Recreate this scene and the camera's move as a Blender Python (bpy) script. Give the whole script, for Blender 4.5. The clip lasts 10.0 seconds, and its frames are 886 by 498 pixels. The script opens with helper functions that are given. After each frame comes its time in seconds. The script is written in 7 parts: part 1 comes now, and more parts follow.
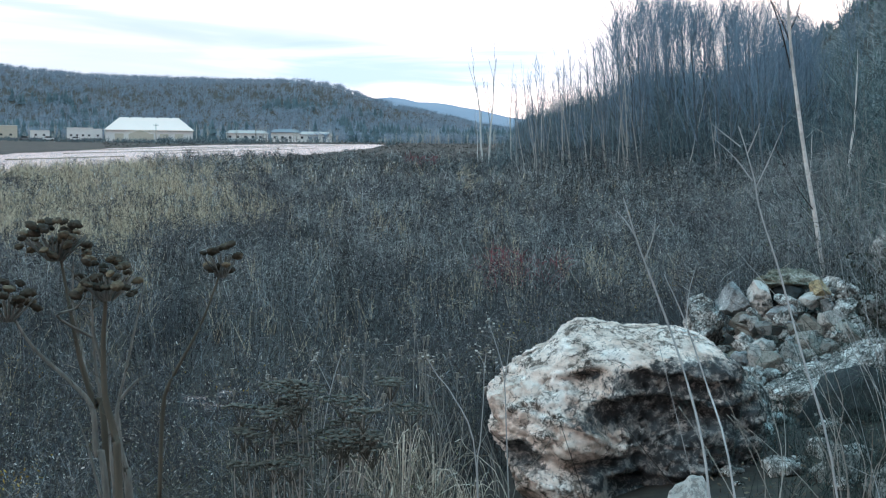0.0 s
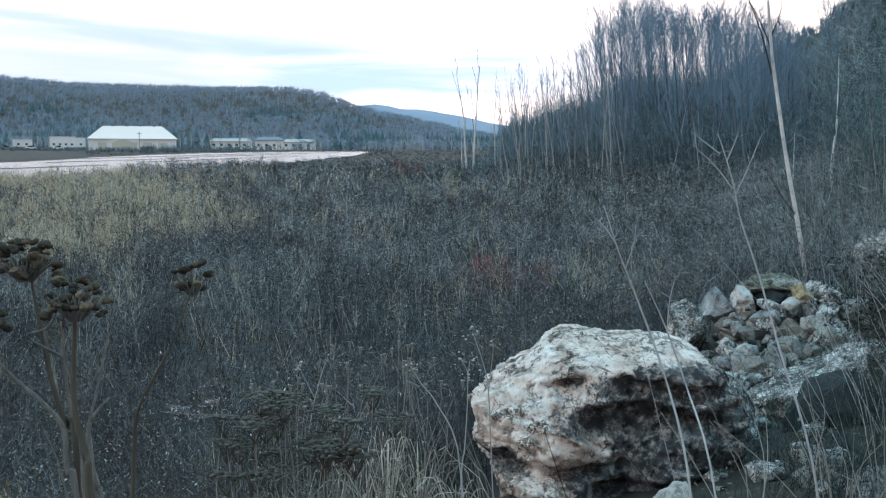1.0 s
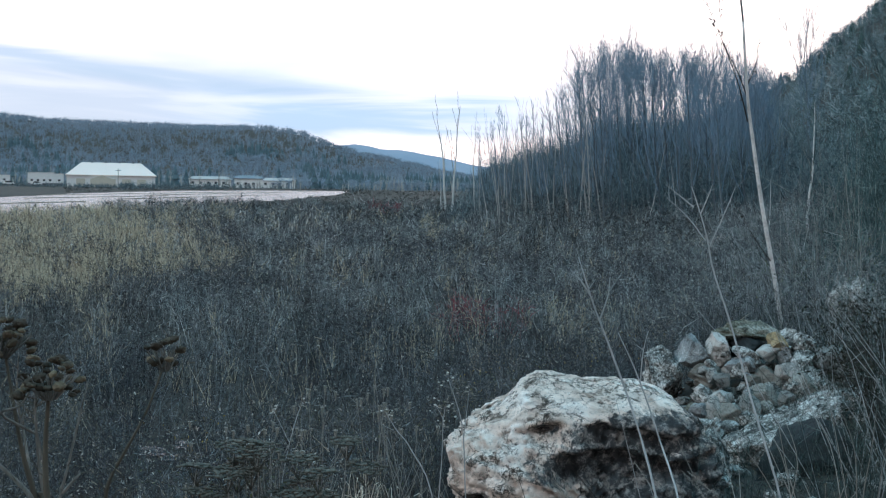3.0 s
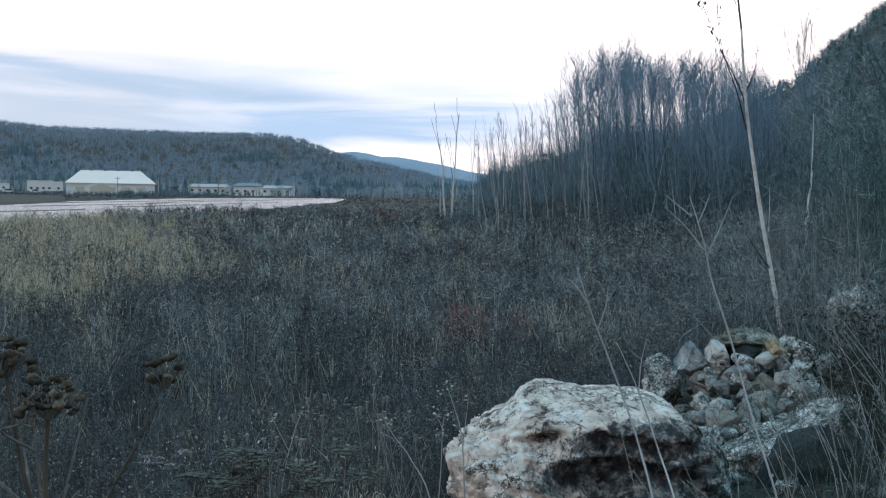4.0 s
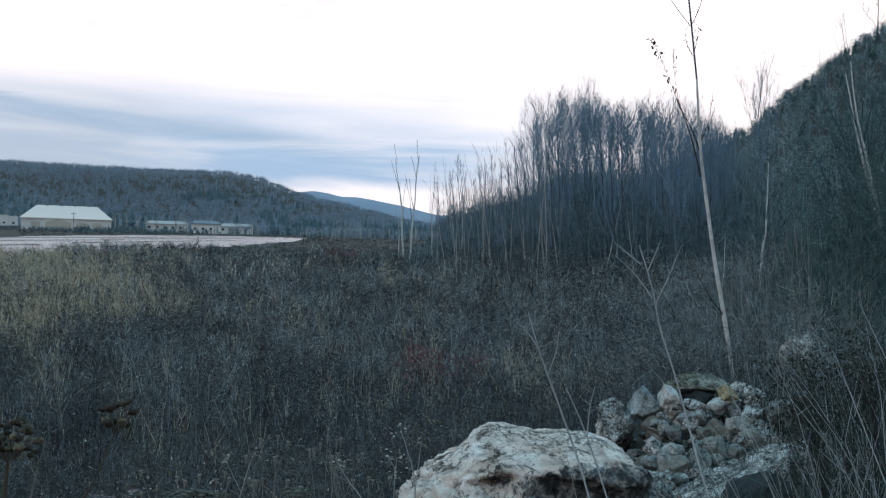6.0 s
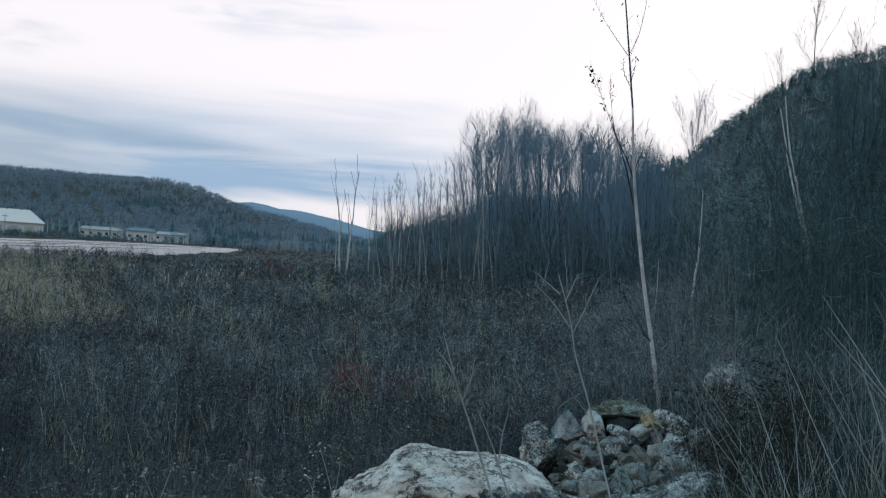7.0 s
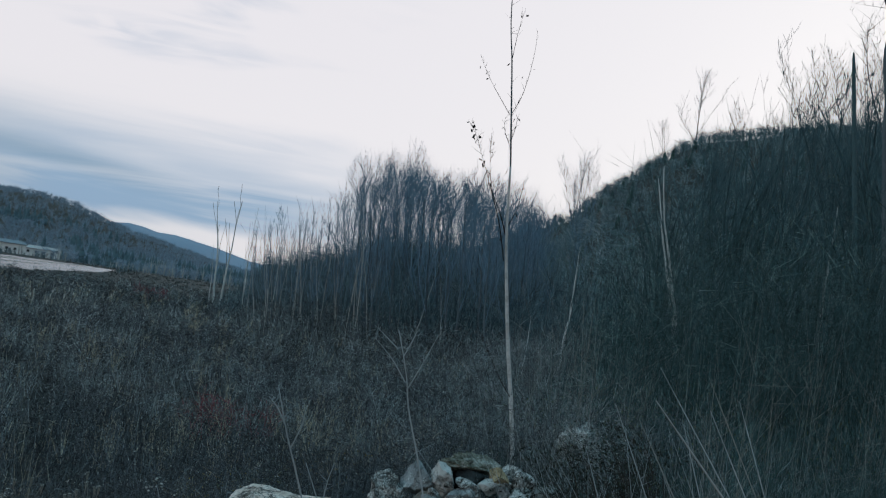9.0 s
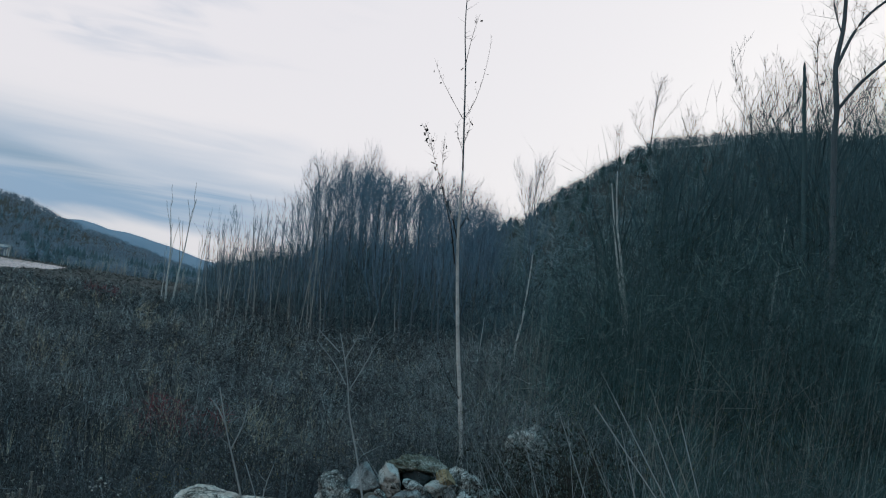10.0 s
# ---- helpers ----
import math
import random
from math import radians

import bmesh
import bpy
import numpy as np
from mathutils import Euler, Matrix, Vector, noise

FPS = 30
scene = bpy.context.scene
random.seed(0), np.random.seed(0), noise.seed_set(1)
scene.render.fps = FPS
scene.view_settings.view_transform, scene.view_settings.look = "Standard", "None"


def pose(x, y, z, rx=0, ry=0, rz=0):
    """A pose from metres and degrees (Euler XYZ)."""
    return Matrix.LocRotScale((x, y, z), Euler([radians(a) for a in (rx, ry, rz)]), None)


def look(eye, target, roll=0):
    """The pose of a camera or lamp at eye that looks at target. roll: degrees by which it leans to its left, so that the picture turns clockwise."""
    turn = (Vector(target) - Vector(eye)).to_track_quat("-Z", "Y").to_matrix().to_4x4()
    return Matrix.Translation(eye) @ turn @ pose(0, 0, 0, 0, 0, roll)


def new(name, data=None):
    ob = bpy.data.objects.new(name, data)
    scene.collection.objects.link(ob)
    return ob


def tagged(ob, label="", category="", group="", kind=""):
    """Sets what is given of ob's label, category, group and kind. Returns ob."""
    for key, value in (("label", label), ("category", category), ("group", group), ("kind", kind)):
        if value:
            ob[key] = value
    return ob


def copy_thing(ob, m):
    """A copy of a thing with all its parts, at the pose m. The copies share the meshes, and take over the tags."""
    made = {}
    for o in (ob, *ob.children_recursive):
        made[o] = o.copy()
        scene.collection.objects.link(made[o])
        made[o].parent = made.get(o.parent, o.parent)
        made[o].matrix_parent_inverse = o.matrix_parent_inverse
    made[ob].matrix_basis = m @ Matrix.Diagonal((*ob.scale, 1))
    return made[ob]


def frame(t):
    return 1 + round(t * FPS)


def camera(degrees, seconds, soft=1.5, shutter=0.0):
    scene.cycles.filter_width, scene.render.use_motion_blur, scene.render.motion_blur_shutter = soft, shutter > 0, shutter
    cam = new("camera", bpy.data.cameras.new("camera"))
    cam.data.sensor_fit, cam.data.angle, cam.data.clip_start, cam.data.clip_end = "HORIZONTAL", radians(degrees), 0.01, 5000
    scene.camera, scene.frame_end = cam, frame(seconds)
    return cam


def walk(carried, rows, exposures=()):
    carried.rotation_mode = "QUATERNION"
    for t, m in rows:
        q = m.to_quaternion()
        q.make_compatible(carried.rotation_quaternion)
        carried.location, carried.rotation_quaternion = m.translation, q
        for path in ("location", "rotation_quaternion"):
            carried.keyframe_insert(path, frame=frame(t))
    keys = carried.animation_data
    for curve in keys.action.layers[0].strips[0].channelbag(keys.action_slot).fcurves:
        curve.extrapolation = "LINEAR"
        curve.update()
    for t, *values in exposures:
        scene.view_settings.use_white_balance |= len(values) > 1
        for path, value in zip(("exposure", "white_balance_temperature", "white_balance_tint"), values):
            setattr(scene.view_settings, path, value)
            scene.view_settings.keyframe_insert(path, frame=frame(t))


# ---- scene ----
cam = camera(40.94, 10.0, soft=1.2)
PATH = [
    (0, (-0.001, 0.005, 4.000), (-0.001, 9.961, 3.062), 0.73),
    (0.5, (0.005, -0.002, 4.004), (0.057, 9.957, 3.101), 0.59),
    (1, (0.010, -0.001, 4.008), (0.136, 9.959, 3.127), 0.38),
    (1.5, (0.013, -0.000, 4.013), (0.197, 9.963, 3.174), 0.44),
    (2, (0.014, -0.006, 4.022), (0.209, 9.965, 3.280), 0.34),
    (2.5, (0.016, -0.016, 4.032), (0.297, 9.960, 3.401), 0.62),
    (3, (0.017, -0.022, 4.039), (0.321, 9.958, 3.501), 1.12),
    (4.5, (0.022, -0.037, 4.051), (0.331, 9.949, 3.623), 0.97),
    (5, (0.025, -0.048, 4.055), (0.362, 9.940, 3.722), 1.20),
    (5.5, (0.026, -0.074, 4.059), (0.462, 9.914, 3.813), 1.44),
    (5.7, (0.025, -0.082, 4.059), (0.554, 9.903, 3.870), 1.53),
    (6.8, (0.073, -0.122, 4.085), (1.093, 9.826, 4.091), 3.76),
    (7, (0.084, -0.118, 4.089), (1.250, 9.814, 4.140), 4.04),
    (7.5, (0.111, -0.115, 4.102), (1.419, 9.798, 4.286), 4.67),
    (7.8, (0.121, -0.119, 4.108), (1.557, 9.774, 4.387), 5.39),
    (8, (0.128, -0.124, 4.112), (1.704, 9.746, 4.427), 5.81),
    (8.5, (0.160, -0.164, 4.126), (1.971, 9.661, 4.577), 6.89),
    (9, (0.187, -0.225, 4.141), (2.299, 9.536, 4.659), 8.66),
    (9.5, (0.202, -0.279, 4.153), (2.447, 9.449, 4.741), 9.25),
    (10, (0.213, -0.320, 4.160), (2.685, 9.352, 4.749), 9.28),
]
EXPOSURES = [(0.0, 0.24, 5420, 5), (3.0, -0.08, 5320, 4), (4.5, -0.32, 5250, 4), (5.5, -0.45, 5220, 3), (7.5, -0.88, 5100, -1), (10.0, -1.06, 5050, -3)]
walk(cam, [(t, look(eye, target, roll)) for t, eye, target, roll in PATH], EXPOSURES)

# ---- sky and sun ----
def make_sky():
    w = bpy.data.worlds.new("world")
    scene.world = w
    w.use_nodes = True
    N, L = w.node_tree.nodes, w.node_tree.links
    bg = N["Background"]
    sky = N.new("ShaderNodeTexSky")
    sky.sky_type, sky.sun_disc = "NISHITA", False
    sky.sun_elevation, sky.sun_rotation = radians(14), radians(35)
    sky.air_density, sky.dust_density, sky.ozone_density = 1.0, 1.5, 1.5
    tc = N.new("ShaderNodeTexCoord")
    sep = N.new("ShaderNodeSeparateXYZ")
    L.new(tc.outputs["Generated"], sep.inputs["Vector"])

    def rng_map(src, a, b, c=0.0, d=1.0):
        m = N.new("ShaderNodeMapRange")
        m.interpolation_type = "SMOOTHSTEP"
        for k, v in zip(("From Min", "From Max", "To Min", "To Max"), (a, b, c, d)):
            m.inputs[k].default_value = v
        L.new(src, m.inputs["Value"])
        return m.outputs["Result"]

    def op(kind, a, b):
        m = N.new("ShaderNodeMath")
        m.operation = kind
        for k, v in enumerate((a, b)):
            if isinstance(v, (int, float)):
                m.inputs[k].default_value = v
            else:
                L.new(v, m.inputs[k])
        return m.outputs[0]

    def clouds(scale, stretch, turn, detail=6.0, distort=0.6):
        mp = N.new("ShaderNodeMapping")
        mp.inputs["Scale"].default_value, mp.inputs["Rotation"].default_value = stretch, turn
        n = N.new("ShaderNodeTexNoise")
        n.inputs["Scale"].default_value, n.inputs["Detail"].default_value, n.inputs["Distortion"].default_value = scale, detail, distort
        L.new(tc.outputs["Generated"], mp.inputs["Vector"])
        L.new(mp.outputs["Vector"], n.inputs["Vector"])
        return n.outputs["Fac"]

    soft = clouds(3.0, (1, 1, 6), (0, 0.08, 0))
    streak = clouds(2.6, (1, 0.6, 11), (0, 0.12, 0.2), 5.0, 1.0)
    fine = clouds(7.0, (1, 1, 7), (0, 0.10, 0), 7.0, 1.2)
    # the bluer bank of cloud low in the valley, with a clear strip under it
    edge = op("ADD", sep.outputs["Z"], op("MULTIPLY", op("SUBTRACT", soft, 0.5), 0.07))
    bank = op("MULTIPLY", rng_map(edge, 0.130, 0.080), rng_map(sep.outputs["X"], 0.21, 0.05))
    bank = op("MULTIPLY", bank, rng_map(op("ADD", sep.outputs["Z"], op("MULTIPLY", op("SUBTRACT", fine, 0.5), 0.016)), 0.032, 0.046, 0.12, 1.0))
    bank = op("MULTIPLY", bank, rng_map(streak, 0.36, 0.58, 0.55, 1.0))
    # a long dark streak that sinks to the right
    line = op("ADD", op("ADD", sep.outputs["Z"], op("MULTIPLY", sep.outputs["X"], 0.10)), op("MULTIPLY", op("SUBTRACT", streak, 0.5), 0.03))
    line = op("ABSOLUTE", op("SUBTRACT", line, 0.0668), 0.0)
    roll_cloud = op("MULTIPLY", rng_map(line, 0.014, 0.001, 0.0, 0.85), rng_map(sep.outputs["X"], 0.03, -0.10))
    blue = op("MAXIMUM", bank, roll_cloud)
    # thin grey veils higher up
    wisp = op("MULTIPLY", rng_map(soft, 0.50, 0.66), rng_map(sep.outputs["X"], 0.20, 0.0))
    wisp = op("MULTIPLY", wisp, rng_map(fine, 0.36, 0.60))
    blue = op("MAXIMUM", blue, op("MULTIPLY", wisp, 0.40))
    deep = N.new("ShaderNodeMix")
    deep.data_type = "RGBA"
    deep.inputs[6].default_value = (0.88, 0.84, 0.88, 1)
    deep.inputs[7].default_value = (0.70, 0.79, 0.95, 1)
    L.new(rng_map(sep.outputs["X"], -0.24, -0.08), deep.inputs["Factor"])
    shade = N.new("ShaderNodeMix")
    shade.data_type = "RGBA"
    shade.inputs[7].default_value = (0.64, 0.71, 0.82, 1)
    L.new(deep.outputs[2], shade.inputs[6])
    L.new(roll_cloud, shade.inputs["Factor"])
    cloud = N.new("ShaderNodeMix")
    cloud.data_type = "RGBA"
    L.new(shade.outputs[2], cloud.inputs[7])
    L.new(blue, cloud.inputs["Factor"])
    # the cloud low over the valley is greyer than the one above the afterglow
    grey = N.new("ShaderNodeMix")
    grey.data_type = "RGBA"
    grey.inputs[6].default_value = (2.18, 1.66, 1.42, 1)
    grey.inputs[7].default_value = (1.36, 1.17, 1.07, 1)
    L.new(op("MULTIPLY", rng_map(sep.outputs["Z"], 0.15, 0.05), rng_map(sep.outputs["X"], 0.10, -0.25)), grey.inputs["Factor"])
    L.new(grey.outputs[2], cloud.inputs[6])
    # thinner cloud overhead lets the blue of dusk through
    high = N.new("ShaderNodeMix")
    high.data_type = "RGBA"
    high.inputs[7].default_value = (0.74, 1.39, 1.62, 1)
    L.new(rng_map(sep.outputs["Z"], 0.32, 0.62), high.inputs["Factor"])
    L.new(cloud.outputs[2], high.inputs[6])
    # dusk: the sky away from the afterglow is dimmer
    glow = N.new("ShaderNodeVectorMath")
    glow.operation = "SCALE"
    L.new(high.outputs[2], glow.inputs[0])
    L.new(rng_map(sep.outputs["Y"], -0.75, 0.45, 0.5, 1.0), glow.inputs["Scale"])
    scaled = N.new("ShaderNodeVectorMath")
    scaled.operation = "SCALE"
    scaled.inputs["Scale"].default_value = 0.12
    L.new(sky.outputs["Color"], scaled.inputs[0])
    both = N.new("ShaderNodeMix")
    both.data_type = "RGBA"
    both.inputs["Factor"].default_value = 0.9
    L.new(scaled.outputs["Vector"], both.inputs[6])
    L.new(glow.outputs["Vector"], both.inputs[7])
    L.new(both.outputs[2], bg.inputs["Color"])
    bg.inputs["Strength"].default_value = 1.0


make_sky()
sun = new("sun", bpy.data.lights.new("sun", "SUN"))
sun.data.energy, sun.data.angle, sun.data.color = 1.12, radians(22), (1.0, 0.94, 0.86)
sun.matrix_basis = look((-70, -42, 62), (0, 0, 0))

# ---- helpers of this scene ----
rng = np.random.default_rng(7)


def mesh_np(name, V, F, material=None, smooth=False):
    """A mesh from vertex and face arrays (all triangles or all quads)."""
    V, F = np.asarray(V, np.float32), np.asarray(F, np.int32)
    me = bpy.data.meshes.new(name)
    me.vertices.add(len(V))
    me.vertices.foreach_set("co", V.ravel())
    k = F.shape[1]
    me.loops.add(F.size)
    me.loops.foreach_set("vertex_index", F.ravel())
    me.polygons.add(len(F))
    me.polygons.foreach_set("loop_start", np.arange(0, F.size, k, dtype=np.int32))
    if smooth:
        me.polygons.foreach_set("use_smooth", np.ones(len(F), bool))
    me.update(calc_edges=True)
    me.validate()
    if material:
        me.materials.append(material)
    return me


def part(name, data, material, parent, label="", kind=""):
    """One mesh object under a thing or under a part; data is a bmesh or a mesh."""
    if isinstance(data, bmesh.types.BMesh):
        me = bpy.data.meshes.new(name)
        data.to_mesh(me)
        data.free()
    else:
        me = data
    if material and not me.materials:
        me.materials.append(material)
    ob = new(name, me)
    ob.parent = parent
    return tagged(ob, label, kind=kind)


def empty(name, x, y, z, label, category, group="", rz=0.0):
    ob = new(name)
    ob.matrix_basis = pose(x, y, z, 0, 0, rz)
    return tagged(ob, label, category, group)


def unit(v):
    return v / np.maximum(np.linalg.norm(v, axis=-1, keepdims=True), 1e-9)


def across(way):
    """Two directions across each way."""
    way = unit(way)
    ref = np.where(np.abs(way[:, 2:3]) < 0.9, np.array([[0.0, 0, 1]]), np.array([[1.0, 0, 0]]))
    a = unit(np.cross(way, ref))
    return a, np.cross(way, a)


def spikes(P0, P1, r):
    """Three-sided twigs that end in a point: 4 vertices and 3 triangles each."""
    P0, P1, r = np.asarray(P0, float), np.asarray(P1, float), np.broadcast_to(r, (len(P0),))[:, None]
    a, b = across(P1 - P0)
    ring = [P0 + r * (math.cos(t) * a + math.sin(t) * b) for t in (0.0, 2.094, 4.189)]
    V = np.stack(ring + [P1], 1).reshape(-1, 3)
    base = 4 * np.arange(len(P0))[:, None]
    F = (base[:, None] + np.array([[0, 1, 3], [1, 2, 3], [2, 0, 3]])[None]).reshape(-1, 3)
    return V, F


def tubes(P0, P1, r0, r1, sides=5):
    """Open tapered tubes."""
    P0, P1 = np.asarray(P0, float), np.asarray(P1, float)
    r0, r1 = (np.broadcast_to(r, (len(P0),))[:, None] for r in (r0, r1))
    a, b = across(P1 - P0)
    ang = np.arange(sides) * 2 * math.pi / sides
    V = np.stack([P0 + r0 * (math.cos(t) * a + math.sin(t) * b) for t in ang] + [P1 + r1 * (math.cos(t) * a + math.sin(t) * b) for t in ang], 1)
    i = np.arange(sides)
    j = (i + 1) % sides
    Q = np.concatenate([np.stack([i, j, j + sides], 1), np.stack([i, j + sides, i + sides], 1)])
    F = (2 * sides * np.arange(len(P0))[:, None, None] + Q[None]).reshape(-1, 3)
    return V.reshape(-1, 3), F


def join(*pairs):
    Vs, Fs, n = [], [], 0
    for V, F in pairs:
        Vs.append(V)
        Fs.append(F + n)
        n += len(V)
    return np.concatenate(Vs), np.concatenate(Fs)


def strand(points, radii, sides=6):
    """One smooth tapered stem through points, closed at the tip."""
    P = np.asarray(points, float)
    n = max(8, 4 * (len(P) - 1))
    s = np.linspace(0, len(P) - 1, n)
    out = []
    for u in s:
        i = min(int(u), len(P) - 2)
        f = u - i
        p0, p1, p2, p3 = P[max(i - 1, 0)], P[i], P[i + 1], P[min(i + 2, len(P) - 1)]
        out.append(0.5 * (2 * p1 + (p2 - p0) * f + (2 * p0 - 5 * p1 + 4 * p2 - p3) * f * f + (3 * p1 - p0 - 3 * p2 + p3) * f ** 3))
    C = np.array(out)
    R = np.interp(s, np.linspace(0, len(P) - 1, len(radii)), radii)
    T = np.gradient(C, axis=0)
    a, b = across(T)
    ang = np.arange(sides) * 2 * math.pi / sides
    V = (C[:, None] + R[:, None, None] * (np.cos(ang)[None, :, None] * a[:, None] + np.sin(ang)[None, :, None] * b[:, None])).reshape(-1, 3)
    i, j = np.arange(sides), (np.arange(sides) + 1) % sides
    Q = np.concatenate([np.stack([i, j, j + sides], 1), np.stack([i, j + sides, i + sides], 1)])
    F = (sides * np.arange(n - 1)[:, None, None] + Q[None]).reshape(-1, 3)
    V = np.concatenate([V, C[-1:]])
    cap = np.stack([(n - 1) * sides + i, (n - 1) * sides + j, np.full(sides, len(V) - 1)], 1)
    return V, np.concatenate([F, cap])


def smooth01(x):
    x = np.clip(x, 0, 1)
    return x * x * (3 - 2 * x)


def wob(x, y, s, seed=0.0):
    """Cheap smooth waves for uneven ground, about -1 to 1."""
    x, y = np.asarray(x) / s, np.asarray(y) / s
    return (np.sin(1.7 * x + 0.9 * y + seed) + np.sin(-1.1 * x + 1.9 * y + 2.3 * seed + 1) + np.sin(2.9 * x - 2.3 * y + seed * 3.1 + 2) * 0.6) / 2.6


# ---- materials ----
def mat(name, ramp, scale=3.0, fine=40.0, rough=0.9, bump=0.3, island=0.0, spec=0.25, metal=0.0, per_object=0.0, stretch=(1, 1, 1), detail=6.0, mixf=0.45, world=False, dist=0.02, patch=0.0):
    m = bpy.data.materials.new(name)
    m.use_nodes = True
    N, L = m.node_tree.nodes, m.node_tree.links
    bs = N["Principled BSDF"]
    tc = N.new("ShaderNodeTexCoord")
    mp = N.new("ShaderNodeMapping")
    mp.inputs["Scale"].default_value = stretch
    if world:
        geo = N.new("ShaderNodeNewGeometry")
        L.new(geo.outputs["Position"], mp.inputs["Vector"])
    else:
        L.new(tc.outputs["Object"], mp.inputs["Vector"])
    big, small = N.new("ShaderNodeTexNoise"), N.new("ShaderNodeTexNoise")
    for nd, sc in ((big, scale), (small, fine)):
        nd.inputs["Scale"].default_value, nd.inputs["Detail"].default_value, nd.inputs["Roughness"].default_value = sc, detail, 0.62
        L.new(mp.outputs["Vector"], nd.inputs["Vector"])
    mx = N.new("ShaderNodeMix")
    mx.inputs["Factor"].default_value = mixf
    L.new(big.outputs["Fac"], mx.inputs["A"])
    L.new(small.outputs["Fac"], mx.inputs["B"])
    fac = mx.outputs["Result"]
    for amount, node, out in ((island, "ShaderNodeNewGeometry", "Random Per Island"), (per_object, "ShaderNodeObjectInfo", "Random")):
        if amount:
            g = N.new(node)
            k = N.new("ShaderNodeMix")
            k.inputs["Factor"].default_value = amount
            L.new(fac, k.inputs["A"])
            L.new(g.outputs[out], k.inputs["B"])
            fac = k.outputs["Result"]
    cr = N.new("ShaderNodeValToRGB")
    e = cr.color_ramp.elements
    while len(e) < len(ramp):
        e.new(0.5)
    for el, (p, c) in zip(e, ramp):
        el.position, el.color = p, (*c, 1)
    L.new(fac, cr.inputs["Fac"])
    colour = cr.outputs["Color"]
    if patch:
        # stands of darker and paler plants, one to three metres wide
        stand = N.new("ShaderNodeTexNoise")
        stand.inputs["Scale"].default_value, stand.inputs["Detail"].default_value, stand.inputs["Roughness"].default_value = patch, 3.0, 0.6
        L.new(mp.outputs["Vector"], stand.inputs["Vector"])
        tone = N.new("ShaderNodeMapRange")
        for key, v in (("From Min", 0.36), ("From Max", 0.66), ("To Min", 0.42), ("To Max", 1.85)):
            tone.inputs[key].default_value = v
        L.new(stand.outputs["Fac"], tone.inputs["Value"])
        sc = N.new("ShaderNodeVectorMath")
        sc.operation = "SCALE"
        L.new(colour, sc.inputs[0])
        L.new(tone.outputs["Result"], sc.inputs["Scale"])
        colour = sc.outputs["Vector"]
    L.new(colour, bs.inputs["Base Color"])
    bs.inputs["Roughness"].default_value, bs.inputs["Metallic"].default_value = rough, metal
    bs.inputs["Specular IOR Level"].default_value = spec
    if bump:
        bp = N.new("ShaderNodeBump")
        bp.inputs["Strength"].default_value, bp.inputs["Distance"].default_value = bump, dist
        L.new(mx.outputs["Result"], bp.inputs["Height"])
        L.new(bp.outputs["Normal"], bs.inputs["Normal"])
    return m


M_SOIL = mat("soil", [(0.3, (0.012, 0.011, 0.010)), (0.5, (0.035, 0.030, 0.024)), (0.7, (0.09, 0.075, 0.05))], 0.35, 6, bump=0.5, world=True)
M_TWIG = mat("shrub_twig", [(0.25, (0.008, 0.008, 0.008)), (0.5, (0.039, 0.042, 0.045)), (0.68, (0.094, 0.099, 0.102)), (0.84, (0.22, 0.225, 0.22))], 0.16, 0.9, island=0.62, bump=0, world=True, patch=0.85)
M_TWIGRED = mat("brown_twig", [(0.25, (0.012, 0.011, 0.011)), (0.5, (0.046, 0.044, 0.042)), (0.68, (0.111, 0.107, 0.098)), (0.84, (0.236, 0.228, 0.205))], 0.2, 0.9, island=0.62, bump=0, world=True, patch=0.85)
M_TWIGPALE = mat("pale_twig", [(0.22, (0.020, 0.020, 0.020)), (0.45, (0.096, 0.101, 0.103)), (0.62, (0.175, 0.178, 0.175)), (0.85, (0.34, 0.335, 0.315))], 0.2, 0.9, island=0.62, bump=0, world=True, patch=0.85)
M_WEEDSTEM = mat("grey_green_stem", [(0.30, (0.045, 0.045, 0.039)), (0.5, (0.150, 0.147, 0.132)), (0.68, (0.315, 0.307, 0.281))], 35, 260, bump=0.5, stretch=(1, 1, 0.2))
M_WITHERED = mat("withered_leaf", [(0.2, (0.008, 0.010, 0.007)), (0.6, (0.024, 0.027, 0.019)), (0.9, (0.085, 0.087, 0.068))], 1, 9, island=0.7, bump=0, world=True)
M_OLIVE = mat("olive_leaf", [(0.2, (0.035, 0.042, 0.016)), (0.8, (0.13, 0.14, 0.058))], 1, 9, island=0.7, bump=0, world=True)
M_TUFT = mat("bleached_grass", [(0.2, (0.13, 0.112, 0.082)), (0.5, (0.40, 0.355, 0.28)), (0.8, (0.72, 0.665, 0.56))], 2, 9, island=0.6, bump=0, world=True)
M_STEMDARK = mat("brown_stem", [(0.2, (0.030, 0.028, 0.022)), (0.5, (0.075, 0.068, 0.052)), (0.85, (0.17, 0.15, 0.12))], 20, 120, bump=0.2, stretch=(1, 1, 0.2))
M_GRASS = mat("dry_grass", [(0.2, (0.14, 0.112, 0.075)), (0.5, (0.36, 0.295, 0.205)), (0.8, (0.58, 0.49, 0.35))], 0.1, 1.0, island=0.65, bump=0, world=True)
M_LEAF = mat("pale_leaf", [(0.2, (0.12, 0.105, 0.08)), (0.55, (0.30, 0.28, 0.24)), (0.9, (0.62, 0.60, 0.55))], 1, 9, island=0.7, bump=0, world=True)
M_LITTER = mat("leaf_litter", [(0.2, (0.015, 0.013, 0.010)), (0.5, (0.06, 0.048, 0.034)), (0.8, (0.17, 0.14, 0.10))], 1, 9, island=0.7, bump=0, world=True)
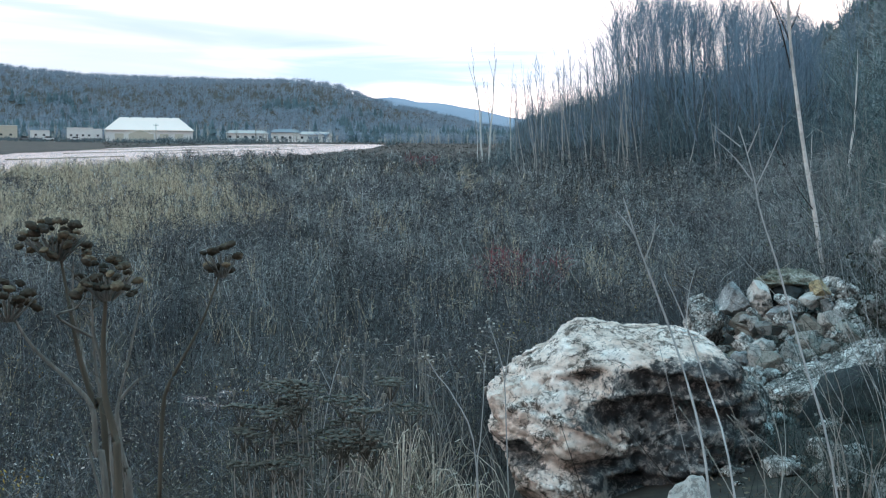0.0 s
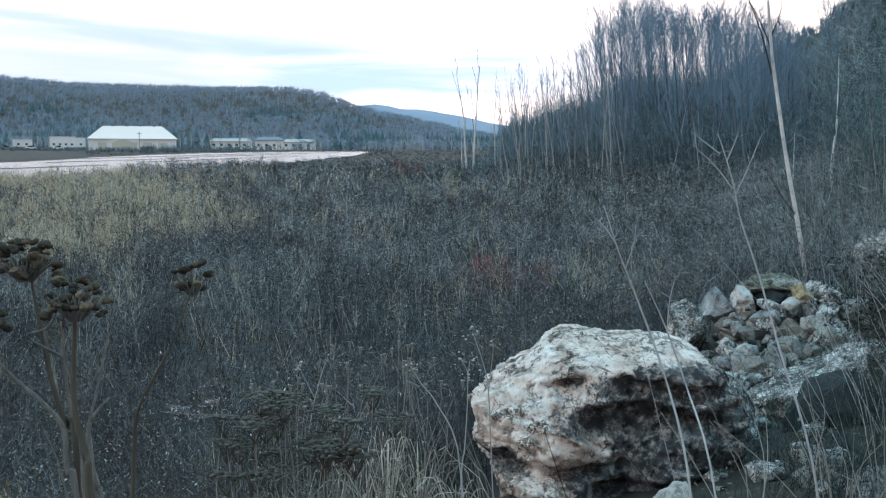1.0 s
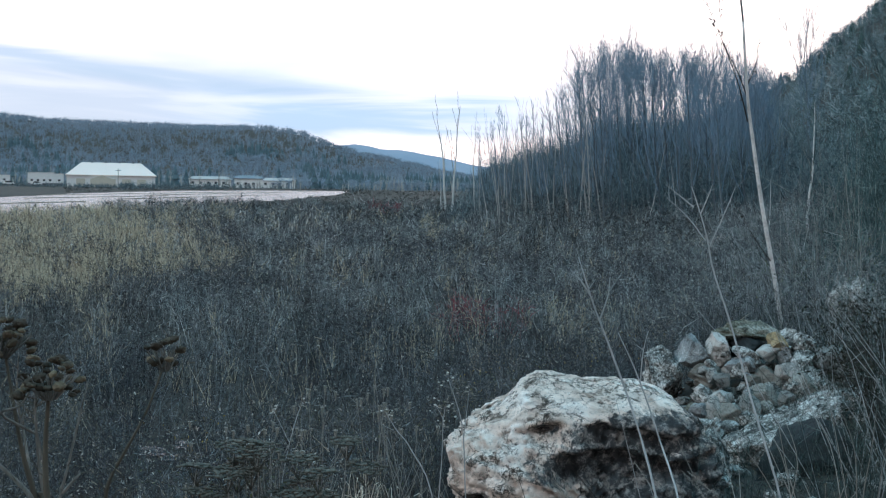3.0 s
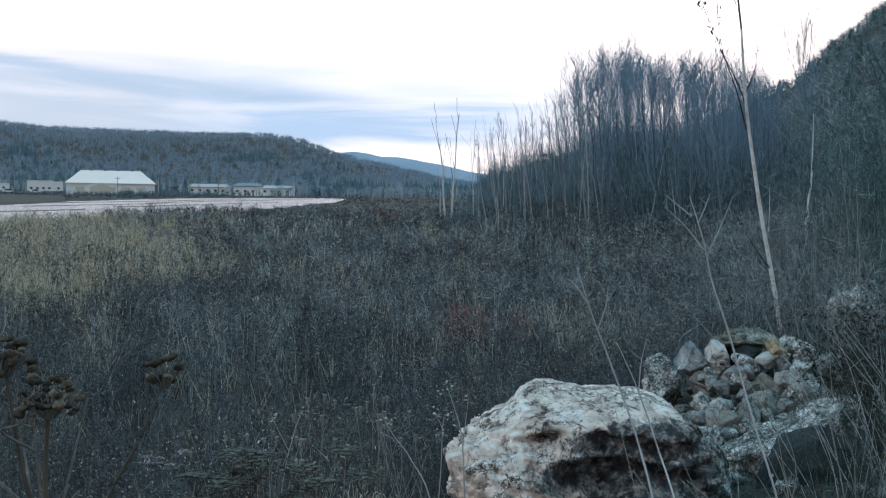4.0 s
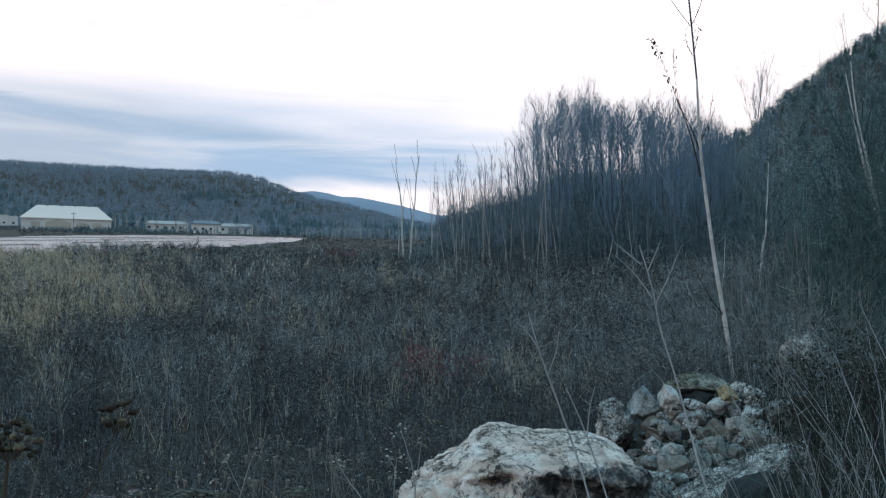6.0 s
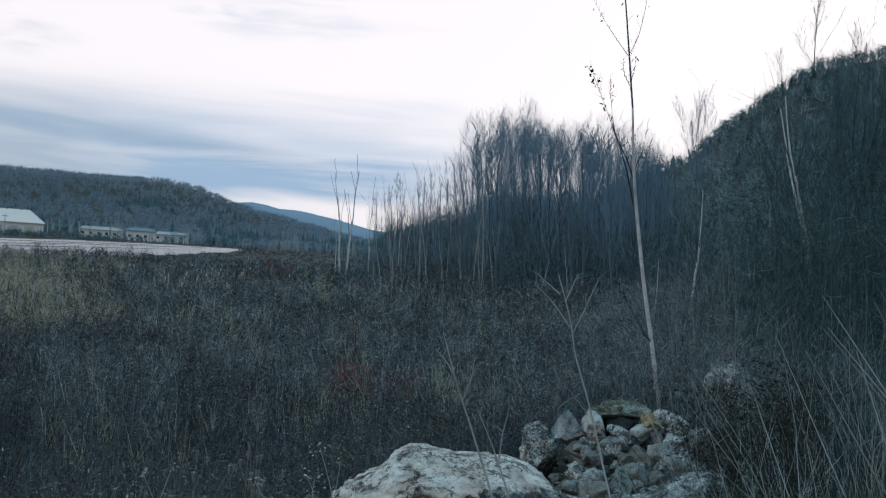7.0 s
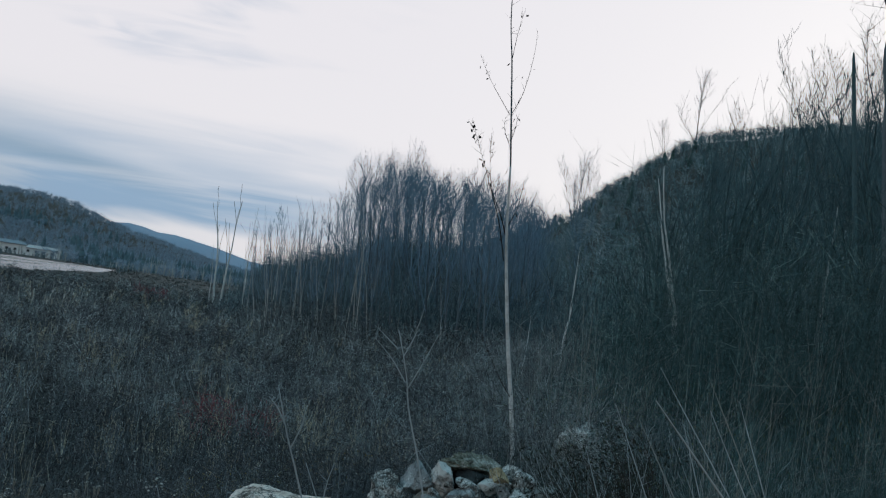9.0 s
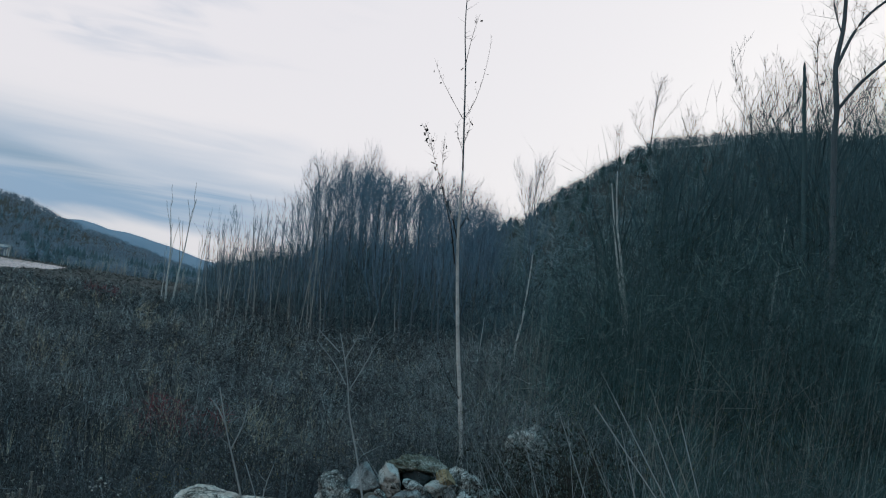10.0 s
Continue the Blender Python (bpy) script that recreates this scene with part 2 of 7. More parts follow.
M_YELLOW = mat("yellow_leaf", [(0.2, (0.14, 0.09, 0.015)), (0.8, (0.45, 0.31, 0.05))], 1, 9, island=0.7, bump=0, world=True)
M_DARKBUSH = mat("purple_twig", [(0.25, (0.012, 0.010, 0.012)), (0.5, (0.037, 0.034, 0.040)), (0.68, (0.078, 0.075, 0.083)), (0.84, (0.178, 0.175, 0.178))], 0.4, 1.5, island=0.6, bump=0, world=True)
M_RED = mat("red_twig", [(0.2, (0.07, 0.024, 0.028)), (0.8, (0.24, 0.062, 0.072))], 1, 9, island=0.7, bump=0, world=True)
M_BARK = mat("grey_bark", [(0.2, (0.038, 0.048, 0.056)), (0.5, (0.078, 0.094, 0.106)), (0.85, (0.18, 0.205, 0.22))], 0.5, 14, per_object=0.3, bump=0.3, stretch=(1, 1, 0.25))
M_PALEBARK = mat("pale_bark", [(0.2, (0.10, 0.095, 0.085)), (0.45, (0.30, 0.285, 0.26)), (0.8, (0.52, 0.50, 0.46))], 0.6, 9, per_object=0.35, bump=0.3, stretch=(1, 1, 0.3))
M_BIRCH = mat("birch_bark", [(0.26, (0.03, 0.027, 0.026)), (0.36, (0.32, 0.30, 0.28)), (0.55, (0.56, 0.53, 0.50)), (0.8, (0.76, 0.74, 0.71))], 5.0, 22, bump=0.4, stretch=(1, 1, 2.2), rough=0.7)
M_SLOPETREE = mat("slope_tree_twigs", [(0.1, (0.024, 0.040, 0.044)), (0.5, (0.058, 0.090, 0.096)), (0.9, (0.135, 0.175, 0.180))], 0.1, 1.2, island=0.5, bump=0)
M_WHITEBARK = mat("white_birch_bark", [(0.24, (0.08, 0.075, 0.07)), (0.36, (0.45, 0.43, 0.41)), (0.55, (0.68, 0.66, 0.63)), (0.8, (0.84, 0.83, 0.81))], 3.0, 16, bump=0.3, stretch=(1, 1, 1.5), rough=0.7)
M_FORK = mat("blue_grey_bark", [(0.2, (0.045, 0.055, 0.06)), (0.5, (0.095, 0.11, 0.12)), (0.85, (0.19, 0.21, 0.22))], 0.8, 14, bump=0.4, stretch=(1, 1, 0.3))
# crown twigs pushed paler and bluer, to paint in the wood's haze
M_HAZYCROWN = mat("hazy_twigs", [(0.1, (0.066, 0.094, 0.126)), (0.5, (0.140, 0.187, 0.238)), (0.9, (0.27, 0.33, 0.39))], 0.1, 1.2, island=0.5, bump=0)
M_DARKTWIG = mat("dark_twig", [(0.0, (0.012, 0.011, 0.010)), (0.6, (0.035, 0.03, 0.026)), (1.0, (0.08, 0.07, 0.06))], 1, 12, island=0.4, bump=0)
# woods raised towards blue-grey: haze painted into their colour
M_HAZYWOODS = mat("hill_woods", [(0.2, (0.032, 0.042, 0.046)), (0.5, (0.074, 0.101, 0.112)), (0.68, (0.138, 0.174, 0.184)), (0.85, (0.27, 0.28, 0.28))], 0.012, 0.12, island=0.7, bump=0, world=True)
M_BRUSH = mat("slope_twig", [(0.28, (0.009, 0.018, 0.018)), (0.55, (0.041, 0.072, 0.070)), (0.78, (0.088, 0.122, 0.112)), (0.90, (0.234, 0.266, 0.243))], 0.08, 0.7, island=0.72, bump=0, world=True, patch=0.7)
# slope twig colour again, darkened to paint shade on the bank's weeds
M_BANKSHADE = mat("shaded_bank_twig", [(0.28, (0.005, 0.009, 0.008)), (0.55, (0.021, 0.034, 0.030)), (0.78, (0.046, 0.061, 0.053)), (0.90, (0.136, 0.152, 0.136))], 0.3, 1.5, island=0.72, bump=0, world=True, patch=0.7)
# a lighter copy of the hazed woods colour, for the hillside
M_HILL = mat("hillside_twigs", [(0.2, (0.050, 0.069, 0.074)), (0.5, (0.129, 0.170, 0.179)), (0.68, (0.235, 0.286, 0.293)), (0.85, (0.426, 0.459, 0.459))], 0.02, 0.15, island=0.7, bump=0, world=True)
# far hill's woods: distance haze mixed into the colour, paler and bluer
M_HAZYFAR = mat("far_woods", [(0.2, (0.133, 0.169, 0.215)), (0.5, (0.209, 0.249, 0.299)), (0.85, (0.316, 0.350, 0.395))], 0.008, 0.03, island=0.22, bump=0, world=True)
M_CONIFER = mat("conifer_needles", [(0.1, (0.014, 0.028, 0.026)), (0.8, (0.045, 0.07, 0.06))], 0.1, 1.5, island=0.5, bump=0, world=True)
# evergreens of the far hill, lightened with painted haze
M_HAZYCON = mat("hazy_conifer", [(0.1, (0.053, 0.083, 0.098)), (0.8, (0.098, 0.135, 0.147))], 0.1, 1.5, island=0.5, bump=0, world=True)
M_STEM = mat("dry_stem", [(0.2, (0.09, 0.083, 0.072)), (0.5, (0.20, 0.187, 0.165)), (0.85, (0.40, 0.38, 0.34))], 6, 60, island=0.45, bump=0.2, stretch=(1, 1, 0.2))
M_SAPLING = mat("sapling_bark", [(0.2, (0.14, 0.14, 0.137)), (0.5, (0.31, 0.31, 0.304)), (0.85, (0.54, 0.54, 0.53))], 6, 60, bump=0.2, stretch=(1, 1, 0.2))
M_UMBEL = mat("umbel_head", [(0.2, (0.026, 0.026, 0.021)), (0.55, (0.072, 0.069, 0.056)), (0.9, (0.18, 0.165, 0.13))], 30, 200, island=0.3, bump=0.6, dist=0.002)
M_HEAD = mat("seed_head", [(0.25, (0.014, 0.012, 0.009)), (0.52, (0.050, 0.041, 0.028)), (0.72, (0.17, 0.135, 0.085))], 60, 400, island=0.3, bump=0.6, dist=0.002)
M_WHITE = mat("white_cladding", [(0.2, (0.62, 0.62, 0.60)), (0.7, (0.84, 0.83, 0.80))], 0.1, 1.5, rough=0.6, bump=0.05)
M_METALROOF = mat("white_metal_roof", [(0.2, (0.74, 0.585, 0.505)), (0.7, (0.82, 0.665, 0.58))], 0.1, 1.5, rough=0.7, bump=0.05)
M_TAN = mat("tan_cladding", [(0.2, (0.48, 0.45, 0.37)), (0.7, (0.62, 0.58, 0.48))], 0.1, 1.5, rough=0.6, bump=0.05)
M_GREYROOF = mat("grey_roofing", [(0.2, (0.10, 0.12, 0.14)), (0.7, (0.22, 0.24, 0.26))], 0.2, 2, rough=0.6, bump=0.1)
M_PALEROOF = mat("pale_grey_roofing", [(0.2, (0.30, 0.27, 0.25)), (0.7, (0.48, 0.44, 0.41))], 0.2, 2, rough=0.7, bump=0.1)
M_GLASS = mat("dark_glass", [(0.2, (0.02, 0.025, 0.03)), (0.8, (0.05, 0.06, 0.07))], 0.2, 2, rough=0.1, bump=0, spec=0.5)
M_RUBBER = mat("tyre_rubber", [(0.2, (0.012, 0.012, 0.012)), (0.8, (0.035, 0.035, 0.035))], 3, 20, bump=0.1)
M_MUD = mat("mud", [(0.3, (0.10, 0.085, 0.065)), (0.6, (0.21, 0.18, 0.135)), (0.8, (0.30, 0.26, 0.20))], 0.05, 0.8, bump=0.3, world=True)

def stone_mat(name, ramp, scale, fine, dark=0.5, bump=0.7, per_object=0.0, dist=0.02):
    """Rock with two grains, dark lichen blotches and veins."""
    m = mat(name, ramp, scale, fine, rough=0.88, bump=bump, per_object=per_object, dist=dist, detail=9, mixf=0.4)
    N, L = m.node_tree.nodes, m.node_tree.links
    bs = N["Principled BSDF"]
    old = bs.inputs["Base Color"].links[0].from_socket
    N["Bump"].inputs["Strength"].default_value = 1.0
    for nd in (N["Noise Texture"], N["Noise Texture.001"]):
        nd.inputs["Roughness"].default_value = 0.74
    tc = N.new("ShaderNodeTexCoord")
    spot = N.new("ShaderNodeTexNoise")
    spot.inputs["Scale"].default_value, spot.inputs["Detail"].default_value, spot.inputs["Roughness"].default_value, spot.inputs["Distortion"].default_value = scale * 2.4, 12, 0.82, 0.5
    L.new(tc.outputs["Object"], spot.inputs["Vector"])
    cr = N.new("ShaderNodeValToRGB")
    cr.color_ramp.elements[0].position, cr.color_ramp.elements[1].position = 0.447, 0.472
    cr.color_ramp.elements[0].color, cr.color_ramp.elements[1].color = (dark, dark, dark, 1), (0, 0, 0, 1)
    L.new(spot.outputs["Fac"], cr.inputs["Fac"])
    mx = N.new("ShaderNodeMix")
    mx.data_type = "RGBA"
    mx.inputs["B"].default_value = (0.022, 0.020, 0.02, 1)
    mx.inputs[7].default_value = (0.022, 0.020, 0.02, 1)
    L.new(cr.outputs["Color"], mx.inputs["Factor"])
    L.new(old, mx.inputs[6])
    L.new(mx.outputs[2], bs.inputs["Base Color"])
    return m


# dark ellipses: lichen, plus recess shade put into the boulder's colour
SHADE_CRUSTS = ((0.44, 0.52, 0.44, 0.12), (0.26, 0.34, 0.48, 0.13), (0.66, 0.18, 0.30, 0.28), (0.40, 0.17, 0.34, 0.13), (0.14, 0.00, 0.40, 0.12), (-0.55, 0.08, 0.13, 0.10), (-0.17, 0.555, 0.08, 0.025), (0.3, -0.40, 0.70, 0.30))


def boulder_mat(name, tones, grime, speck, shade_crusts=(), shade_crust=(0.03, 0.032, 0.035)):
    """Weathered rock: broad tones, streaks along its bedding, patches of grime and fine dark specks."""
    m = bpy.data.materials.new(name)
    m.use_nodes = True
    N, L = m.node_tree.nodes, m.node_tree.links
    bs = N["Principled BSDF"]
    tc = N.new("ShaderNodeTexCoord")

    def grain(scale, detail=6.0, rough=0.6, stretch=(1, 1, 1), distort=0.0):
        mp, n = N.new("ShaderNodeMapping"), N.new("ShaderNodeTexNoise")
        mp.inputs["Scale"].default_value = stretch
        mp.inputs["Rotation"].default_value = (0, -0.14, 0)
        for key, v in (("Scale", scale), ("Detail", detail), ("Roughness", rough), ("Distortion", distort)):
            n.inputs[key].default_value = v
        L.new(tc.outputs["Object"], mp.inputs["Vector"])
        L.new(mp.outputs["Vector"], n.inputs["Vector"])
        return n.outputs["Fac"]

    def ramp(src, rows):
        cr = N.new("ShaderNodeValToRGB")
        e = cr.color_ramp.elements
        while len(e) < len(rows):
            e.new(0.5)
        for el, (p, c) in zip(e, rows):
            el.position, el.color = p, (*c, 1)
        L.new(src, cr.inputs["Fac"])
        return cr.outputs["Color"]

    def over(fac, a, b, kind="MIX"):
        mx = N.new("ShaderNodeMix")
        mx.data_type, mx.blend_type = "RGBA", kind
        if isinstance(fac, float):
            mx.inputs["Factor"].default_value = fac
        else:
            L.new(fac, mx.inputs["Factor"])
        for k, v in ((6, a), (7, b)):
            if isinstance(v, tuple):
                mx.inputs[k].default_value = (*v, 1)
            else:
                L.new(v, mx.inputs[k])
        return mx.outputs[2]

    def mask(src, lo, hi):
        return ramp(src, [(lo, (0, 0, 0)), (hi, (1, 1, 1))])

    base = ramp(grain(3.4, 7, 0.62, distort=0.5), tones)
    beds = grain(4.5, 8, 0.68, (1, 1, 7), 0.6)
    base = over(0.40, base, ramp(beds, [(0.36, (0.48, 0.47, 0.47)), (0.50, (1.08, 1.05, 1.02)), (0.66, (1.25, 1.22, 1.19))]), "MULTIPLY")
    patch = mask(grain(4.5, 6, 0.65, distort=0.8), 0.45, 0.56)
    fine = mask(grain(17, 10, 0.78, distort=0.4), 0.485, 0.535)
    base = over(over(0.92, patch, fine, "MULTIPLY"), base, grime)
    flakes = mask(grain(9, 12, 0.82, distort=0.7), 0.545, 0.57)
    base = over(over(0.9, flakes, mask(grain(2.6, 5, 0.6), 0.47, 0.56), "MULTIPLY"), base, tuple(0.45 * v for v in grime))
    pits = mask(grain(32, 8, 0.8, distort=0.5), 0.575, 0.61)
    base = over(over(1.0, pits, mask(grain(3.4, 5, 0.6), 0.42, 0.54), "MULTIPLY"), base, speck)
    cells = N.new("ShaderNodeTexVoronoi")
    cells.feature = "DISTANCE_TO_EDGE"
    cells.inputs["Scale"].default_value = 6.5
    bend = N.new("ShaderNodeVectorMath")
    bend.operation = "MULTIPLY_ADD"
    swirl = N.new("ShaderNodeTexNoise")
    swirl.inputs["Scale"].default_value, swirl.inputs["Detail"].default_value = 7.0, 6.0
    L.new(tc.outputs["Object"], swirl.inputs["Vector"])
    L.new(swirl.outputs["Color"], bend.inputs[0])
    bend.inputs[1].default_value = (0.22, 0.22, 0.22)
    L.new(tc.outputs["Object"], bend.inputs[2])
    L.new(bend.outputs["Vector"], cells.inputs["Vector"])
    seams = ramp(cells.outputs["Distance"], [(0.0, (1, 1, 1)), (0.035, (0, 0, 0))])
    base = over(over(1.0, seams, mask(grain(5, 5, 0.6), 0.48, 0.54), "MULTIPLY"), base, speck)
    glint = mask(grain(21, 8, 0.8), 0.60, 0.66)
    base = over(over(0.55, glint, (1, 1, 1), "MULTIPLY"), base, tones[-1][1])
    if shade_crusts:
        # ragged dark lichen on the front of the rock, with painted shade in its hollows
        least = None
        for a, b, w, h in shade_crusts:
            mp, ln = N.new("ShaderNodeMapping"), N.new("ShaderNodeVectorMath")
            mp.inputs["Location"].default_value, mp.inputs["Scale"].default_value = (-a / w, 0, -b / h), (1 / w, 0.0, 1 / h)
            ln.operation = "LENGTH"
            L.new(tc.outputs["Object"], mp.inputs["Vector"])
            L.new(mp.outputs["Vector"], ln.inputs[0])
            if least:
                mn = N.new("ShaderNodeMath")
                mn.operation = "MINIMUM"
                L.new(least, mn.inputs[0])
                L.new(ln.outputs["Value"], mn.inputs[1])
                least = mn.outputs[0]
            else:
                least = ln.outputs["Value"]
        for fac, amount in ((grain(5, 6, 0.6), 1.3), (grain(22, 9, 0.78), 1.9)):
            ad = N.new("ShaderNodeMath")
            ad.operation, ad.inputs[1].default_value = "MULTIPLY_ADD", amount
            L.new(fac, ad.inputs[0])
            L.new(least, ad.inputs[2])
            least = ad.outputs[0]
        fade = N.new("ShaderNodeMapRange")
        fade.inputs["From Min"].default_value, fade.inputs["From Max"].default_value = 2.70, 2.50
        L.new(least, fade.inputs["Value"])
        dark = over(mask(grain(14, 9, 0.8), 0.50, 0.58), ramp(grain(7, 7, 0.65), [(0.38, tuple(0.7 * v for v in shade_crust)), (0.62, tuple(2.2 * v for v in shade_crust))]), (0.34, 0.31, 0.28))
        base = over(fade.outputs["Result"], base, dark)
    L.new(base, bs.inputs["Base Color"])
    bs.inputs["Roughness"].default_value = 0.9
    bs.inputs["Specular IOR Level"].default_value = 0.25
    bp = N.new("ShaderNodeBump")
    bp.inputs["Strength"].default_value, bp.inputs["Distance"].default_value = 1.0, 0.032
    L.new(grain(20, 10, 0.76, distort=0.3), bp.inputs["Height"])
    L.new(bp.outputs["Normal"], bs.inputs["Normal"])
    return m


M_BOULDER = boulder_mat("boulder_rock", [(0.36, (0.50, 0.395, 0.325)), (0.45, (0.74, 0.61, 0.52)), (0.54, (0.88, 0.765, 0.675)), (0.64, (0.95, 0.88, 0.81))], (0.155, 0.128, 0.105), (0.030, 0.028, 0.026), SHADE_CRUSTS, (0.050, 0.051, 0.052))
M_ROCK = stone_mat("grey_rock", [(0.25, (0.09, 0.09, 0.085)), (0.5, (0.25, 0.238, 0.215)), (0.78, (0.52, 0.50, 0.46))], 3.0, 45, 0.75, per_object=0.4)
M_ROCKPALE = stone_mat("pale_rock", [(0.30, (0.20, 0.19, 0.172)), (0.5, (0.42, 0.395, 0.36)), (0.75, (0.70, 0.675, 0.63))], 4, 22, 0.5, per_object=0.2)
M_ROCKTAN = stone_mat("tan_rock", [(0.30, (0.13, 0.10, 0.055)), (0.5, (0.31, 0.24, 0.135)), (0.75, (0.48, 0.40, 0.26))], 4, 22, 0.5)
M_MOTTLE = stone_mat("mottled_rock", [(0.40, (0.025, 0.026, 0.024)), (0.455, (0.10, 0.097, 0.088)), (0.51, (0.29, 0.275, 0.25)), (0.57, (0.62, 0.60, 0.56))], 7, 55, 0.8, dist=0.02)
M_COBBLE = stone_mat("cobble_rock", [(0.35, (0.13, 0.12, 0.10)), (0.5, (0.24, 0.225, 0.195)), (0.65, (0.35, 0.33, 0.29))], 5, 60, 0.3, per_object=0.25, dist=0.01)
M_BLUEROCK = stone_mat("blue_grey_rock", [(0.38, (0.09, 0.095, 0.096)), (0.48, (0.19, 0.195, 0.193)), (0.57, (0.32, 0.325, 0.315)), (0.62, (0.64, 0.63, 0.60))], 3.5, 50, 0.5, dist=0.015)
M_MOSS = stone_mat("mossy_rock", [(0.38, (0.03, 0.032, 0.022)), (0.46, (0.085, 0.084, 0.058)), (0.53, (0.19, 0.18, 0.145)), (0.62, (0.42, 0.40, 0.35))], 6, 50, 0.6, dist=0.02)
# dark grey rock, its ramp lowered further to hold the shadow around it
M_ROCKSHADE = stone_mat("shaded_rock", [(0.30, (0.008, 0.010, 0.011)), (0.5, (0.020, 0.024, 0.025)), (0.75, (0.055, 0.06, 0.058))], 3, 18, 0.4)

M_WATER = bpy.data.materials.new("river_water")
M_WATER.use_nodes = True
_n, _l = M_WATER.node_tree.nodes, M_WATER.node_tree.links
_b = _n["Principled BSDF"]
_b.inputs["Base Color"].default_value = (0.09, 0.10, 0.105, 1)
_b.inputs["Roughness"].default_value = 0.16
_b.inputs["IOR"].default_value = 1.33
_t, _mp, _w, _bp = _n.new("ShaderNodeTexCoord"), _n.new("ShaderNodeMapping"), _n.new("ShaderNodeTexNoise"), _n.new("ShaderNodeBump")
_mp.inputs["Scale"].default_value = (0.15, 1.0, 1)
_w.inputs["Scale"].default_value, _w.inputs["Detail"].default_value = 0.8, 5
_bp.inputs["Strength"].default_value, _bp.inputs["Distance"].default_value = 0.7, 0.25
_l.new(_t.outputs["Object"], _mp.inputs["Vector"])
_l.new(_mp.outputs["Vector"], _w.inputs["Vector"])
_l.new(_w.outputs["Fac"], _bp.inputs["Height"])
_l.new(_bp.outputs["Normal"], _b.inputs["Normal"])


# ---- the land ----
def polar(rows, d):
    """Ridge points from azimuth, elevation and distance as seen from the bank's top."""
    return [(d * math.sin(radians(a)), d * math.cos(radians(a)), 4 + d * math.tan(radians(e))) for a, e in rows]


RIDGE_RIGHT = polar([(7, -0.75), (10, -0.4), (13, 1.9), (14.4, 3.1), (16.3, 4.0), (18, 4.8), (19.5, 6.4), (21.1, 7.6), (22.4, 8.5), (23.6, 9.3), (26.2, 9.95), (28.5, 10.3), (34, 10.8), (42, 10.4), (56, 8), (75, 4)], 330)
RIDGE_LEFT = polar([(-60, 2.4), (-45, 2.8), (-30, 3.0), (-20.4, 2.95), (-17, 2.72), (-12, 2.6), (-6.7, 2.45), (-5, 2.12), (-4, 1.72), (-2.4, 1.28), (-0.7, 1.05), (1.2, 0.7), (6, 0.1)], 1500)
MOUNTAINS = polar([(-14, 0.9), (-8, 1.4), (-5, 1.62), (-3.7, 1.82), (-2.6, 1.92), (-1.9, 1.83), (-1.3, 1.70), (-0.5, 1.74), (0.34, 1.67), (1.7, 1.42), (3.1, 1.05), (5, 0.8), (9, 0.3)], 4200)
NEAR_BANK = ((40, -140), (70, -74), (99, -44), (115, -41), (134, -38), (170, -35), (225, -29), (380, -24), (560, -30), (620, -32))
FAR_BANK = ((40, -420), (120, -300), (170, -118), (202, -76), (260, -80), (321, -86), (450, -84), (560, -60), (620, -4))


def ridge(x, y, line, width, sharp=1.3):
    P = np.array(line)
    best, top = np.full(x.shape, 1e9), np.zeros(x.shape)
    for a, b in zip(P[:-1], P[1:]):
        d = b - a
        u = np.clip(((x - a[0]) * d[0] + (y - a[1]) * d[1]) / (d[0] ** 2 + d[1] ** 2), 0, 1)
        far = np.hypot(x - a[0] - u * d[0], y - a[1] - u * d[1])
        near = far < best
        best, top = np.where(near, far, best), np.where(near, a[2] + u * d[2], top)
    return top * smooth01(1 - best / width) ** sharp


def river(x, y):
    """How far inside the river a place lies: above 0 is water."""
    near = np.interp(y, [p[0] for p in NEAR_BANK], [p[1] for p in NEAR_BANK])
    far = np.interp(y, [p[0] for p in FAR_BANK], [p[1] for p in FAR_BANK])
    inside = np.minimum(near - x, x - far)
    return np.where((y > 42) & (y < 618), inside + 1.5 * wob(x, y, 9), -50)


def land(x, y):
    x, y = np.asarray(x, float), np.asarray(y, float)
    s = -0.855 * (x - 0.5) + 0.52 * (y - 6.5)
    bank = 1.9 * smooth01((6.5 - s) / 9.0)
    r = np.hypot(x, y)
    h = 0.35 + bank * smooth01(1.6 - r / 60) + 0.05 * wob(x, y, 1.3) * smooth01(r / 4) + 0.12 * wob(x, y, 6.0, 1.0) * smooth01(r / 15)
    h = h + 0.5 * np.exp(-((x - 3.1) ** 2 + (y - 11.0) ** 2) / 1.2) + 0.3 * np.exp(-((x - 5.7) ** 2 + (y - 14.8) ** 2) / 1.5)
    beyond = smooth01((x + 0.15 * y + 60) / -80)
    h = h + 0.5 * beyond * smooth01((r - 150) / 200)
    h = np.maximum(h, ridge(x, y, RIDGE_RIGHT, 215, 1.15) + 2.0 * wob(x, y, 23, 2.0) * smooth01((r - 130) / 150) * smooth01(np.degrees(np.arctan2(x, y)) / 8 - 1.2))
    h = np.maximum(h, ridge(x, y, RIDGE_LEFT, 820, 1.1) + 6 * wob(x, y, 150, 1.0) * smooth01((r - 800) / 500) - 3)
    wet = river(x, y)
    return np.where(wet > -4, h + (-0.6 - h) * smooth01((wet + 3) / 4), h)


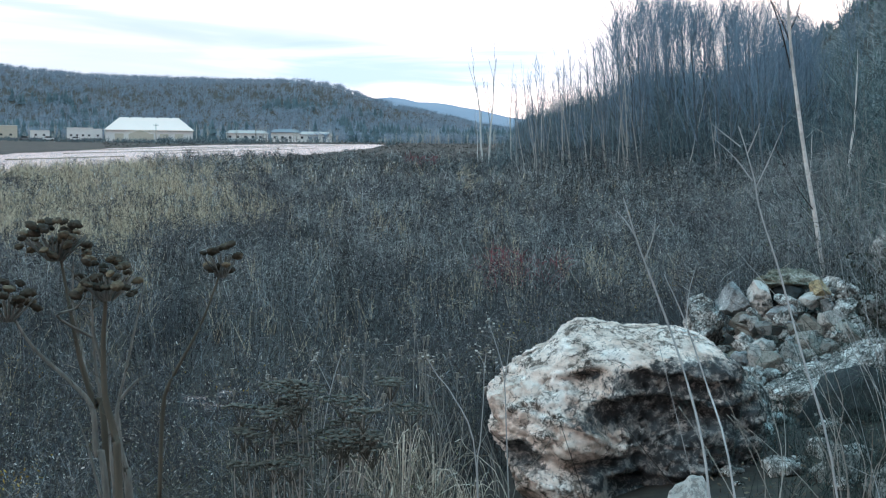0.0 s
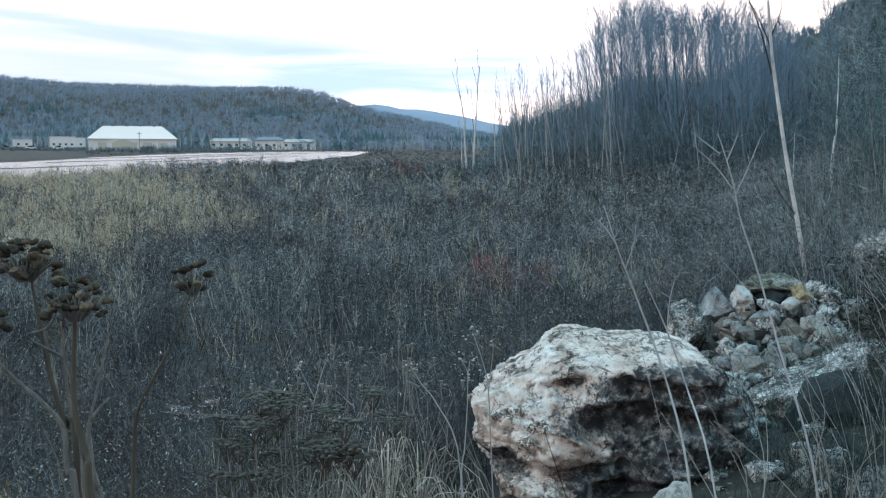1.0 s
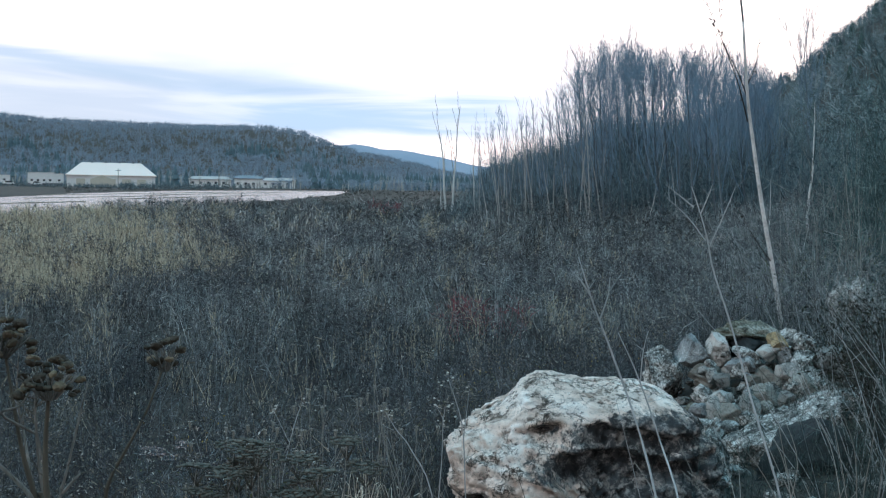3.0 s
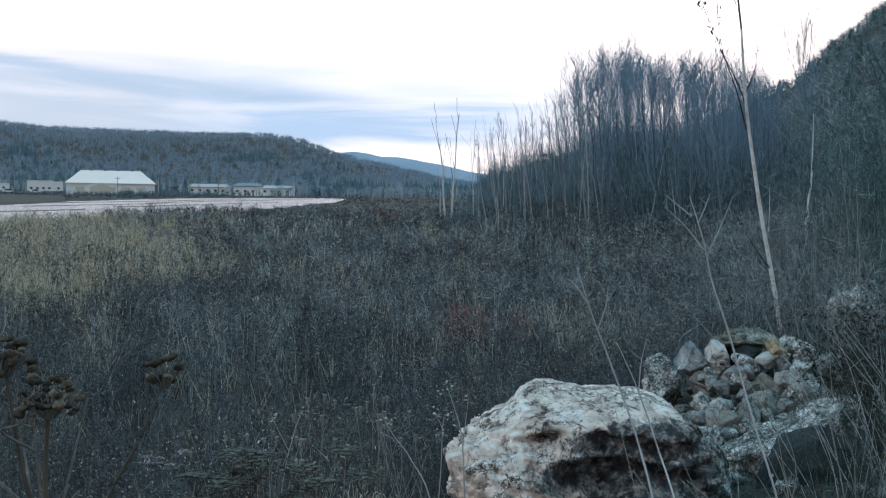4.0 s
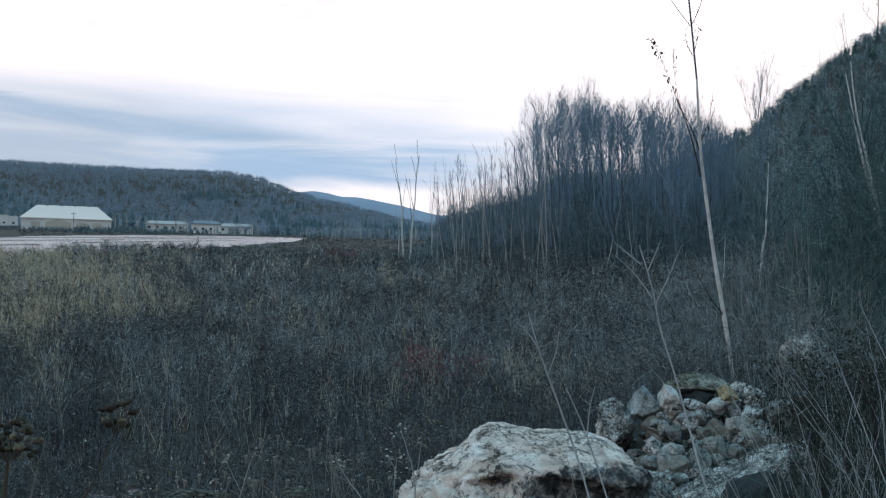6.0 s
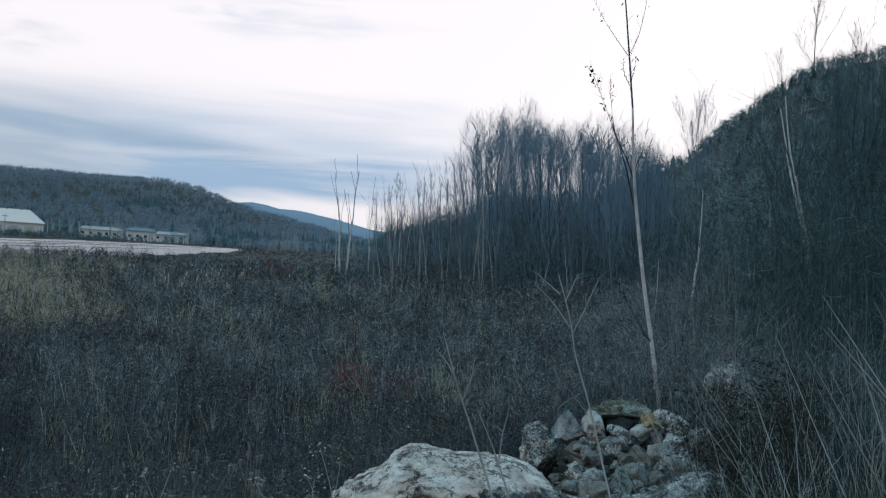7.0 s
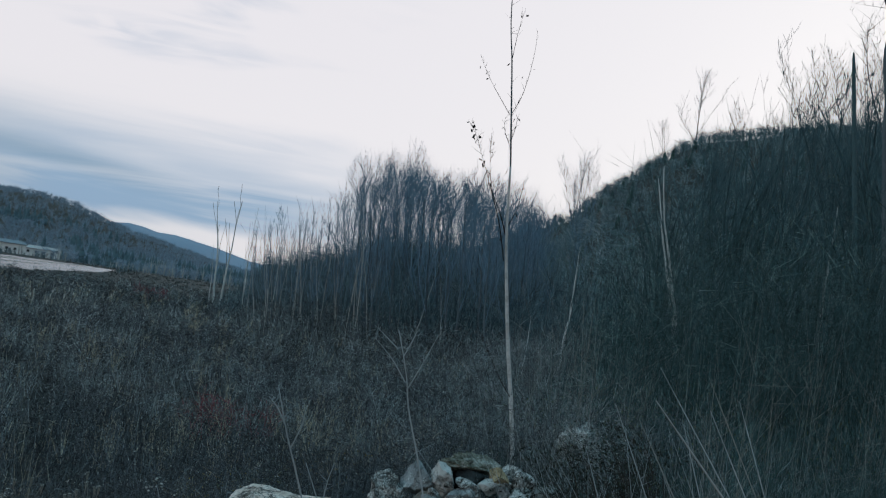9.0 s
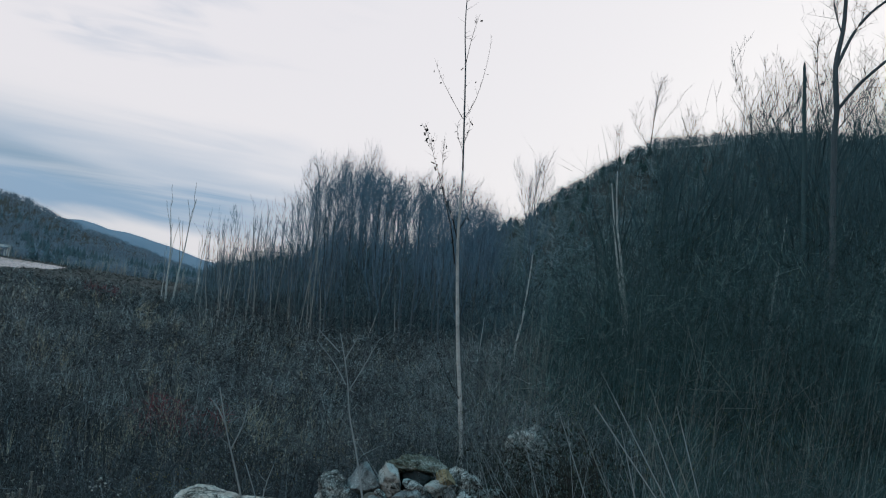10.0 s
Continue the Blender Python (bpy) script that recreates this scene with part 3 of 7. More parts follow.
def make_ground():
    az = np.radians(np.concatenate([np.linspace(-180, -30, 60, endpoint=False), np.linspace(-30, 42, 240, endpoint=False), np.linspace(42, 180, 56)]))
    r = np.concatenate([[0.0], np.geomspace(0.6, 110, 100), np.linspace(114, 420, 100), np.geomspace(430, 4900, 60)])
    A, R = np.meshgrid(az, r)
    X, Y = R * np.sin(A), R * np.cos(A)
    V = np.stack([X, Y, land(X, Y)], -1).reshape(-1, 3)
    n, k = len(r), len(az)
    i, j = np.meshgrid(np.arange(n - 1), np.arange(k - 1), indexing="ij")
    F = np.stack([i * k + j, (i + 1) * k + j, (i + 1) * k + j + 1, i * k + j + 1], -1).reshape(-1, 4)
    ob = new("ground", mesh_np("ground", V, F, M_SOIL, True))
    return tagged(ob, "brown marshland and wooded hills under dead growth", "ground", kind="structure")


make_ground()


def make_water():
    xs, ys = np.linspace(-430, 30, 40), np.linspace(40, 640, 60)
    X, Y = np.meshgrid(xs, ys)
    V = np.stack([X, Y, 0 * X], -1).reshape(-1, 3)
    i, j = np.meshgrid(np.arange(59), np.arange(39), indexing="ij")
    F = np.stack([i * 40 + j, i * 40 + j + 1, (i + 1) * 40 + j + 1, (i + 1) * 40 + j], -1).reshape(-1, 4)
    tagged(new("river_water", mesh_np("river_water", V, F, M_WATER)), "still pale river reflecting the cloudy sky", "river", kind="structure")


make_water()


def make_mud_bar(a, b, w):
    """A long low bank of mud that the water leaves bare."""
    g = random.Random(int(a[1]))
    bm = bmesh.new()
    a, b = Vector((*a, 0)), Vector((*b, 0))
    rows = []
    for k in range(25):
        u = k / 24
        c, half = a.lerp(b, u), w * math.sin(math.pi * u) ** 0.6 * g.uniform(0.6, 1.2) + 0.05
        rows.append([bm.verts.new((c.x - a.x + q * half, c.y - a.y, z)) for q, z in ((-1, -0.15), (-0.6, 0.10), (0.5, 0.14), (1, -0.15))])
    for r0, r1 in zip(rows[:-1], rows[1:]):
        for k in range(3):
            bm.faces.new((r0[k], r0[k + 1], r1[k + 1], r1[k]))
    me = bpy.data.meshes.new("mud_bar")
    bm.to_mesh(me)
    bm.free()
    me.materials.append(M_MUD)
    ob = new("mud_bar", me)
    ob.matrix_basis = pose(a.x, a.y, 0)
    tagged(ob, "long low brown mud bar in the river", "mud bar", "mud bars")


for a, b, w in (((-84, 256), (-58, 470), 2.6), ((-66, 300), (-40, 540), 2.2), ((-72, 225), (-60, 300), 1.3), ((-57, 235), (-40, 370), 1.2), ((-62, 168), (-55, 205), 0.9)):
    make_mud_bar(a, b, w)


def make_mountains():
    A = np.radians(np.linspace(-16, 11, 160))
    R = np.linspace(3300, 4800, 22)
    a, r = np.meshgrid(A, R)
    X, Y = r * np.sin(a), r * np.cos(a)
    Z = ridge(X, Y, MOUNTAINS, 1100, 1.2) + 5 * wob(X, Y, 130) * smooth01((r - 3400) / 500) - 6
    V = np.stack([X, Y, Z], -1).reshape(-1, 3)
    i, j = np.meshgrid(np.arange(21), np.arange(159), indexing="ij")
    F = np.stack([i * 160 + j, i * 160 + j + 1, (i + 1) * 160 + j + 1, (i + 1) * 160 + j], -1).reshape(-1, 4)
    # the mountains' blue is aerial haze put into the base colour
    m = mat("hazy_forest", [(0.3, (0.205, 0.235, 0.295)), (0.7, (0.255, 0.285, 0.345))], 0.004, 0.03, bump=0, world=True)
    tagged(new("backdrop", mesh_np("backdrop", V, F, m, True)), "far wooded mountains at the valley's end, painted blue for haze", "mountains", kind="structure")


make_mountains()


# ---- woods on the hills ----
def bare_clumps(x, y, height, n, spread, thick, fork=0.35):
    """Bare trees, each a few upright tapering limbs that fan out: n twigs a tree."""
    N = len(x)
    z = land(x, y) - 0.3
    base = np.stack([x, y, z], 1)
    g = np.random.default_rng(int(abs(x[0] * 10)) + N)
    start = fork * g.random((N, n)) ** 0.6
    start[:, 0] = 0
    ang, lean = g.random((N, n)) * 2 * math.pi, g.random((N, n)) ** 0.7 * spread
    lean[:, 0] *= 0.15
    top = (0.55 + 0.45 * g.random((N, n))) * height[:, None]
    top[:, 0] = height
    P0 = base[:, None] + np.stack([0 * ang, 0 * ang, start * height[:, None]], -1)
    P1 = base[:, None] + np.stack([np.cos(ang) * lean * height[:, None], np.sin(ang) * lean * height[:, None], top], -1)
    r = thick[:, None] * np.where(np.arange(n)[None] == 0, 1.0, 0.55) * np.ones((N, n))
    return spikes(P0.reshape(-1, 3), P1.reshape(-1, 3), r.ravel())


def conifers(x, y, height, sides=6):
    """Dark conifers of three ragged tiers."""
    N = len(x)
    g = np.random.default_rng(N)
    z = land(x, y)
    out = []
    for lo, hi, wide in ((0.08, 0.55, 0.24), (0.35, 0.8, 0.18), (0.6, 1.0, 0.11)):
        ang = np.arange(sides) * 2 * math.pi / sides + g.random((N, 1)) * 6
        rad = wide * height[:, None] * (0.7 + 0.6 * g.random((N, sides)))
        ring = np.stack([x[:, None] + rad * np.cos(ang), y[:, None] + rad * np.sin(ang), (z + lo * height)[:, None] + 0.08 * height[:, None] * (g.random((N, sides)) - 0.5)], -1)
        tip = np.stack([x, y, z + hi * height], -1)[:, None]
        V = np.concatenate([ring, tip], 1).reshape(-1, 3)
        i = np.arange(sides)
        Q = np.stack([i, (i + 1) % sides, np.full(sides, sides)], 1)
        out.append((V, ((sides + 1) * np.arange(N)[:, None, None] + Q[None]).reshape(-1, 3)))
    return join(*out)


def stuff(name, V, F, material, label, category):
    return tagged(new(name, mesh_np(name, V, F, material)), label, category, kind="stuff")


def scatter(n, az0, az1, r0, r1, power=1.0):
    a, u = np.radians(rng.uniform(az0, az1, n)), rng.random(n) ** power
    r = np.exp(math.log(r0) + u * (math.log(r1) - math.log(r0)))
    return r * np.sin(a), r * np.cos(a)


def far_woods():
    x, y = scatter(12000, -27, 7, 640, 1580, 0.7)
    g = wob(x, y, 70, 3.0) + 0.7 * wob(x, y, 28, 1.0) + 0.25 * rng.standard_normal(len(x)) + 0.5 * smooth01((1000 - np.hypot(x, y)) / 250)
    leafless = (g < 0.95) | (np.hypot(x, y) > 1180)
    h = rng.uniform(4.5, 10, len(x))
    V, F = bare_clumps(x[leafless], y[leafless], 0.85 * h[leafless], 11, 0.95, 0.036 * h[leafless], 0.6)
    stuff("far_woods", V, F, M_HAZYFAR, "leafless woods covering the far hill, greyed by painted haze", "woods")
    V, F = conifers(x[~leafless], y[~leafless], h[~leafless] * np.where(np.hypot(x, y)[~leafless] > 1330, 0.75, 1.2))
    stuff("far_conifers", V, F, M_HAZYCON, "dark evergreen trees among the far woods", "woods")
    # pale birches and brush along the far shore
    x, y = scatter(420, -27, 5, 560, 760)
    keep = river(x, y) < -6
    x, y = x[keep], y[keep]
    h = 3 + 9 * rng.random(len(x)) ** 2
    V, F = bare_clumps(x, y, h, 9, 0.25, 0.018 * h)
    stuff("shore_trees", V, F, M_PALEBARK, "pale bare birches along the far shore", "trees")
    x, y = scatter(3600, -16, 8, 150, 640, 0.8)
    keep = river(x, y) < -2
    x, y = x[keep], y[keep]
    V, F = bare_clumps(x, y, rng.uniform(0.4, 1.0, len(x)), 11, 1.3, 0.0003 * np.hypot(x, y) + 0 * x, 0.6)
    stuff("valley_brush", V, F, M_TWIGRED, "grey brush filling the valley floor", "brush")
    x, y = scatter(1500, -27, 3, 400, 620)
    keep = (river(x, y) < -5) & (x < -20) & (np.degrees(np.arctan2(x, y)) > -13.5)
    x, y = x[keep], y[keep]
    h = rng.uniform(1.2, 4, len(x))
    x2, y2 = scatter(1300, -24, -5, 450, 530)
    ok = river(x2, y2) < -3
    x2, y2 = x2[ok], y2[ok]
    x, y, h = np.concatenate([x, x2]), np.concatenate([y, y2]), np.concatenate([h, 0.7 + 2.0 * rng.random(len(x2)) ** 1.6])
    V, F = bare_clumps(x, y, h, 14, 0.6, 0.05 * h)
    stuff("shore_brush", V, F, M_HAZYWOODS, "grey brush along the far river bank", "brush")


def hill_woods():
    x, y = scatter(7600, 4, 46, 118, 345, 0.62)
    lift = land(x, y)
    keep = lift > 0.9 + 1.5 * rng.random(len(x))
    x, y = x[keep], y[keep]
    h = rng.uniform(3, 8.5, len(x)) * np.clip(1.25 - np.hypot(x, y) / 480, 0.5, 1) * smooth01(np.degrees(np.arctan2(x, y)) / 7 - 0.35)
    dark = (wob(x, y, 30, 1.0) + 0.6 * rng.standard_normal(len(x)) > 1.5) & (lift[keep] > 14)
    V, F = bare_clumps(x[~dark], y[~dark], 0.85 * h[~dark], 24, 0.75, 0.014 * h[~dark], 0.75)
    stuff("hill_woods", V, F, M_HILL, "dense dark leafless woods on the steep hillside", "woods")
    V, F = conifers(x[dark], y[dark], h[dark] * 0.75, 8)
    stuff("hill_conifers", V, F, M_CONIFER, "small dark evergreens on the hillside", "woods")


far_woods()
hill_woods()


def ridge_brush():
    """Small trees along the hill's crest, in uneven clumps, with evergreens on its lower flank."""
    x, y = scatter(3000, 11, 45, 262, 345, 1.0)
    clump = smooth01(0.5 + 0.7 * wob(x, y, 7, 3.0) + 0.5 * wob(x, y, 2.6, 1.0))
    h = (0.4 + 3.0 * clump * rng.random(len(x)) ** 1.6)
    V, F = bare_clumps(x, y, h, 16, 0.8, 0.012 * h, 0.7)
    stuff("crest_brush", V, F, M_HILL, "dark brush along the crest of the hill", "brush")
    x, y = scatter(300, 13.5, 23.5, 262, 340, 1.0)
    keep = wob(x, y, 6, 5.0) + 0.5 * rng.standard_normal(len(x)) > 0.1
    x, y = x[keep], y[keep]
    V, F = conifers(x, y, 1.0 + 2.6 * rng.random(len(x)) ** 1.8, 8)
    stuff("crest_conifers", V, F, M_CONIFER, "dark evergreens along the hill's lower crest", "woods")
    # grey stems that catch the light on the slope
    x, y = scatter(1700, 12, 44, 120, 330, 0.7)
    keep = land(x, y) > 2.0
    x, y = x[keep], y[keep]
    h = rng.uniform(4, 9, len(x)) * np.clip(1.2 - np.hypot(x, y) / 500, 0.5, 1)
    V, F = bare_clumps(x, y, h, 5, 0.28, 0.00030 * np.hypot(x, y), 0.6)
    stuff("hill_stems", V, F, M_BARK, "grey bare stems standing out on the hillside", "woods")


ridge_brush()

# ---- boulder and rocks ----
def fbm(p, scale, octaves=5, rough=0.55):
    q, amp, out = Vector(p) * scale, 1.0, 0.0
    for _ in range(octaves):
        out += amp * noise.noise(q)
        q, amp = q * 2.03 + Vector((3.1, 1.7, 2.3)), amp * rough
    return out


def sphere_bm(level):
    bm = bmesh.new()
    bmesh.ops.create_icosphere(bm, subdivisions=level, radius=1.0)
    return bm


def make_boulder():
    bm = sphere_bm(7)
    top_x = [-0.86, -0.80, -0.74, -0.62, -0.50, -0.42, -0.33, -0.24, -0.12, 0.1, 0.36, 0.60, 0.74, 0.86]
    top_z = [0.26, 0.40, 0.49, 0.58, 0.64, 0.68, 0.77, 0.80, 0.785, 0.775, 0.77, 0.72, 0.66, 0.52]

    def step(v):
        v = min(1.0, max(0.0, v))
        return v * v * (3 - 2 * v)

    def dome(u, w, a, b, ra, rb):
        return math.exp(-((u - a) / ra) ** 2 - ((w - b) / rb) ** 2)

    def hollows(x, y, z):
        """How deep the front is broken back at a place of the face."""
        q = Vector((x, y * 0.4, z))
        u = x + 0.05 * noise.noise(q * 3.1 + Vector((4, 1, 7))) + 0.025 * noise.noise(q * 9)
        w = z + 0.045 * noise.noise(q * 2.6 + Vector((1, 8, 3))) + 0.022 * noise.noise(q * 10)
        right = step((u + 0.16) / 0.20) * step((0.86 - u) / 0.16)
        cap, lip = 0.600 - 0.08 * u, 0.425 + 0.02 * math.sin(9 * u)
        d = 0.11 * step((u - 0.0) / 0.14) * step((0.86 - u) / 0.16) * step((cap - w) / 0.035)
        d += right * (0.14 * step((lip - w) / 0.034) - 0.025 * math.exp(-((w - lip - 0.014) / 0.02) ** 2))
        back = 0.285 + 0.10 * noise.noise(q * 4.5 + Vector((2, 5, 1)))
        d -= right * step((u - 0.12) / 0.2) * 0.13 * step((back - w) / 0.07)
        d += right * 0.12 * step((0.02 - w) / 0.08)
        # the shelf over the left half, with a notch at its end
        d += 0.022 * step((u + 0.62) / 0.1) * step((-0.02 - u) / 0.1) * step((0.575 + 0.10 * (u + 0.3) - w) / 0.02) * step((w - 0.40) / 0.12)
        d += 0.11 * dome(u, w, -0.17, 0.555, 0.09, 0.028)
        # bulges and the pockets under them
        d -= 0.085 * dome(u, w, -0.28, 0.22, 0.18, 0.11)
        d -= 0.05 * dome(u, w, -0.60, 0.36, 0.16, 0.16)
        d += 0.15 * dome(u, w, -0.17, 0.055, 0.24, 0.055)
        d += 0.17 * dome(u, w, -0.55, 0.085, 0.12, 0.085)
        d -= 0.08 * dome(u, w, -0.36, -0.08, 0.14, 0.11)
        d += 0.08 * dome(u, w, -0.05, 0.30, 0.10, 0.08)
        return d

    for v in bm.verts:
        d = v.co.normalized()
        k = (abs(d.x) ** 3.4 + abs(d.y) ** 3.4 + abs(d.z) ** 3.4) ** (-1 / 3.4)
        x, y, z = (0.93 if d.x > 0 else 0.85) * d.x * k, 0.64 * d.y * k, d.z * k
        z = z * float(np.interp(x, top_x, top_z)) if z > 0 else z * 0.95
        low = max(0.0, 0.34 - z)
        x -= 0.16 * low * x + (-0.42 * low if x < 0 else 0.08 * low)
        y += 0.20 * max(0.0, z) if y < 0 else 0.0
        if y < 0.1:
            y += hollows(x, y, z) * step((0.1 - y) / 0.15)
        p = Vector((x, y, z))
        n = Vector((d.x, d.y, d.z * 0.8)).normalized()
        capped = step((z - 0.50) / 0.12) * step((d.z - 0.2) / 0.3)
        tall = 1 - 0.75 * capped
        warp = p + 0.10 * Vector((noise.noise(p * 5), noise.noise(p * 5 + Vector((9, 0, 0))), noise.noise(p * 5 + Vector((0, 9, 0)))))
        near = noise.voronoi(warp * 4.6)[0]
        crack = min(1.0, (near[1] - near[0]) * 3.2)
        plate = noise.voronoi(warp * 11.0)[0]
        chips = min(1.0, (plate[1] - plate[0]) * 2.2)
        ridged = 1 - abs(noise.noise(p * 3.4 + Vector((7, 3, 1)))) * 2
        strata = noise.noise(Vector((x * 1.2, y * 1.2, (z + 0.16 * x) * 15)))
        slab = noise.voronoi(Vector((warp.x * 5.5, warp.y * 5.5, warp.z * 8.5)))[1][0]
        amount = 0.03 * fbm(p, 2.1, 3) + tall * 0.040 * noise.noise(slab * 3.7) + tall * (0.034 * fbm(p, 6, 4, 0.65) - 0.040 * (1 - crack) ** 8 - 0.032 * (1 - chips) ** 5 + 0.015 * max(0, ridged) ** 4 + 0.016 * fbm(p, 24, 3, 0.7)) + 0.012 * strata + 0.007 * fbm(p, 40, 2)
        v.co = p + n * amount
    for f in bm.faces:
        f.smooth = True
    me = bpy.data.meshes.new("boulder")
    bm.to_mesh(me)
    bm.free()
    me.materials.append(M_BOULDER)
    ob = new("boulder", me)
    ob.matrix_basis = pose(1.06, 7.15, 2.09, 0, 0, -6)
    tagged(ob, "large weathered pinkish white boulder with dark lichen and shade painted in its hollows", "boulder")


make_boulder()


def make_rock(x, y, z, w, d, h, material, label, rz=0.0, ry=0.0, seed=0, box=2.6, rough=0.10, level=5, group="", cuts=10):
    """One field stone: a rounded block with flat breaks and grain."""
    bm = sphere_bm(level)
    g = random.Random(seed)
    planes = []
    for _ in range(cuts):
        n = Vector((g.uniform(-1, 1), g.uniform(-1, 1), g.uniform(-0.6, 1))).normalized()
        planes.append((n, g.uniform(0.52, 0.86)))
    off = Vector((seed * 1.37, seed * 0.71, seed * 2.11))
    for v in bm.verts:
        q = v.co.normalized()
        k = (abs(q.x) ** box + abs(q.y) ** box + abs(q.z) ** box) ** (-1 / box)
        p = q * k
        for n, lim in planes:
            over = p.dot(n) - lim
            if over > 0:
                p -= n * over
        p += q * (0.8 * rough * fbm(p + off, 1.5, 3) + (0.03 + 0.4 * rough) * fbm(p + off, 5, 4, 0.65))
        v.co = Vector((p.x * w / 1.7, p.y * d / 1.7, p.z * h / 1.7))
    for f in bm.faces:
        f.smooth = True
    me = bpy.data.meshes.new("rock")
    bm.to_mesh(me)
    bm.free()
    me.materials.append(material)
    ob = new("rock", me)
    ob.matrix_basis = pose(x, y, z, 0, ry, rz)
    return tagged(ob, label, "rock", group)


PILE = "rocks of the pile"
make_rock(2.40, 10.75, 2.34, 0.36, 0.42, 0.42, M_MOTTLE, "rough mottled stone at the edge of the rock pile", 10, 0, 3, 2.4, 0.2, group=PILE)
make_rock(2.66, 10.72, 2.56, 0.27, 0.34, 0.25, M_BLUEROCK, "angular grey stone with a pale top on the rock pile", 35, 28, 5, 5.0, 0.06, group=PILE, cuts=15)
make_rock(2.87, 10.66, 2.62, 0.26, 0.32, 0.27, M_ROCKPALE, "white broken stone on top of the rock pile", -15, -40, 8, 4.5, 0.08, group=PILE, cuts=15)
make_rock(2.71, 10.54, 2.40, 0.26, 0.26, 0.18, M_COBBLE, "smooth rounded grey cobble in the rock pile", 0, 5, 11, 2.2, 0.05, group=PILE)
make_rock(2.80, 10.46, 2.19, 0.36, 0.34, 0.22, M_COBBLE, "flat grey stone low in the rock pile", 8, 3, 12, 2.4, 0.07, group=PILE)
make_rock(2.78, 10.54, 2.32, 0.25, 0.28, 0.13, M_COBBLE, "smooth rounded grey cobble in the rock pile", -9, -6, 15, 2.3, 0.06, group=PILE)
make_rock(3.02, 10.52, 2.47, 0.26, 0.32, 0.17, M_ROCKPALE, "pale tan stone in the rock pile", 12, -18, 17, 2.8, 0.09, group=PILE)
make_rock(3.20, 10.42, 2.32, 0.31, 0.34, 0.31, M_COBBLE, "blocky grey stone in the rock pile", 25, 8, 19, 3.0, 0.07, group=PILE)
make_rock(3.14, 10.80, 2.74, 0.52, 0.40, 0.19, M_MOSS, "long mossy dark stone on top of the rock pile", 4, 3, 21, 2.5, 0.14, group=PILE)
make_rock(3.37, 10.50, 2.68, 0.19, 0.2, 0.17, M_ROCKTAN, "yellowish brown stone on the rock pile", -10, 10, 23, 2.9, 0.08, group=PILE)
make_rock(3.60, 10.72, 2.66, 0.40, 0.40, 0.24, M_MOTTLE, "mottled grey stone behind the yellowish one on the rock pile", 30, -8, 26, 2.6, 0.1, group=PILE)
make_rock(3.10, 10.70, 2.58, 0.30, 0.30, 0.24, M_ROCKSHADE, "stone coloured dark for the shade inside the rock pile", 0, 0, 28, 2.5, 0.12, group=PILE)
make_rock(3.52, 10.35, 2.32, 0.46, 0.40, 0.34, M_MOTTLE, "lichen-spotted grey stone in the rock pile", 0, 14, 31, 2.8, 0.12, group=PILE)
make_rock(3.55, 10.0, 2.20, 0.80, 0.50, 0.26, M_MOTTLE, "long mottled pale slab sloping down from the rock pile", -20, -28, 33, 3.0, 0.12, group=PILE)
make_rock(3.95, 10.5, 2.40, 0.55, 0.45, 0.42, M_ROCK, "grey stone half hidden by weeds beside the rock pile", 15, 5, 35, 2.6, 0.12, group=PILE)
make_rock(2.55, 10.25, 2.02, 0.40, 0.40, 0.30, M_MOSS, "mossy dark stone at the foot of the rock pile", 0, 0, 37, 2.5, 0.12, group=PILE)
make_rock(3.02, 10.1, 2.02, 0.42, 0.38, 0.28, M_MOSS, "mossy green stone at the foot of the rock pile", 0, 0, 39, 2.5, 0.12, group=PILE)
make_rock(5.72, 14.6, 2.52, 0.70, 0.60, 0.72, M_MOTTLE, "tall mottled grey rock standing in the weeds", 12, 0, 41, 2.6, 0.2)
make_rock(2.86, 8.75, 2.22, 0.86, 0.50, 0.24, M_MOTTLE, "crumbling mottled grey slab sloping behind the weeds", 14, -24, 43, 3.0, 0.26, 5, "", 6)
make_rock(2.70, 7.95, 2.16, 0.66, 0.5, 0.56, M_ROCKSHADE, "smooth dark grey boulder in painted shadow behind the weeds", 10, -18, 44, 2.6, 0.08, 5)
make_rock(2.25, 9.0, 2.10, 0.48, 0.46, 0.34, M_MOTTLE, "pale crumbling rock between the boulder and the pile", 0, -15, 45, 2.7, 0.2)
make_rock(2.02, 7.9, 2.10, 0.46, 0.46, 0.50, M_MOTTLE, "lichen-covered rock leaning on the boulder", 0, 10, 46, 2.6, 0.16)
make_rock(2.28, 6.7, 2.22, 0.20, 0.22, 0.12, M_ROCK, "small grey cobble among the weeds", 0, 0, 47, 2.3, 0.06)
make_rock(2.15, 6.2, 2.22, 0.36, 0.34, 0.24, M_ROCK, "grey stone among the weeds", 0, 8, 49, 2.7, 0.1)
make_rock(2.36, 5.9, 2.22, 0.40, 0.38, 0.34, M_ROCK, "grey broken stone among the weeds", 25, 0, 51, 3.0, 0.1)
make_rock(1.15, 5.15, 2.27, 0.25, 0.24, 0.40, M_ROCKPALE, "white pointed stone standing before the boulder", 20, 6, 53, 3.2, 0.06)
make_rock(1.45, 5.3, 2.28, 0.30, 0.26, 0.22, M_ROCK, "bluish grey stone before the boulder", 0, 6, 55, 2.8, 0.08)


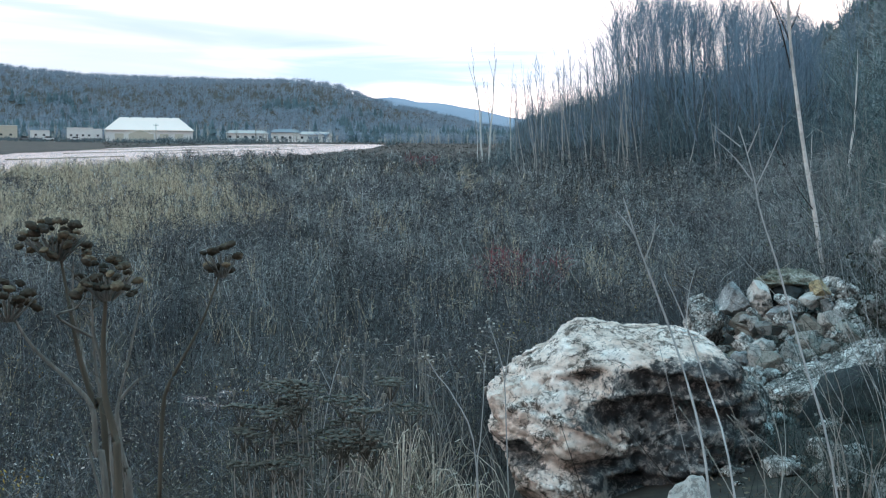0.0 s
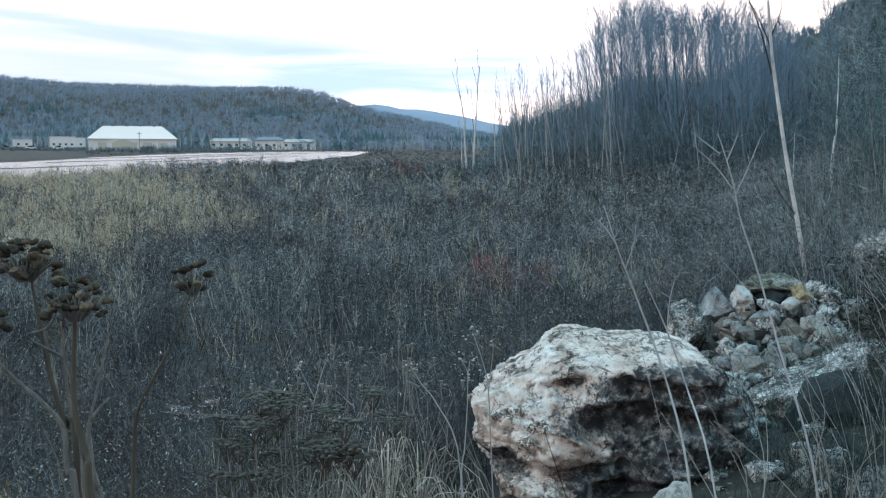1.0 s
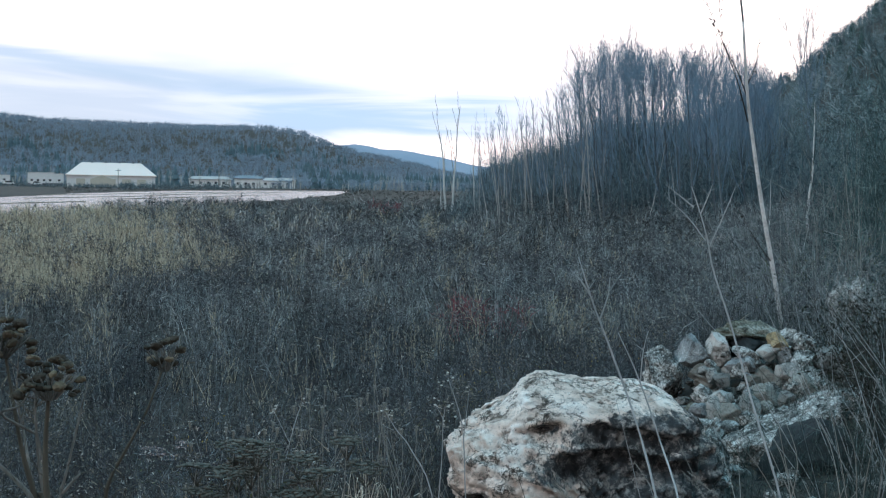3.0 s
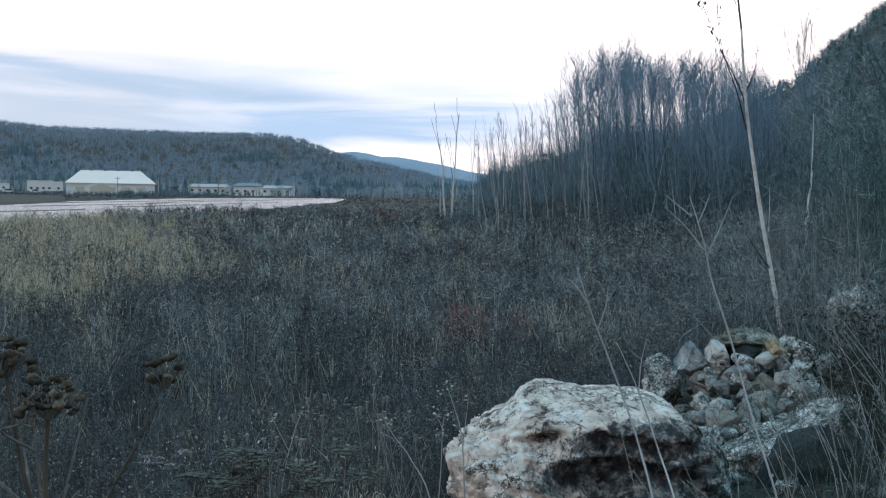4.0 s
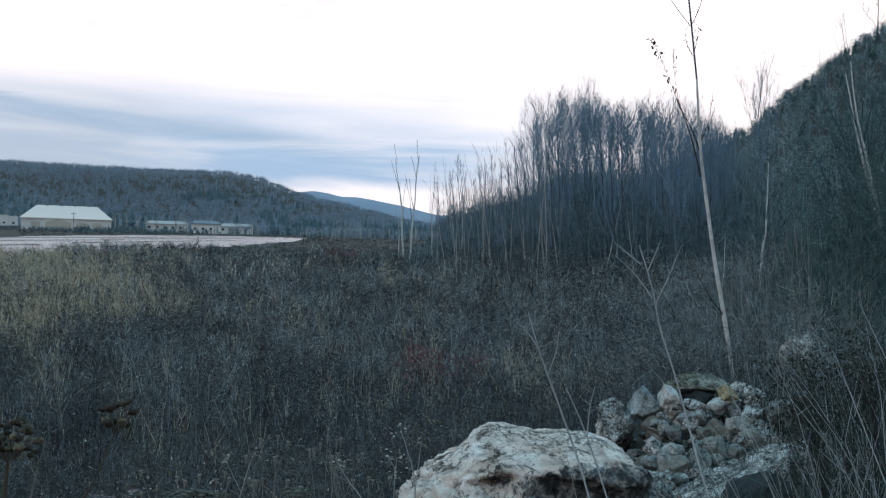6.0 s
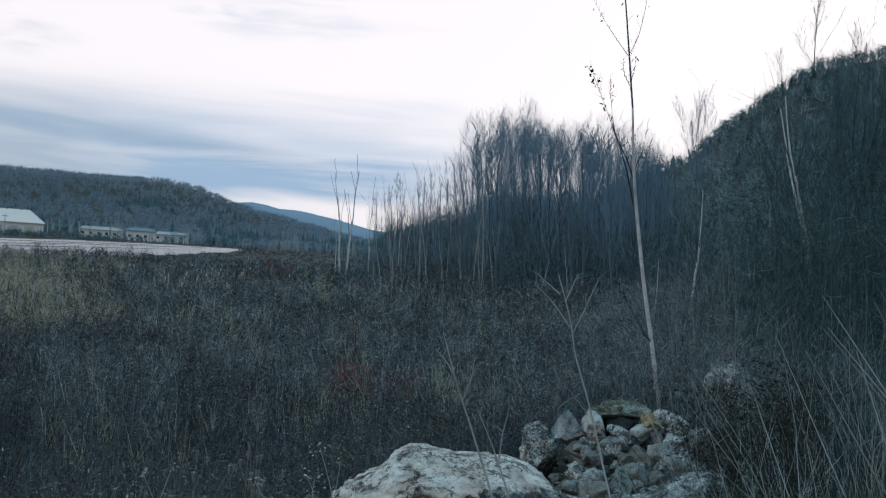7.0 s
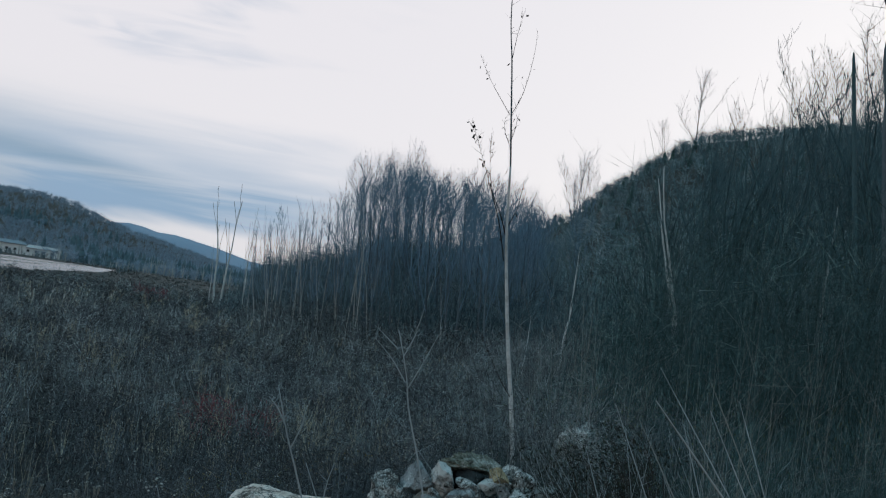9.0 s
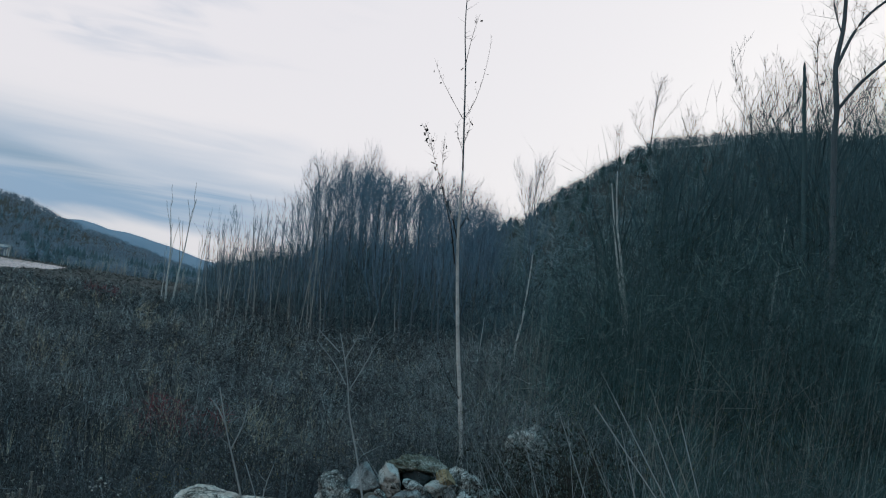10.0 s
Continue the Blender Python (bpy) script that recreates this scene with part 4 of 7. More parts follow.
def pile_stones():
    """Angular stones of all sizes that fill the face of the pile and spill down from it."""
    g = random.Random(77)
    kinds = ((M_MOTTLE, "angular mottled grey stone wedged in the pile"), (M_ROCK, "broken grey stone wedged in the pile"), (M_COBBLE, "small grey-brown stone wedged in the pile"), (M_ROCKPALE, "pale broken stone wedged in the pile"), (M_BLUEROCK, "bluish grey stone wedged in the pile"))
    for k in range(84):
        u = g.random() ** 0.8
        x, y = g.uniform(2.55, 4.35), 10.62 - 0.95 * u
        z = 2.66 - 0.62 * u - 0.25 * max(0.0, x - 3.5) - 0.25 * max(0.0, 2.75 - x) + g.uniform(-0.04, 0.03)
        w = 0.07 + 0.15 * g.random() ** 1.6
        material, label = kinds[g.choice((0, 0, 0, 1, 1, 2, 3, 4))]
        make_rock(x, y, z, w * g.uniform(0.9, 1.5), w * g.uniform(0.8, 1.2), w * g.uniform(0.6, 1.0), material, label, g.uniform(0, 180), g.uniform(-30, 30), 100 + k, 3.2, 0.10, 4, PILE, 14)


pile_stones()


def make_rubble():
    """Small stones that fill the gaps of the pile."""
    g = np.random.default_rng(5)
    bm = sphere_bm(2)
    bv = np.array([v.co for v in bm.verts])
    bf = np.array([[v.index for v in f.verts] for f in bm.faces])
    bm.free()
    out = []
    for k in range(230):
        u = g.random()
        x, y = 2.0 + 2.2 * u + g.normal(0, 0.25), 9.2 + 1.6 * g.random() + 0.5 * u
        if k % 3 == 0:
            x, y = g.uniform(1.6, 3.2), g.uniform(5.2, 9.5)
        s = 0.022 + 0.075 * g.random() ** 1.6
        q = bv * (1 + 0.30 * g.standard_normal((len(bv), 1)) * 0.7) * s * np.array([1.2, 1, 0.75])
        out.append((q + [x, y, float(land(x, y)) + 0.3 * s], bf))
    V, F = join(*out)
    stuff("rubble", V, F, M_MOTTLE, "small grey stones filling the gaps of the pile", "rubble")


make_rubble()


# ---- trees ----
def tree_segments(seed, height, kind):
    """Limbs of a bare tree as lists of (start, end, radius at start, at end, level)."""
    g = random.Random(seed)
    segs = []

    def limb(p, d, length, r, level, steps):
        q = p
        for i in range(steps):
            f = i / steps
            wander = (0.045 if kind == "dead" else 0.035) if level == 0 else 0.09
            d = (d + Vector((g.gauss(0, wander), g.gauss(0, wander), g.gauss(0.05, wander * 0.6)))).normalized()
            e = q + d * (length / steps)
            r0, r1 = r * (1 - 0.85 * f), r * (1 - 0.85 * (f + 1 / steps))
            segs.append((q, e, r0, r1, level))
            if level < deep:
                for _ in range(kids(level, f)):
                    a = g.uniform(0, 2 * math.pi)
                    side = Vector((math.cos(a), math.sin(a), 0))
                    up = upness[min(level, len(upness) - 1)]
                    nd = (side * (1 - up) + Vector((0, 0, up)) + d * 0.35).normalized()
                    limb(q + (e - q) * g.random(), nd, length * g.uniform(0.30, 0.56) * (1.15 - 0.6 * f), max(r0 * 0.5, 0.004), level + 1, max(2, steps - 3))
            q = e

    if kind == "crown":
        deep, upness = 3, (0.56, 0.54, 0.5)
        kids = lambda lv, f: (0 if f < 0.38 else g.choice((2, 2, 3))) if lv == 0 else g.choice((1, 2, 2)) if lv == 1 else g.choice((1, 1, 2))
        limb(Vector((0, 0, -0.2)), Vector((0, 0, 1)), height, height * 0.0085, 0, 10)
    elif kind == "column":
        q, r = Vector((0, 0, -0.2)), height * 0.0065
        for i in range(12):
            e = q + Vector((g.gauss(0, 0.022), g.gauss(0, 0.022), 1)) * height / 12
            segs.append((q, e, r * (1 - 0.08 * i), r * (1 - 0.08 * (i + 1)), 0))
            if i > 3:
                for _ in range(g.choice((3, 4, 5))):
                    a, t = g.uniform(0, 2 * math.pi), g.uniform(0.2, 0.5)
                    p = q.lerp(e, g.random())
                    b = p + Vector((math.cos(a) * t, math.sin(a) * t, 1)) * height * g.uniform(0.05, 0.15) * (1.3 - i / 14)
                    segs.append((p, b, r * 0.22, r * 0.1, 1))
                    for _ in range(3):
                        c = p.lerp(b, g.uniform(0.3, 0.95))
                        segs.append((c, c + Vector((g.gauss(0, 0.35), g.gauss(0, 0.35), 1)) * height * g.uniform(0.02, 0.05), r * 0.1, r * 0.05, 2))
            q = e
    elif kind in ("fan", "open"):
        q, d, r = Vector((0, 0, -0.2)), Vector((0, 0, 1)), height * 0.0075
        full = kind == "fan"

        def spray(p, way, length, radius, steps, level):
            for i in range(steps):
                f = i / steps
                way = (way + Vector((g.gauss(0, 0.07), g.gauss(0, 0.07), 0.10 if level == 1 else 0.05))).normalized()
                e = p + way * (length / steps)
                segs.append((p, e, radius * (1 - 0.8 * f), radius * (1 - 0.8 * (f + 1 / steps)), level))
                for _ in range((g.choice((2, 2, 3)) if i and full else 1) if level == 1 else g.choice((1, 1, 2)) if level == 2 and full else level == 2):
                    a = g.uniform(0, 2 * math.pi)
                    out = (way + g.uniform(0.35, 0.8) * Vector((math.cos(a), math.sin(a), 0.4))).normalized()
                    spray(p.lerp(e, g.random()), out, height * (g.uniform(0.11, 0.22) * (1 - 0.45 * f) if level == 1 else g.uniform(0.035, 0.08)), max(radius * 0.45, 0.004), 4 if level == 1 else 1, level + 1)
                p = e

        for i in range(10):
            e = q + (d + Vector((g.gauss(0, 0.03), g.gauss(0, 0.03), 0))) * height * 0.09
            segs.append((q, e, r * (1 - 0.09 * i), r * (1 - 0.09 * (i + 1)), 0))
            if i >= 3:
                for k in range(g.choice((1, 1, 2)) if full else 1):
                    a, t = g.uniform(0, 2 * math.pi), g.uniform(0.15, 0.55)
                    spray(q, Vector((math.cos(a) * t, math.sin(a) * t, 1)).normalized(), (height * 1.02 - q.z) * g.uniform(0.7, 1.0), r * 0.30, 7, 1)
            q = e
    elif kind == "birch":
        deep, upness = 3, (0.58, 0.5, 0.42)
        kids = lambda lv, f: (0 if f < 0.3 else g.choice((1, 2))) if lv == 0 else g.choice((0, 1, 1)) if lv == 1 else g.choice((0, 1))
        limb(Vector((0, 0, -0.2)), Vector((0, 0, 1)), height, height * 0.0075, 0, 11)
    elif kind == "vase":
        deep, upness = 3, (0.6, 0.62, 0.55)
        kids = lambda lv, f: g.choice((1, 1, 2)) if lv == 1 else g.choice((0, 1, 1))
        q, d = Vector((0, 0, -0.2)), Vector((0, 0, 1))
        for i in range(9):
            e = q + (d + Vector((g.gauss(0, 0.04), g.gauss(0, 0.04), 0))) * height / 9
            segs.append((q, e, height * 0.011 * (1 - i / 9.5), height * 0.011 * (1 - (i + 1) / 9.5), 0))
            if 1 <= i <= 6:
                for _ in range(2):
                    a, t = g.uniform(0, 2 * math.pi), g.uniform(0.22, 0.55)
                    limb(q, Vector((math.cos(a) * t, math.sin(a) * t, 1)).normalized(), (height - q.z) * g.uniform(0.75, 1.0), height * 0.0055, 1, 6)
            q = e
    else:
        deep, upness = 1, (0.75,)
        kids = lambda lv, f: g.choice((0, 1, 1)) if f > 0.3 else 0
        limb(Vector((0, 0, -0.2)), Vector((g.uniform(-0.03, 0.03), g.uniform(-0.03, 0.03), 1)), height, height * 0.0065, 0, 9)
    k = height / max(s[1].z for s in segs)
    return [(s[0] * k, s[1] * k, s[2], s[3], s[4]) for s in segs]


def tree_thing(name, seed, height, kind, bark, twigs, label, category="tree", group="", thick=1.0, twig_min=0.012):
    segs = tree_segments(seed, height, kind)
    ob = empty(name, 0, 0, 0, label, category, group)
    tr = [s for s in segs if s[4] == 0]
    V, F = strand([s[0] for s in tr] + [tr[-1][1]], [s[2] * thick for s in tr] + [tr[-1][3] * thick], 7)
    part("trunk", mesh_np("trunk", V, F, bark, True), bark, ob)
    mid = [s for s in segs if s[4] == 1]
    fine = [s for s in segs if s[4] > 1]
    sets = []
    if mid:
        sets.append(tubes([s[0] for s in mid], [s[1] for s in mid], np.maximum([s[2] * thick for s in mid], twig_min), np.maximum([s[3] * thick for s in mid], twig_min * 0.6), 4))
    if fine:
        sets.append(spikes([s[0] for s in fine], [s[0] + (s[1] - s[0]) * 1.15 for s in fine], np.maximum([s[2] for s in fine], twig_min)))
    if sets:
        V, F = join(*sets)
        part("crown", mesh_np("crown", V, F, twigs), twigs, ob, kind="stuff")
    return ob


def put(ob, x, y, s=1.0, rz=0.0, lean=(0, 0), first=False, wide=1.0):
    m = pose(x, y, float(land(x, y)), lean[0], lean[1], 0) @ pose(0, 0, 0, 0, 0, rz) @ Matrix.Diagonal((s * wide, s * wide, s, 1))
    if first:
        ob.matrix_basis = m
        return ob
    return copy_thing(ob, m @ Matrix.Diagonal((1 / ob.scale.x, 1 / ob.scale.y, 1 / ob.scale.z, 1)))


def wood_edge():
    """The bare trees that stand at the edge of the marsh, pale dead stems first, then full crowns."""
    g = random.Random(21)
    # two dead birches that stand by themselves, and a third thinner one
    twin = tree_thing("dead_birch", 5, 15.0, "dead", M_WHITEBARK, M_PALEBARK, "tall pale dead birch with few branches at the marsh edge", "tree", "dead birches", 1.5, 0.03)
    put(twin, 4.75, 149.5, 1.0, 0, (0, -2.5), True)
    put(twin, 5.6, 149.8, 1.04, 100, (0, -1.0))
    put(twin, 8.35, 147, 0.86, 200, (0, -2.0), wide=0.8)
    put(twin, 4.2, 149, 0.52, 50, (0, -3), wide=0.8)
    pale = [tree_thing("pale_birch", 30 + k, 12.0, "dead", M_PALEBARK, M_HAZYCROWN, "thin pale bare birch at the edge of the wood", "tree", "birches at the wood edge", 0.66, 0.012) for k in range(4)]
    used = set()
    skyline = ((2.9, 2.6), (4.2, 3.9), (5.6, 4.5), (7.2, 5.0), (8.4, 5.8))
    for k in range(44):
        a = 3.2 + 6.4 * g.random() ** 0.9
        r = g.uniform(92, 114)
        top = np.interp(a, [p[0] for p in skyline], [p[1] for p in skyline]) * g.uniform(0.6, 1.05)
        h = 4 + r * math.tan(radians(top)) - 0.4
        i = g.randrange(4)
        put(pale[i], r * math.sin(radians(a)), r * math.cos(radians(a)), max(0.35, h / 12.0), g.uniform(0, 360), (g.uniform(-2, 2), g.uniform(-2, 2) - 4.5), i not in used, g.uniform(0.8, 1.1))
        used.add(i)
    # slim upright trees between the pale stems and the full crowns
    slim = [tree_thing("slim_tree", 45 + k, 12.0, "column", M_FORK, M_HAZYCROWN, "slim upright leafless tree with short steep twigs", "tree", "slim trees at the wood edge", 0.8, 0.009) for k in range(4)]
    tops = ((3.5, 2.9), (4.3, 4.0), (5.0, 4.4), (5.7, 3.9), (6.4, 4.7), (7.4, 5.3), (8.6, 6.3), (9.4, 6.8))
    for k in range(60):
        a = 3.6 + 6.6 * ((k * 0.618) % 1)
        r = g.uniform(92, 120)
        top = np.interp(a, [p[0] for p in tops], [p[1] for p in tops]) * (g.uniform(0.62, 1.0) if k < 36 else g.uniform(0.45, 0.72))
        x, y = r * math.sin(radians(a)), r * math.cos(radians(a))
        put(slim[k % 4], x, y, max(0.35, (4 + r * math.tan(radians(top)) - float(land(x, y))) / 12.0), g.uniform(0, 360), (g.uniform(-2, 2), g.uniform(-2, 2) - 4.5), k < 4, g.uniform(0.8, 1.25))
    crowns = [tree_thing("bare_tree", 60 + k, 15.0, "fan", M_BARK, M_HAZYCROWN, "tall grey leafless tree with a fan of fine twigs", "tree", "leafless trees of the wood", 1.0, 0.010) for k in range(5)]
    used = set()
    sky2 = ((7.0, 4.9), (7.9, 5.6), (8.6, 6.6), (9.5, 8.0), (12, 7.9), (13.4, 7.6), (14.4, 7.4), (15.3, 7.0), (16.7, 6.7), (17.5, 6.3))
    for k in range(32):
        a = 7.9 + 9.3 * (k + g.random()) / 32
        r = g.uniform(88, 140)
        top = np.interp(a, [p[0] for p in sky2], [p[1] for p in sky2]) * (g.uniform(0.93, 1.04) if k % 2 else g.uniform(0.78, 0.96))
        x, y = r * math.sin(radians(a)), r * math.cos(radians(a))
        h = 4 + r * math.tan(radians(top)) - float(land(x, y))
        i = g.randrange(5)
        put(crowns[i], x, y, h / 15.0, g.uniform(0, 360), (g.uniform(-1.5, 1.5), g.uniform(-1.5, 1.5) - 5), i not in used, g.uniform(0.85, 1.2))
        used.add(i)
    return pale


pale = wood_edge()


def right_trees():
    """Trees on the near right slope and on the hill's top."""
    vase = tree_thing("fan_tree", 81, 14.0, "fan", M_BARK, M_HAZYCROWN, "leafless tree with a fan of upright branches", "tree", "fan-shaped trees", 0.8, 0.009)
    put(vase, 48.6, 141.3, 1.9, 0, (0, -4), True, 0.75)
    put(vase, 37.0, 116, 0.62, 90, (0, 0), wide=0.9)
    for x, y, top, rz in ((31.4, 115.0, 19.4, 50), (34.6, 115.5, 17.6, 120), (28.6, 112.0, 16.2, 190), (33.2, 112.0, 18.4, 260), (36.2, 118.0, 16.4, 320), (30.2, 118.0, 18.0, 10)):
        put(vase, x, y, (top - float(land(x, y))) / 14.0, rz, (0, -3), wide=1.1)
    crest = tree_thing("crest_tree", 84, 14.0, "open", M_BARK, M_BARK, "open leafless tree with few forked limbs on the hilltop", "tree", "trees on the hilltop", 1.0, 0.016)
    put(crest, 131.4, 302.5, 1.85, 140, (0, 0), True, 1.1)
    put(crest, 124.0, 303.5, 1.05, 30, (0, -10), wide=1.0)
    put(crest, 141.0, 300, 0.95, 200, (0, 6), wide=1.1)
    put(crest, 150.0, 296, 0.7, 240, (0, 3), wide=1.1)
    # fine dark trees on the slope, their tops against the sky
    slope = [tree_thing("slope_tree", 140 + k, 14.0, "crown" if k else "vase", M_SLOPETREE, M_SLOPETREE, "slender dark leafless tree on the brushy slope", "tree", "trees on the slope", 1.1, 0.008) for k in range(3)]
    spots = ((27.4, 52.5, 16.8), (29.2, 53.5, 18.2), (31.2, 54.5, 19.6), (24.6, 48.8, 14.8), (32.8, 52.0, 18.3), (34.6, 52.0, 17.6), (22.2, 51.5, 12.4), (36.6, 56.0, 17.8), (26.2, 58.0, 14.6), (28.2, 44.0, 15.6), (30.6, 45.8, 17.2), (38.0, 50.0, 17.6), (23.5, 47.0, 13.6), (26.0, 46.0, 15.6), (28.0, 46.5, 16.8), (30.0, 48.0, 18.0), (32.0, 48.0, 19.0), (27.0, 40.0, 14.2), (29.0, 40.0, 15.4), (25.0, 52.0, 14.6))
    for k, (x, y, top) in enumerate(spots):
        put(slope[k % 3], x, y, (top - float(land(x, y))) / 12.4, 77 * k, (0, 2 * (k % 3) - 2), k < 3)
    # forked tree and broken snag
    base = Vector((23.4, 34.7, float(land(23.4, 34.7))))
    big = empty("forked_tree", *base, "tall blue-grey leafless tree with strong forked limbs", "tree")
    line = [(23.4, 34.7, base.z - 0.2), (22.86, 35.04, 7.0), (22.33, 35.37, 12.1), (22.27, 35.41, 13.3), (22.06, 35.54, 14.9), (22.12, 35.5, 16.3), (22.04, 35.55, 18.0), (22.0, 35.6, 20.5)]
    V, F = strand([Vector(p) - base for p in line], (0.11, 0.105, 0.105, 0.10, 0.095, 0.08, 0.06, 0.03), 9)
    part("trunk", mesh_np("trunk", V, F, M_FORK, True), M_FORK, big)
    limbs = (((22.28, 35.40, 13.4), (22.78, 35.09, 14.35), (23.41, 34.68, 15.24), (24.1, 34.2, 16.1), (24.9, 33.9, 17.4)),
             ((22.07, 35.53, 14.8), (22.42, 35.31, 16.1), (22.88, 35.03, 16.95), (23.6, 34.5, 17.8), (24.2, 34.2, 19.0)),
             ((22.36, 35.36, 12.0), (21.95, 35.7, 13.3), (21.62, 35.9, 14.6), (21.5, 36.0, 16.0)),
             ((22.12, 35.5, 16.0), (21.7, 35.6, 17.0), (21.5, 35.7, 18.6)),
             ((22.3, 35.4, 12.6), (22.9, 35.6, 13.4), (23.6, 35.8, 14.6)))
    fine = []
    gg = random.Random(9)
    for k, pts in enumerate(limbs):
        P = [Vector(p) - base for p in pts]
        V, F = strand(P, (0.065, 0.055, 0.04, 0.015) if k < 2 else (0.03, 0.024, 0.016, 0.006), 7)
        part("limb", mesh_np("limb", V, F, M_FORK, True), M_FORK, big)
        for _ in range(26):
            u = gg.uniform(0.5, len(P) - 1.01)
            a = P[int(u)].lerp(P[int(u) + 1], u % 1)
            b = a + Vector((gg.gauss(0, 0.5), gg.gauss(0, 0.5), abs(gg.gauss(0.6, 0.4))))
            fine.append((a, b, 0.012))
            for _ in range(4):
                c = a.lerp(b, gg.uniform(0.3, 1))
                fine.append((c, c + Vector((gg.gauss(0, 0.28), gg.gauss(0, 0.28), gg.gauss(0.3, 0.25))), 0.007))
    V, F = spikes([f[0] for f in fine], [f[1] for f in fine], [f[2] for f in fine])
    part("twig_spray", mesh_np("twig_spray", V, F, M_SLOPETREE), M_SLOPETREE, big, kind="stuff")
    # a dead trunk, broken off short
    foot = Vector((25.8, 40.3, float(land(25.8, 40.3))))
    snag = empty("snag", *foot, "dark dead trunk broken off with a jagged top", "tree")
    top = Vector((24.16, 41.27, 16.5)) - foot
    V, F = strand([(0, 0, -0.2), top * 0.4, top * 0.75, top * 0.96, top], (0.11, 0.10, 0.085, 0.07, 0.02), 9)
    part("trunk", mesh_np("trunk", V, F, M_SLOPETREE, True), M_SLOPETREE, snag)
    V, F = spikes([top * 0.95, top * 0.8, top * 0.88], [top * 0.99 + Vector((-0.1, 0, 0)), top * 0.84 + Vector((0.4, 0, 0.1)), top * 0.93 + Vector((-0.3, 0, 0.1))], 0.03)
    part("stub", mesh_np("stub", V, F, M_SLOPETREE), M_SLOPETREE, snag, kind="stuff")
    # white birches on the slope
    wb = tree_thing("white_birch", 103, 12.6, "birch", M_WHITEBARK, M_SLOPETREE, "slender white birch on the brushy slope", "tree", "white birches", 1.3, 0.008)
    put(wb, 19.3, 56.8, 0.80, 0, (0, 1.0), True)
    pair = tree_thing("white_birch", 107, 12.6, "dead", M_WHITEBARK, M_SLOPETREE, "slender white birch on the brushy slope", "tree", "white birches", 1.45, 0.006)
    for n, (x, y, top, lean) in enumerate(((20.0, 44.1, 12.4, -8.0), (20.3, 44.0, 12.9, -7.0))):
        put(pair, x, y, (top - float(land(x, y))) / 12.2, 70 * n, (0, lean), n == 0, 0.95)
    put(wb, 29.6, 50, 1.0, 200, (0, -2.0))
    put(wb, 32.0, 46.5, 1.05, 290, (0, 1.5))
    put(wb, 17.6, 57.5, 0.42, 20, (0, 2))
    # pale trunks standing before the wood
    for x, y, h, lean in ((10.2, 101.0, 9.4, 0), (16.6, 100.5, 9.2, -1), (13.8, 101.0, 10.0, 1), (20.3, 99.8, 9.0, 11), (8.2, 101.6, 10.2, 0), (12.2, 101.2, 8.6, 2), (18.8, 99.0, 7.6, -2), (15.2, 99.5, 7.0, -3), (11.3, 99.0, 7.4, 3), (22.6, 98.0, 8.0, -2)):
        put(pale[1], x, y, h / 12.0, 31 * x, (0, lean - 2.5), wide=1.2)


right_trees()

# ---- the birch, the saplings and the dead weeds close by ----
def stem_part(parent, name, points, radii, material, label="", sides=7):
    V, F = strand(points, radii, sides)
    return part(name, mesh_np(name, V, F, material, True), material, parent, label)


def twiglets(points, n, length, r, up=0.6, seed=1):
    """Short side twigs along a line of points."""
    g = np.random.default_rng(seed)
    P = np.asarray(points, float)
    u = g.random(n) * (len(P) - 1)
    i = np.minimum(u.astype(int), len(P) - 2)
    p0 = P[i] + (P[i + 1] - P[i]) * (u - i)[:, None]
    d = unit(np.stack([g.normal(0, 1, n), g.normal(0, 1, n), np.abs(g.normal(up, 0.5, n))], 1))
    return spikes(p0, p0 + d * (length * g.uniform(0.4, 1.2, n))[:, None], r)


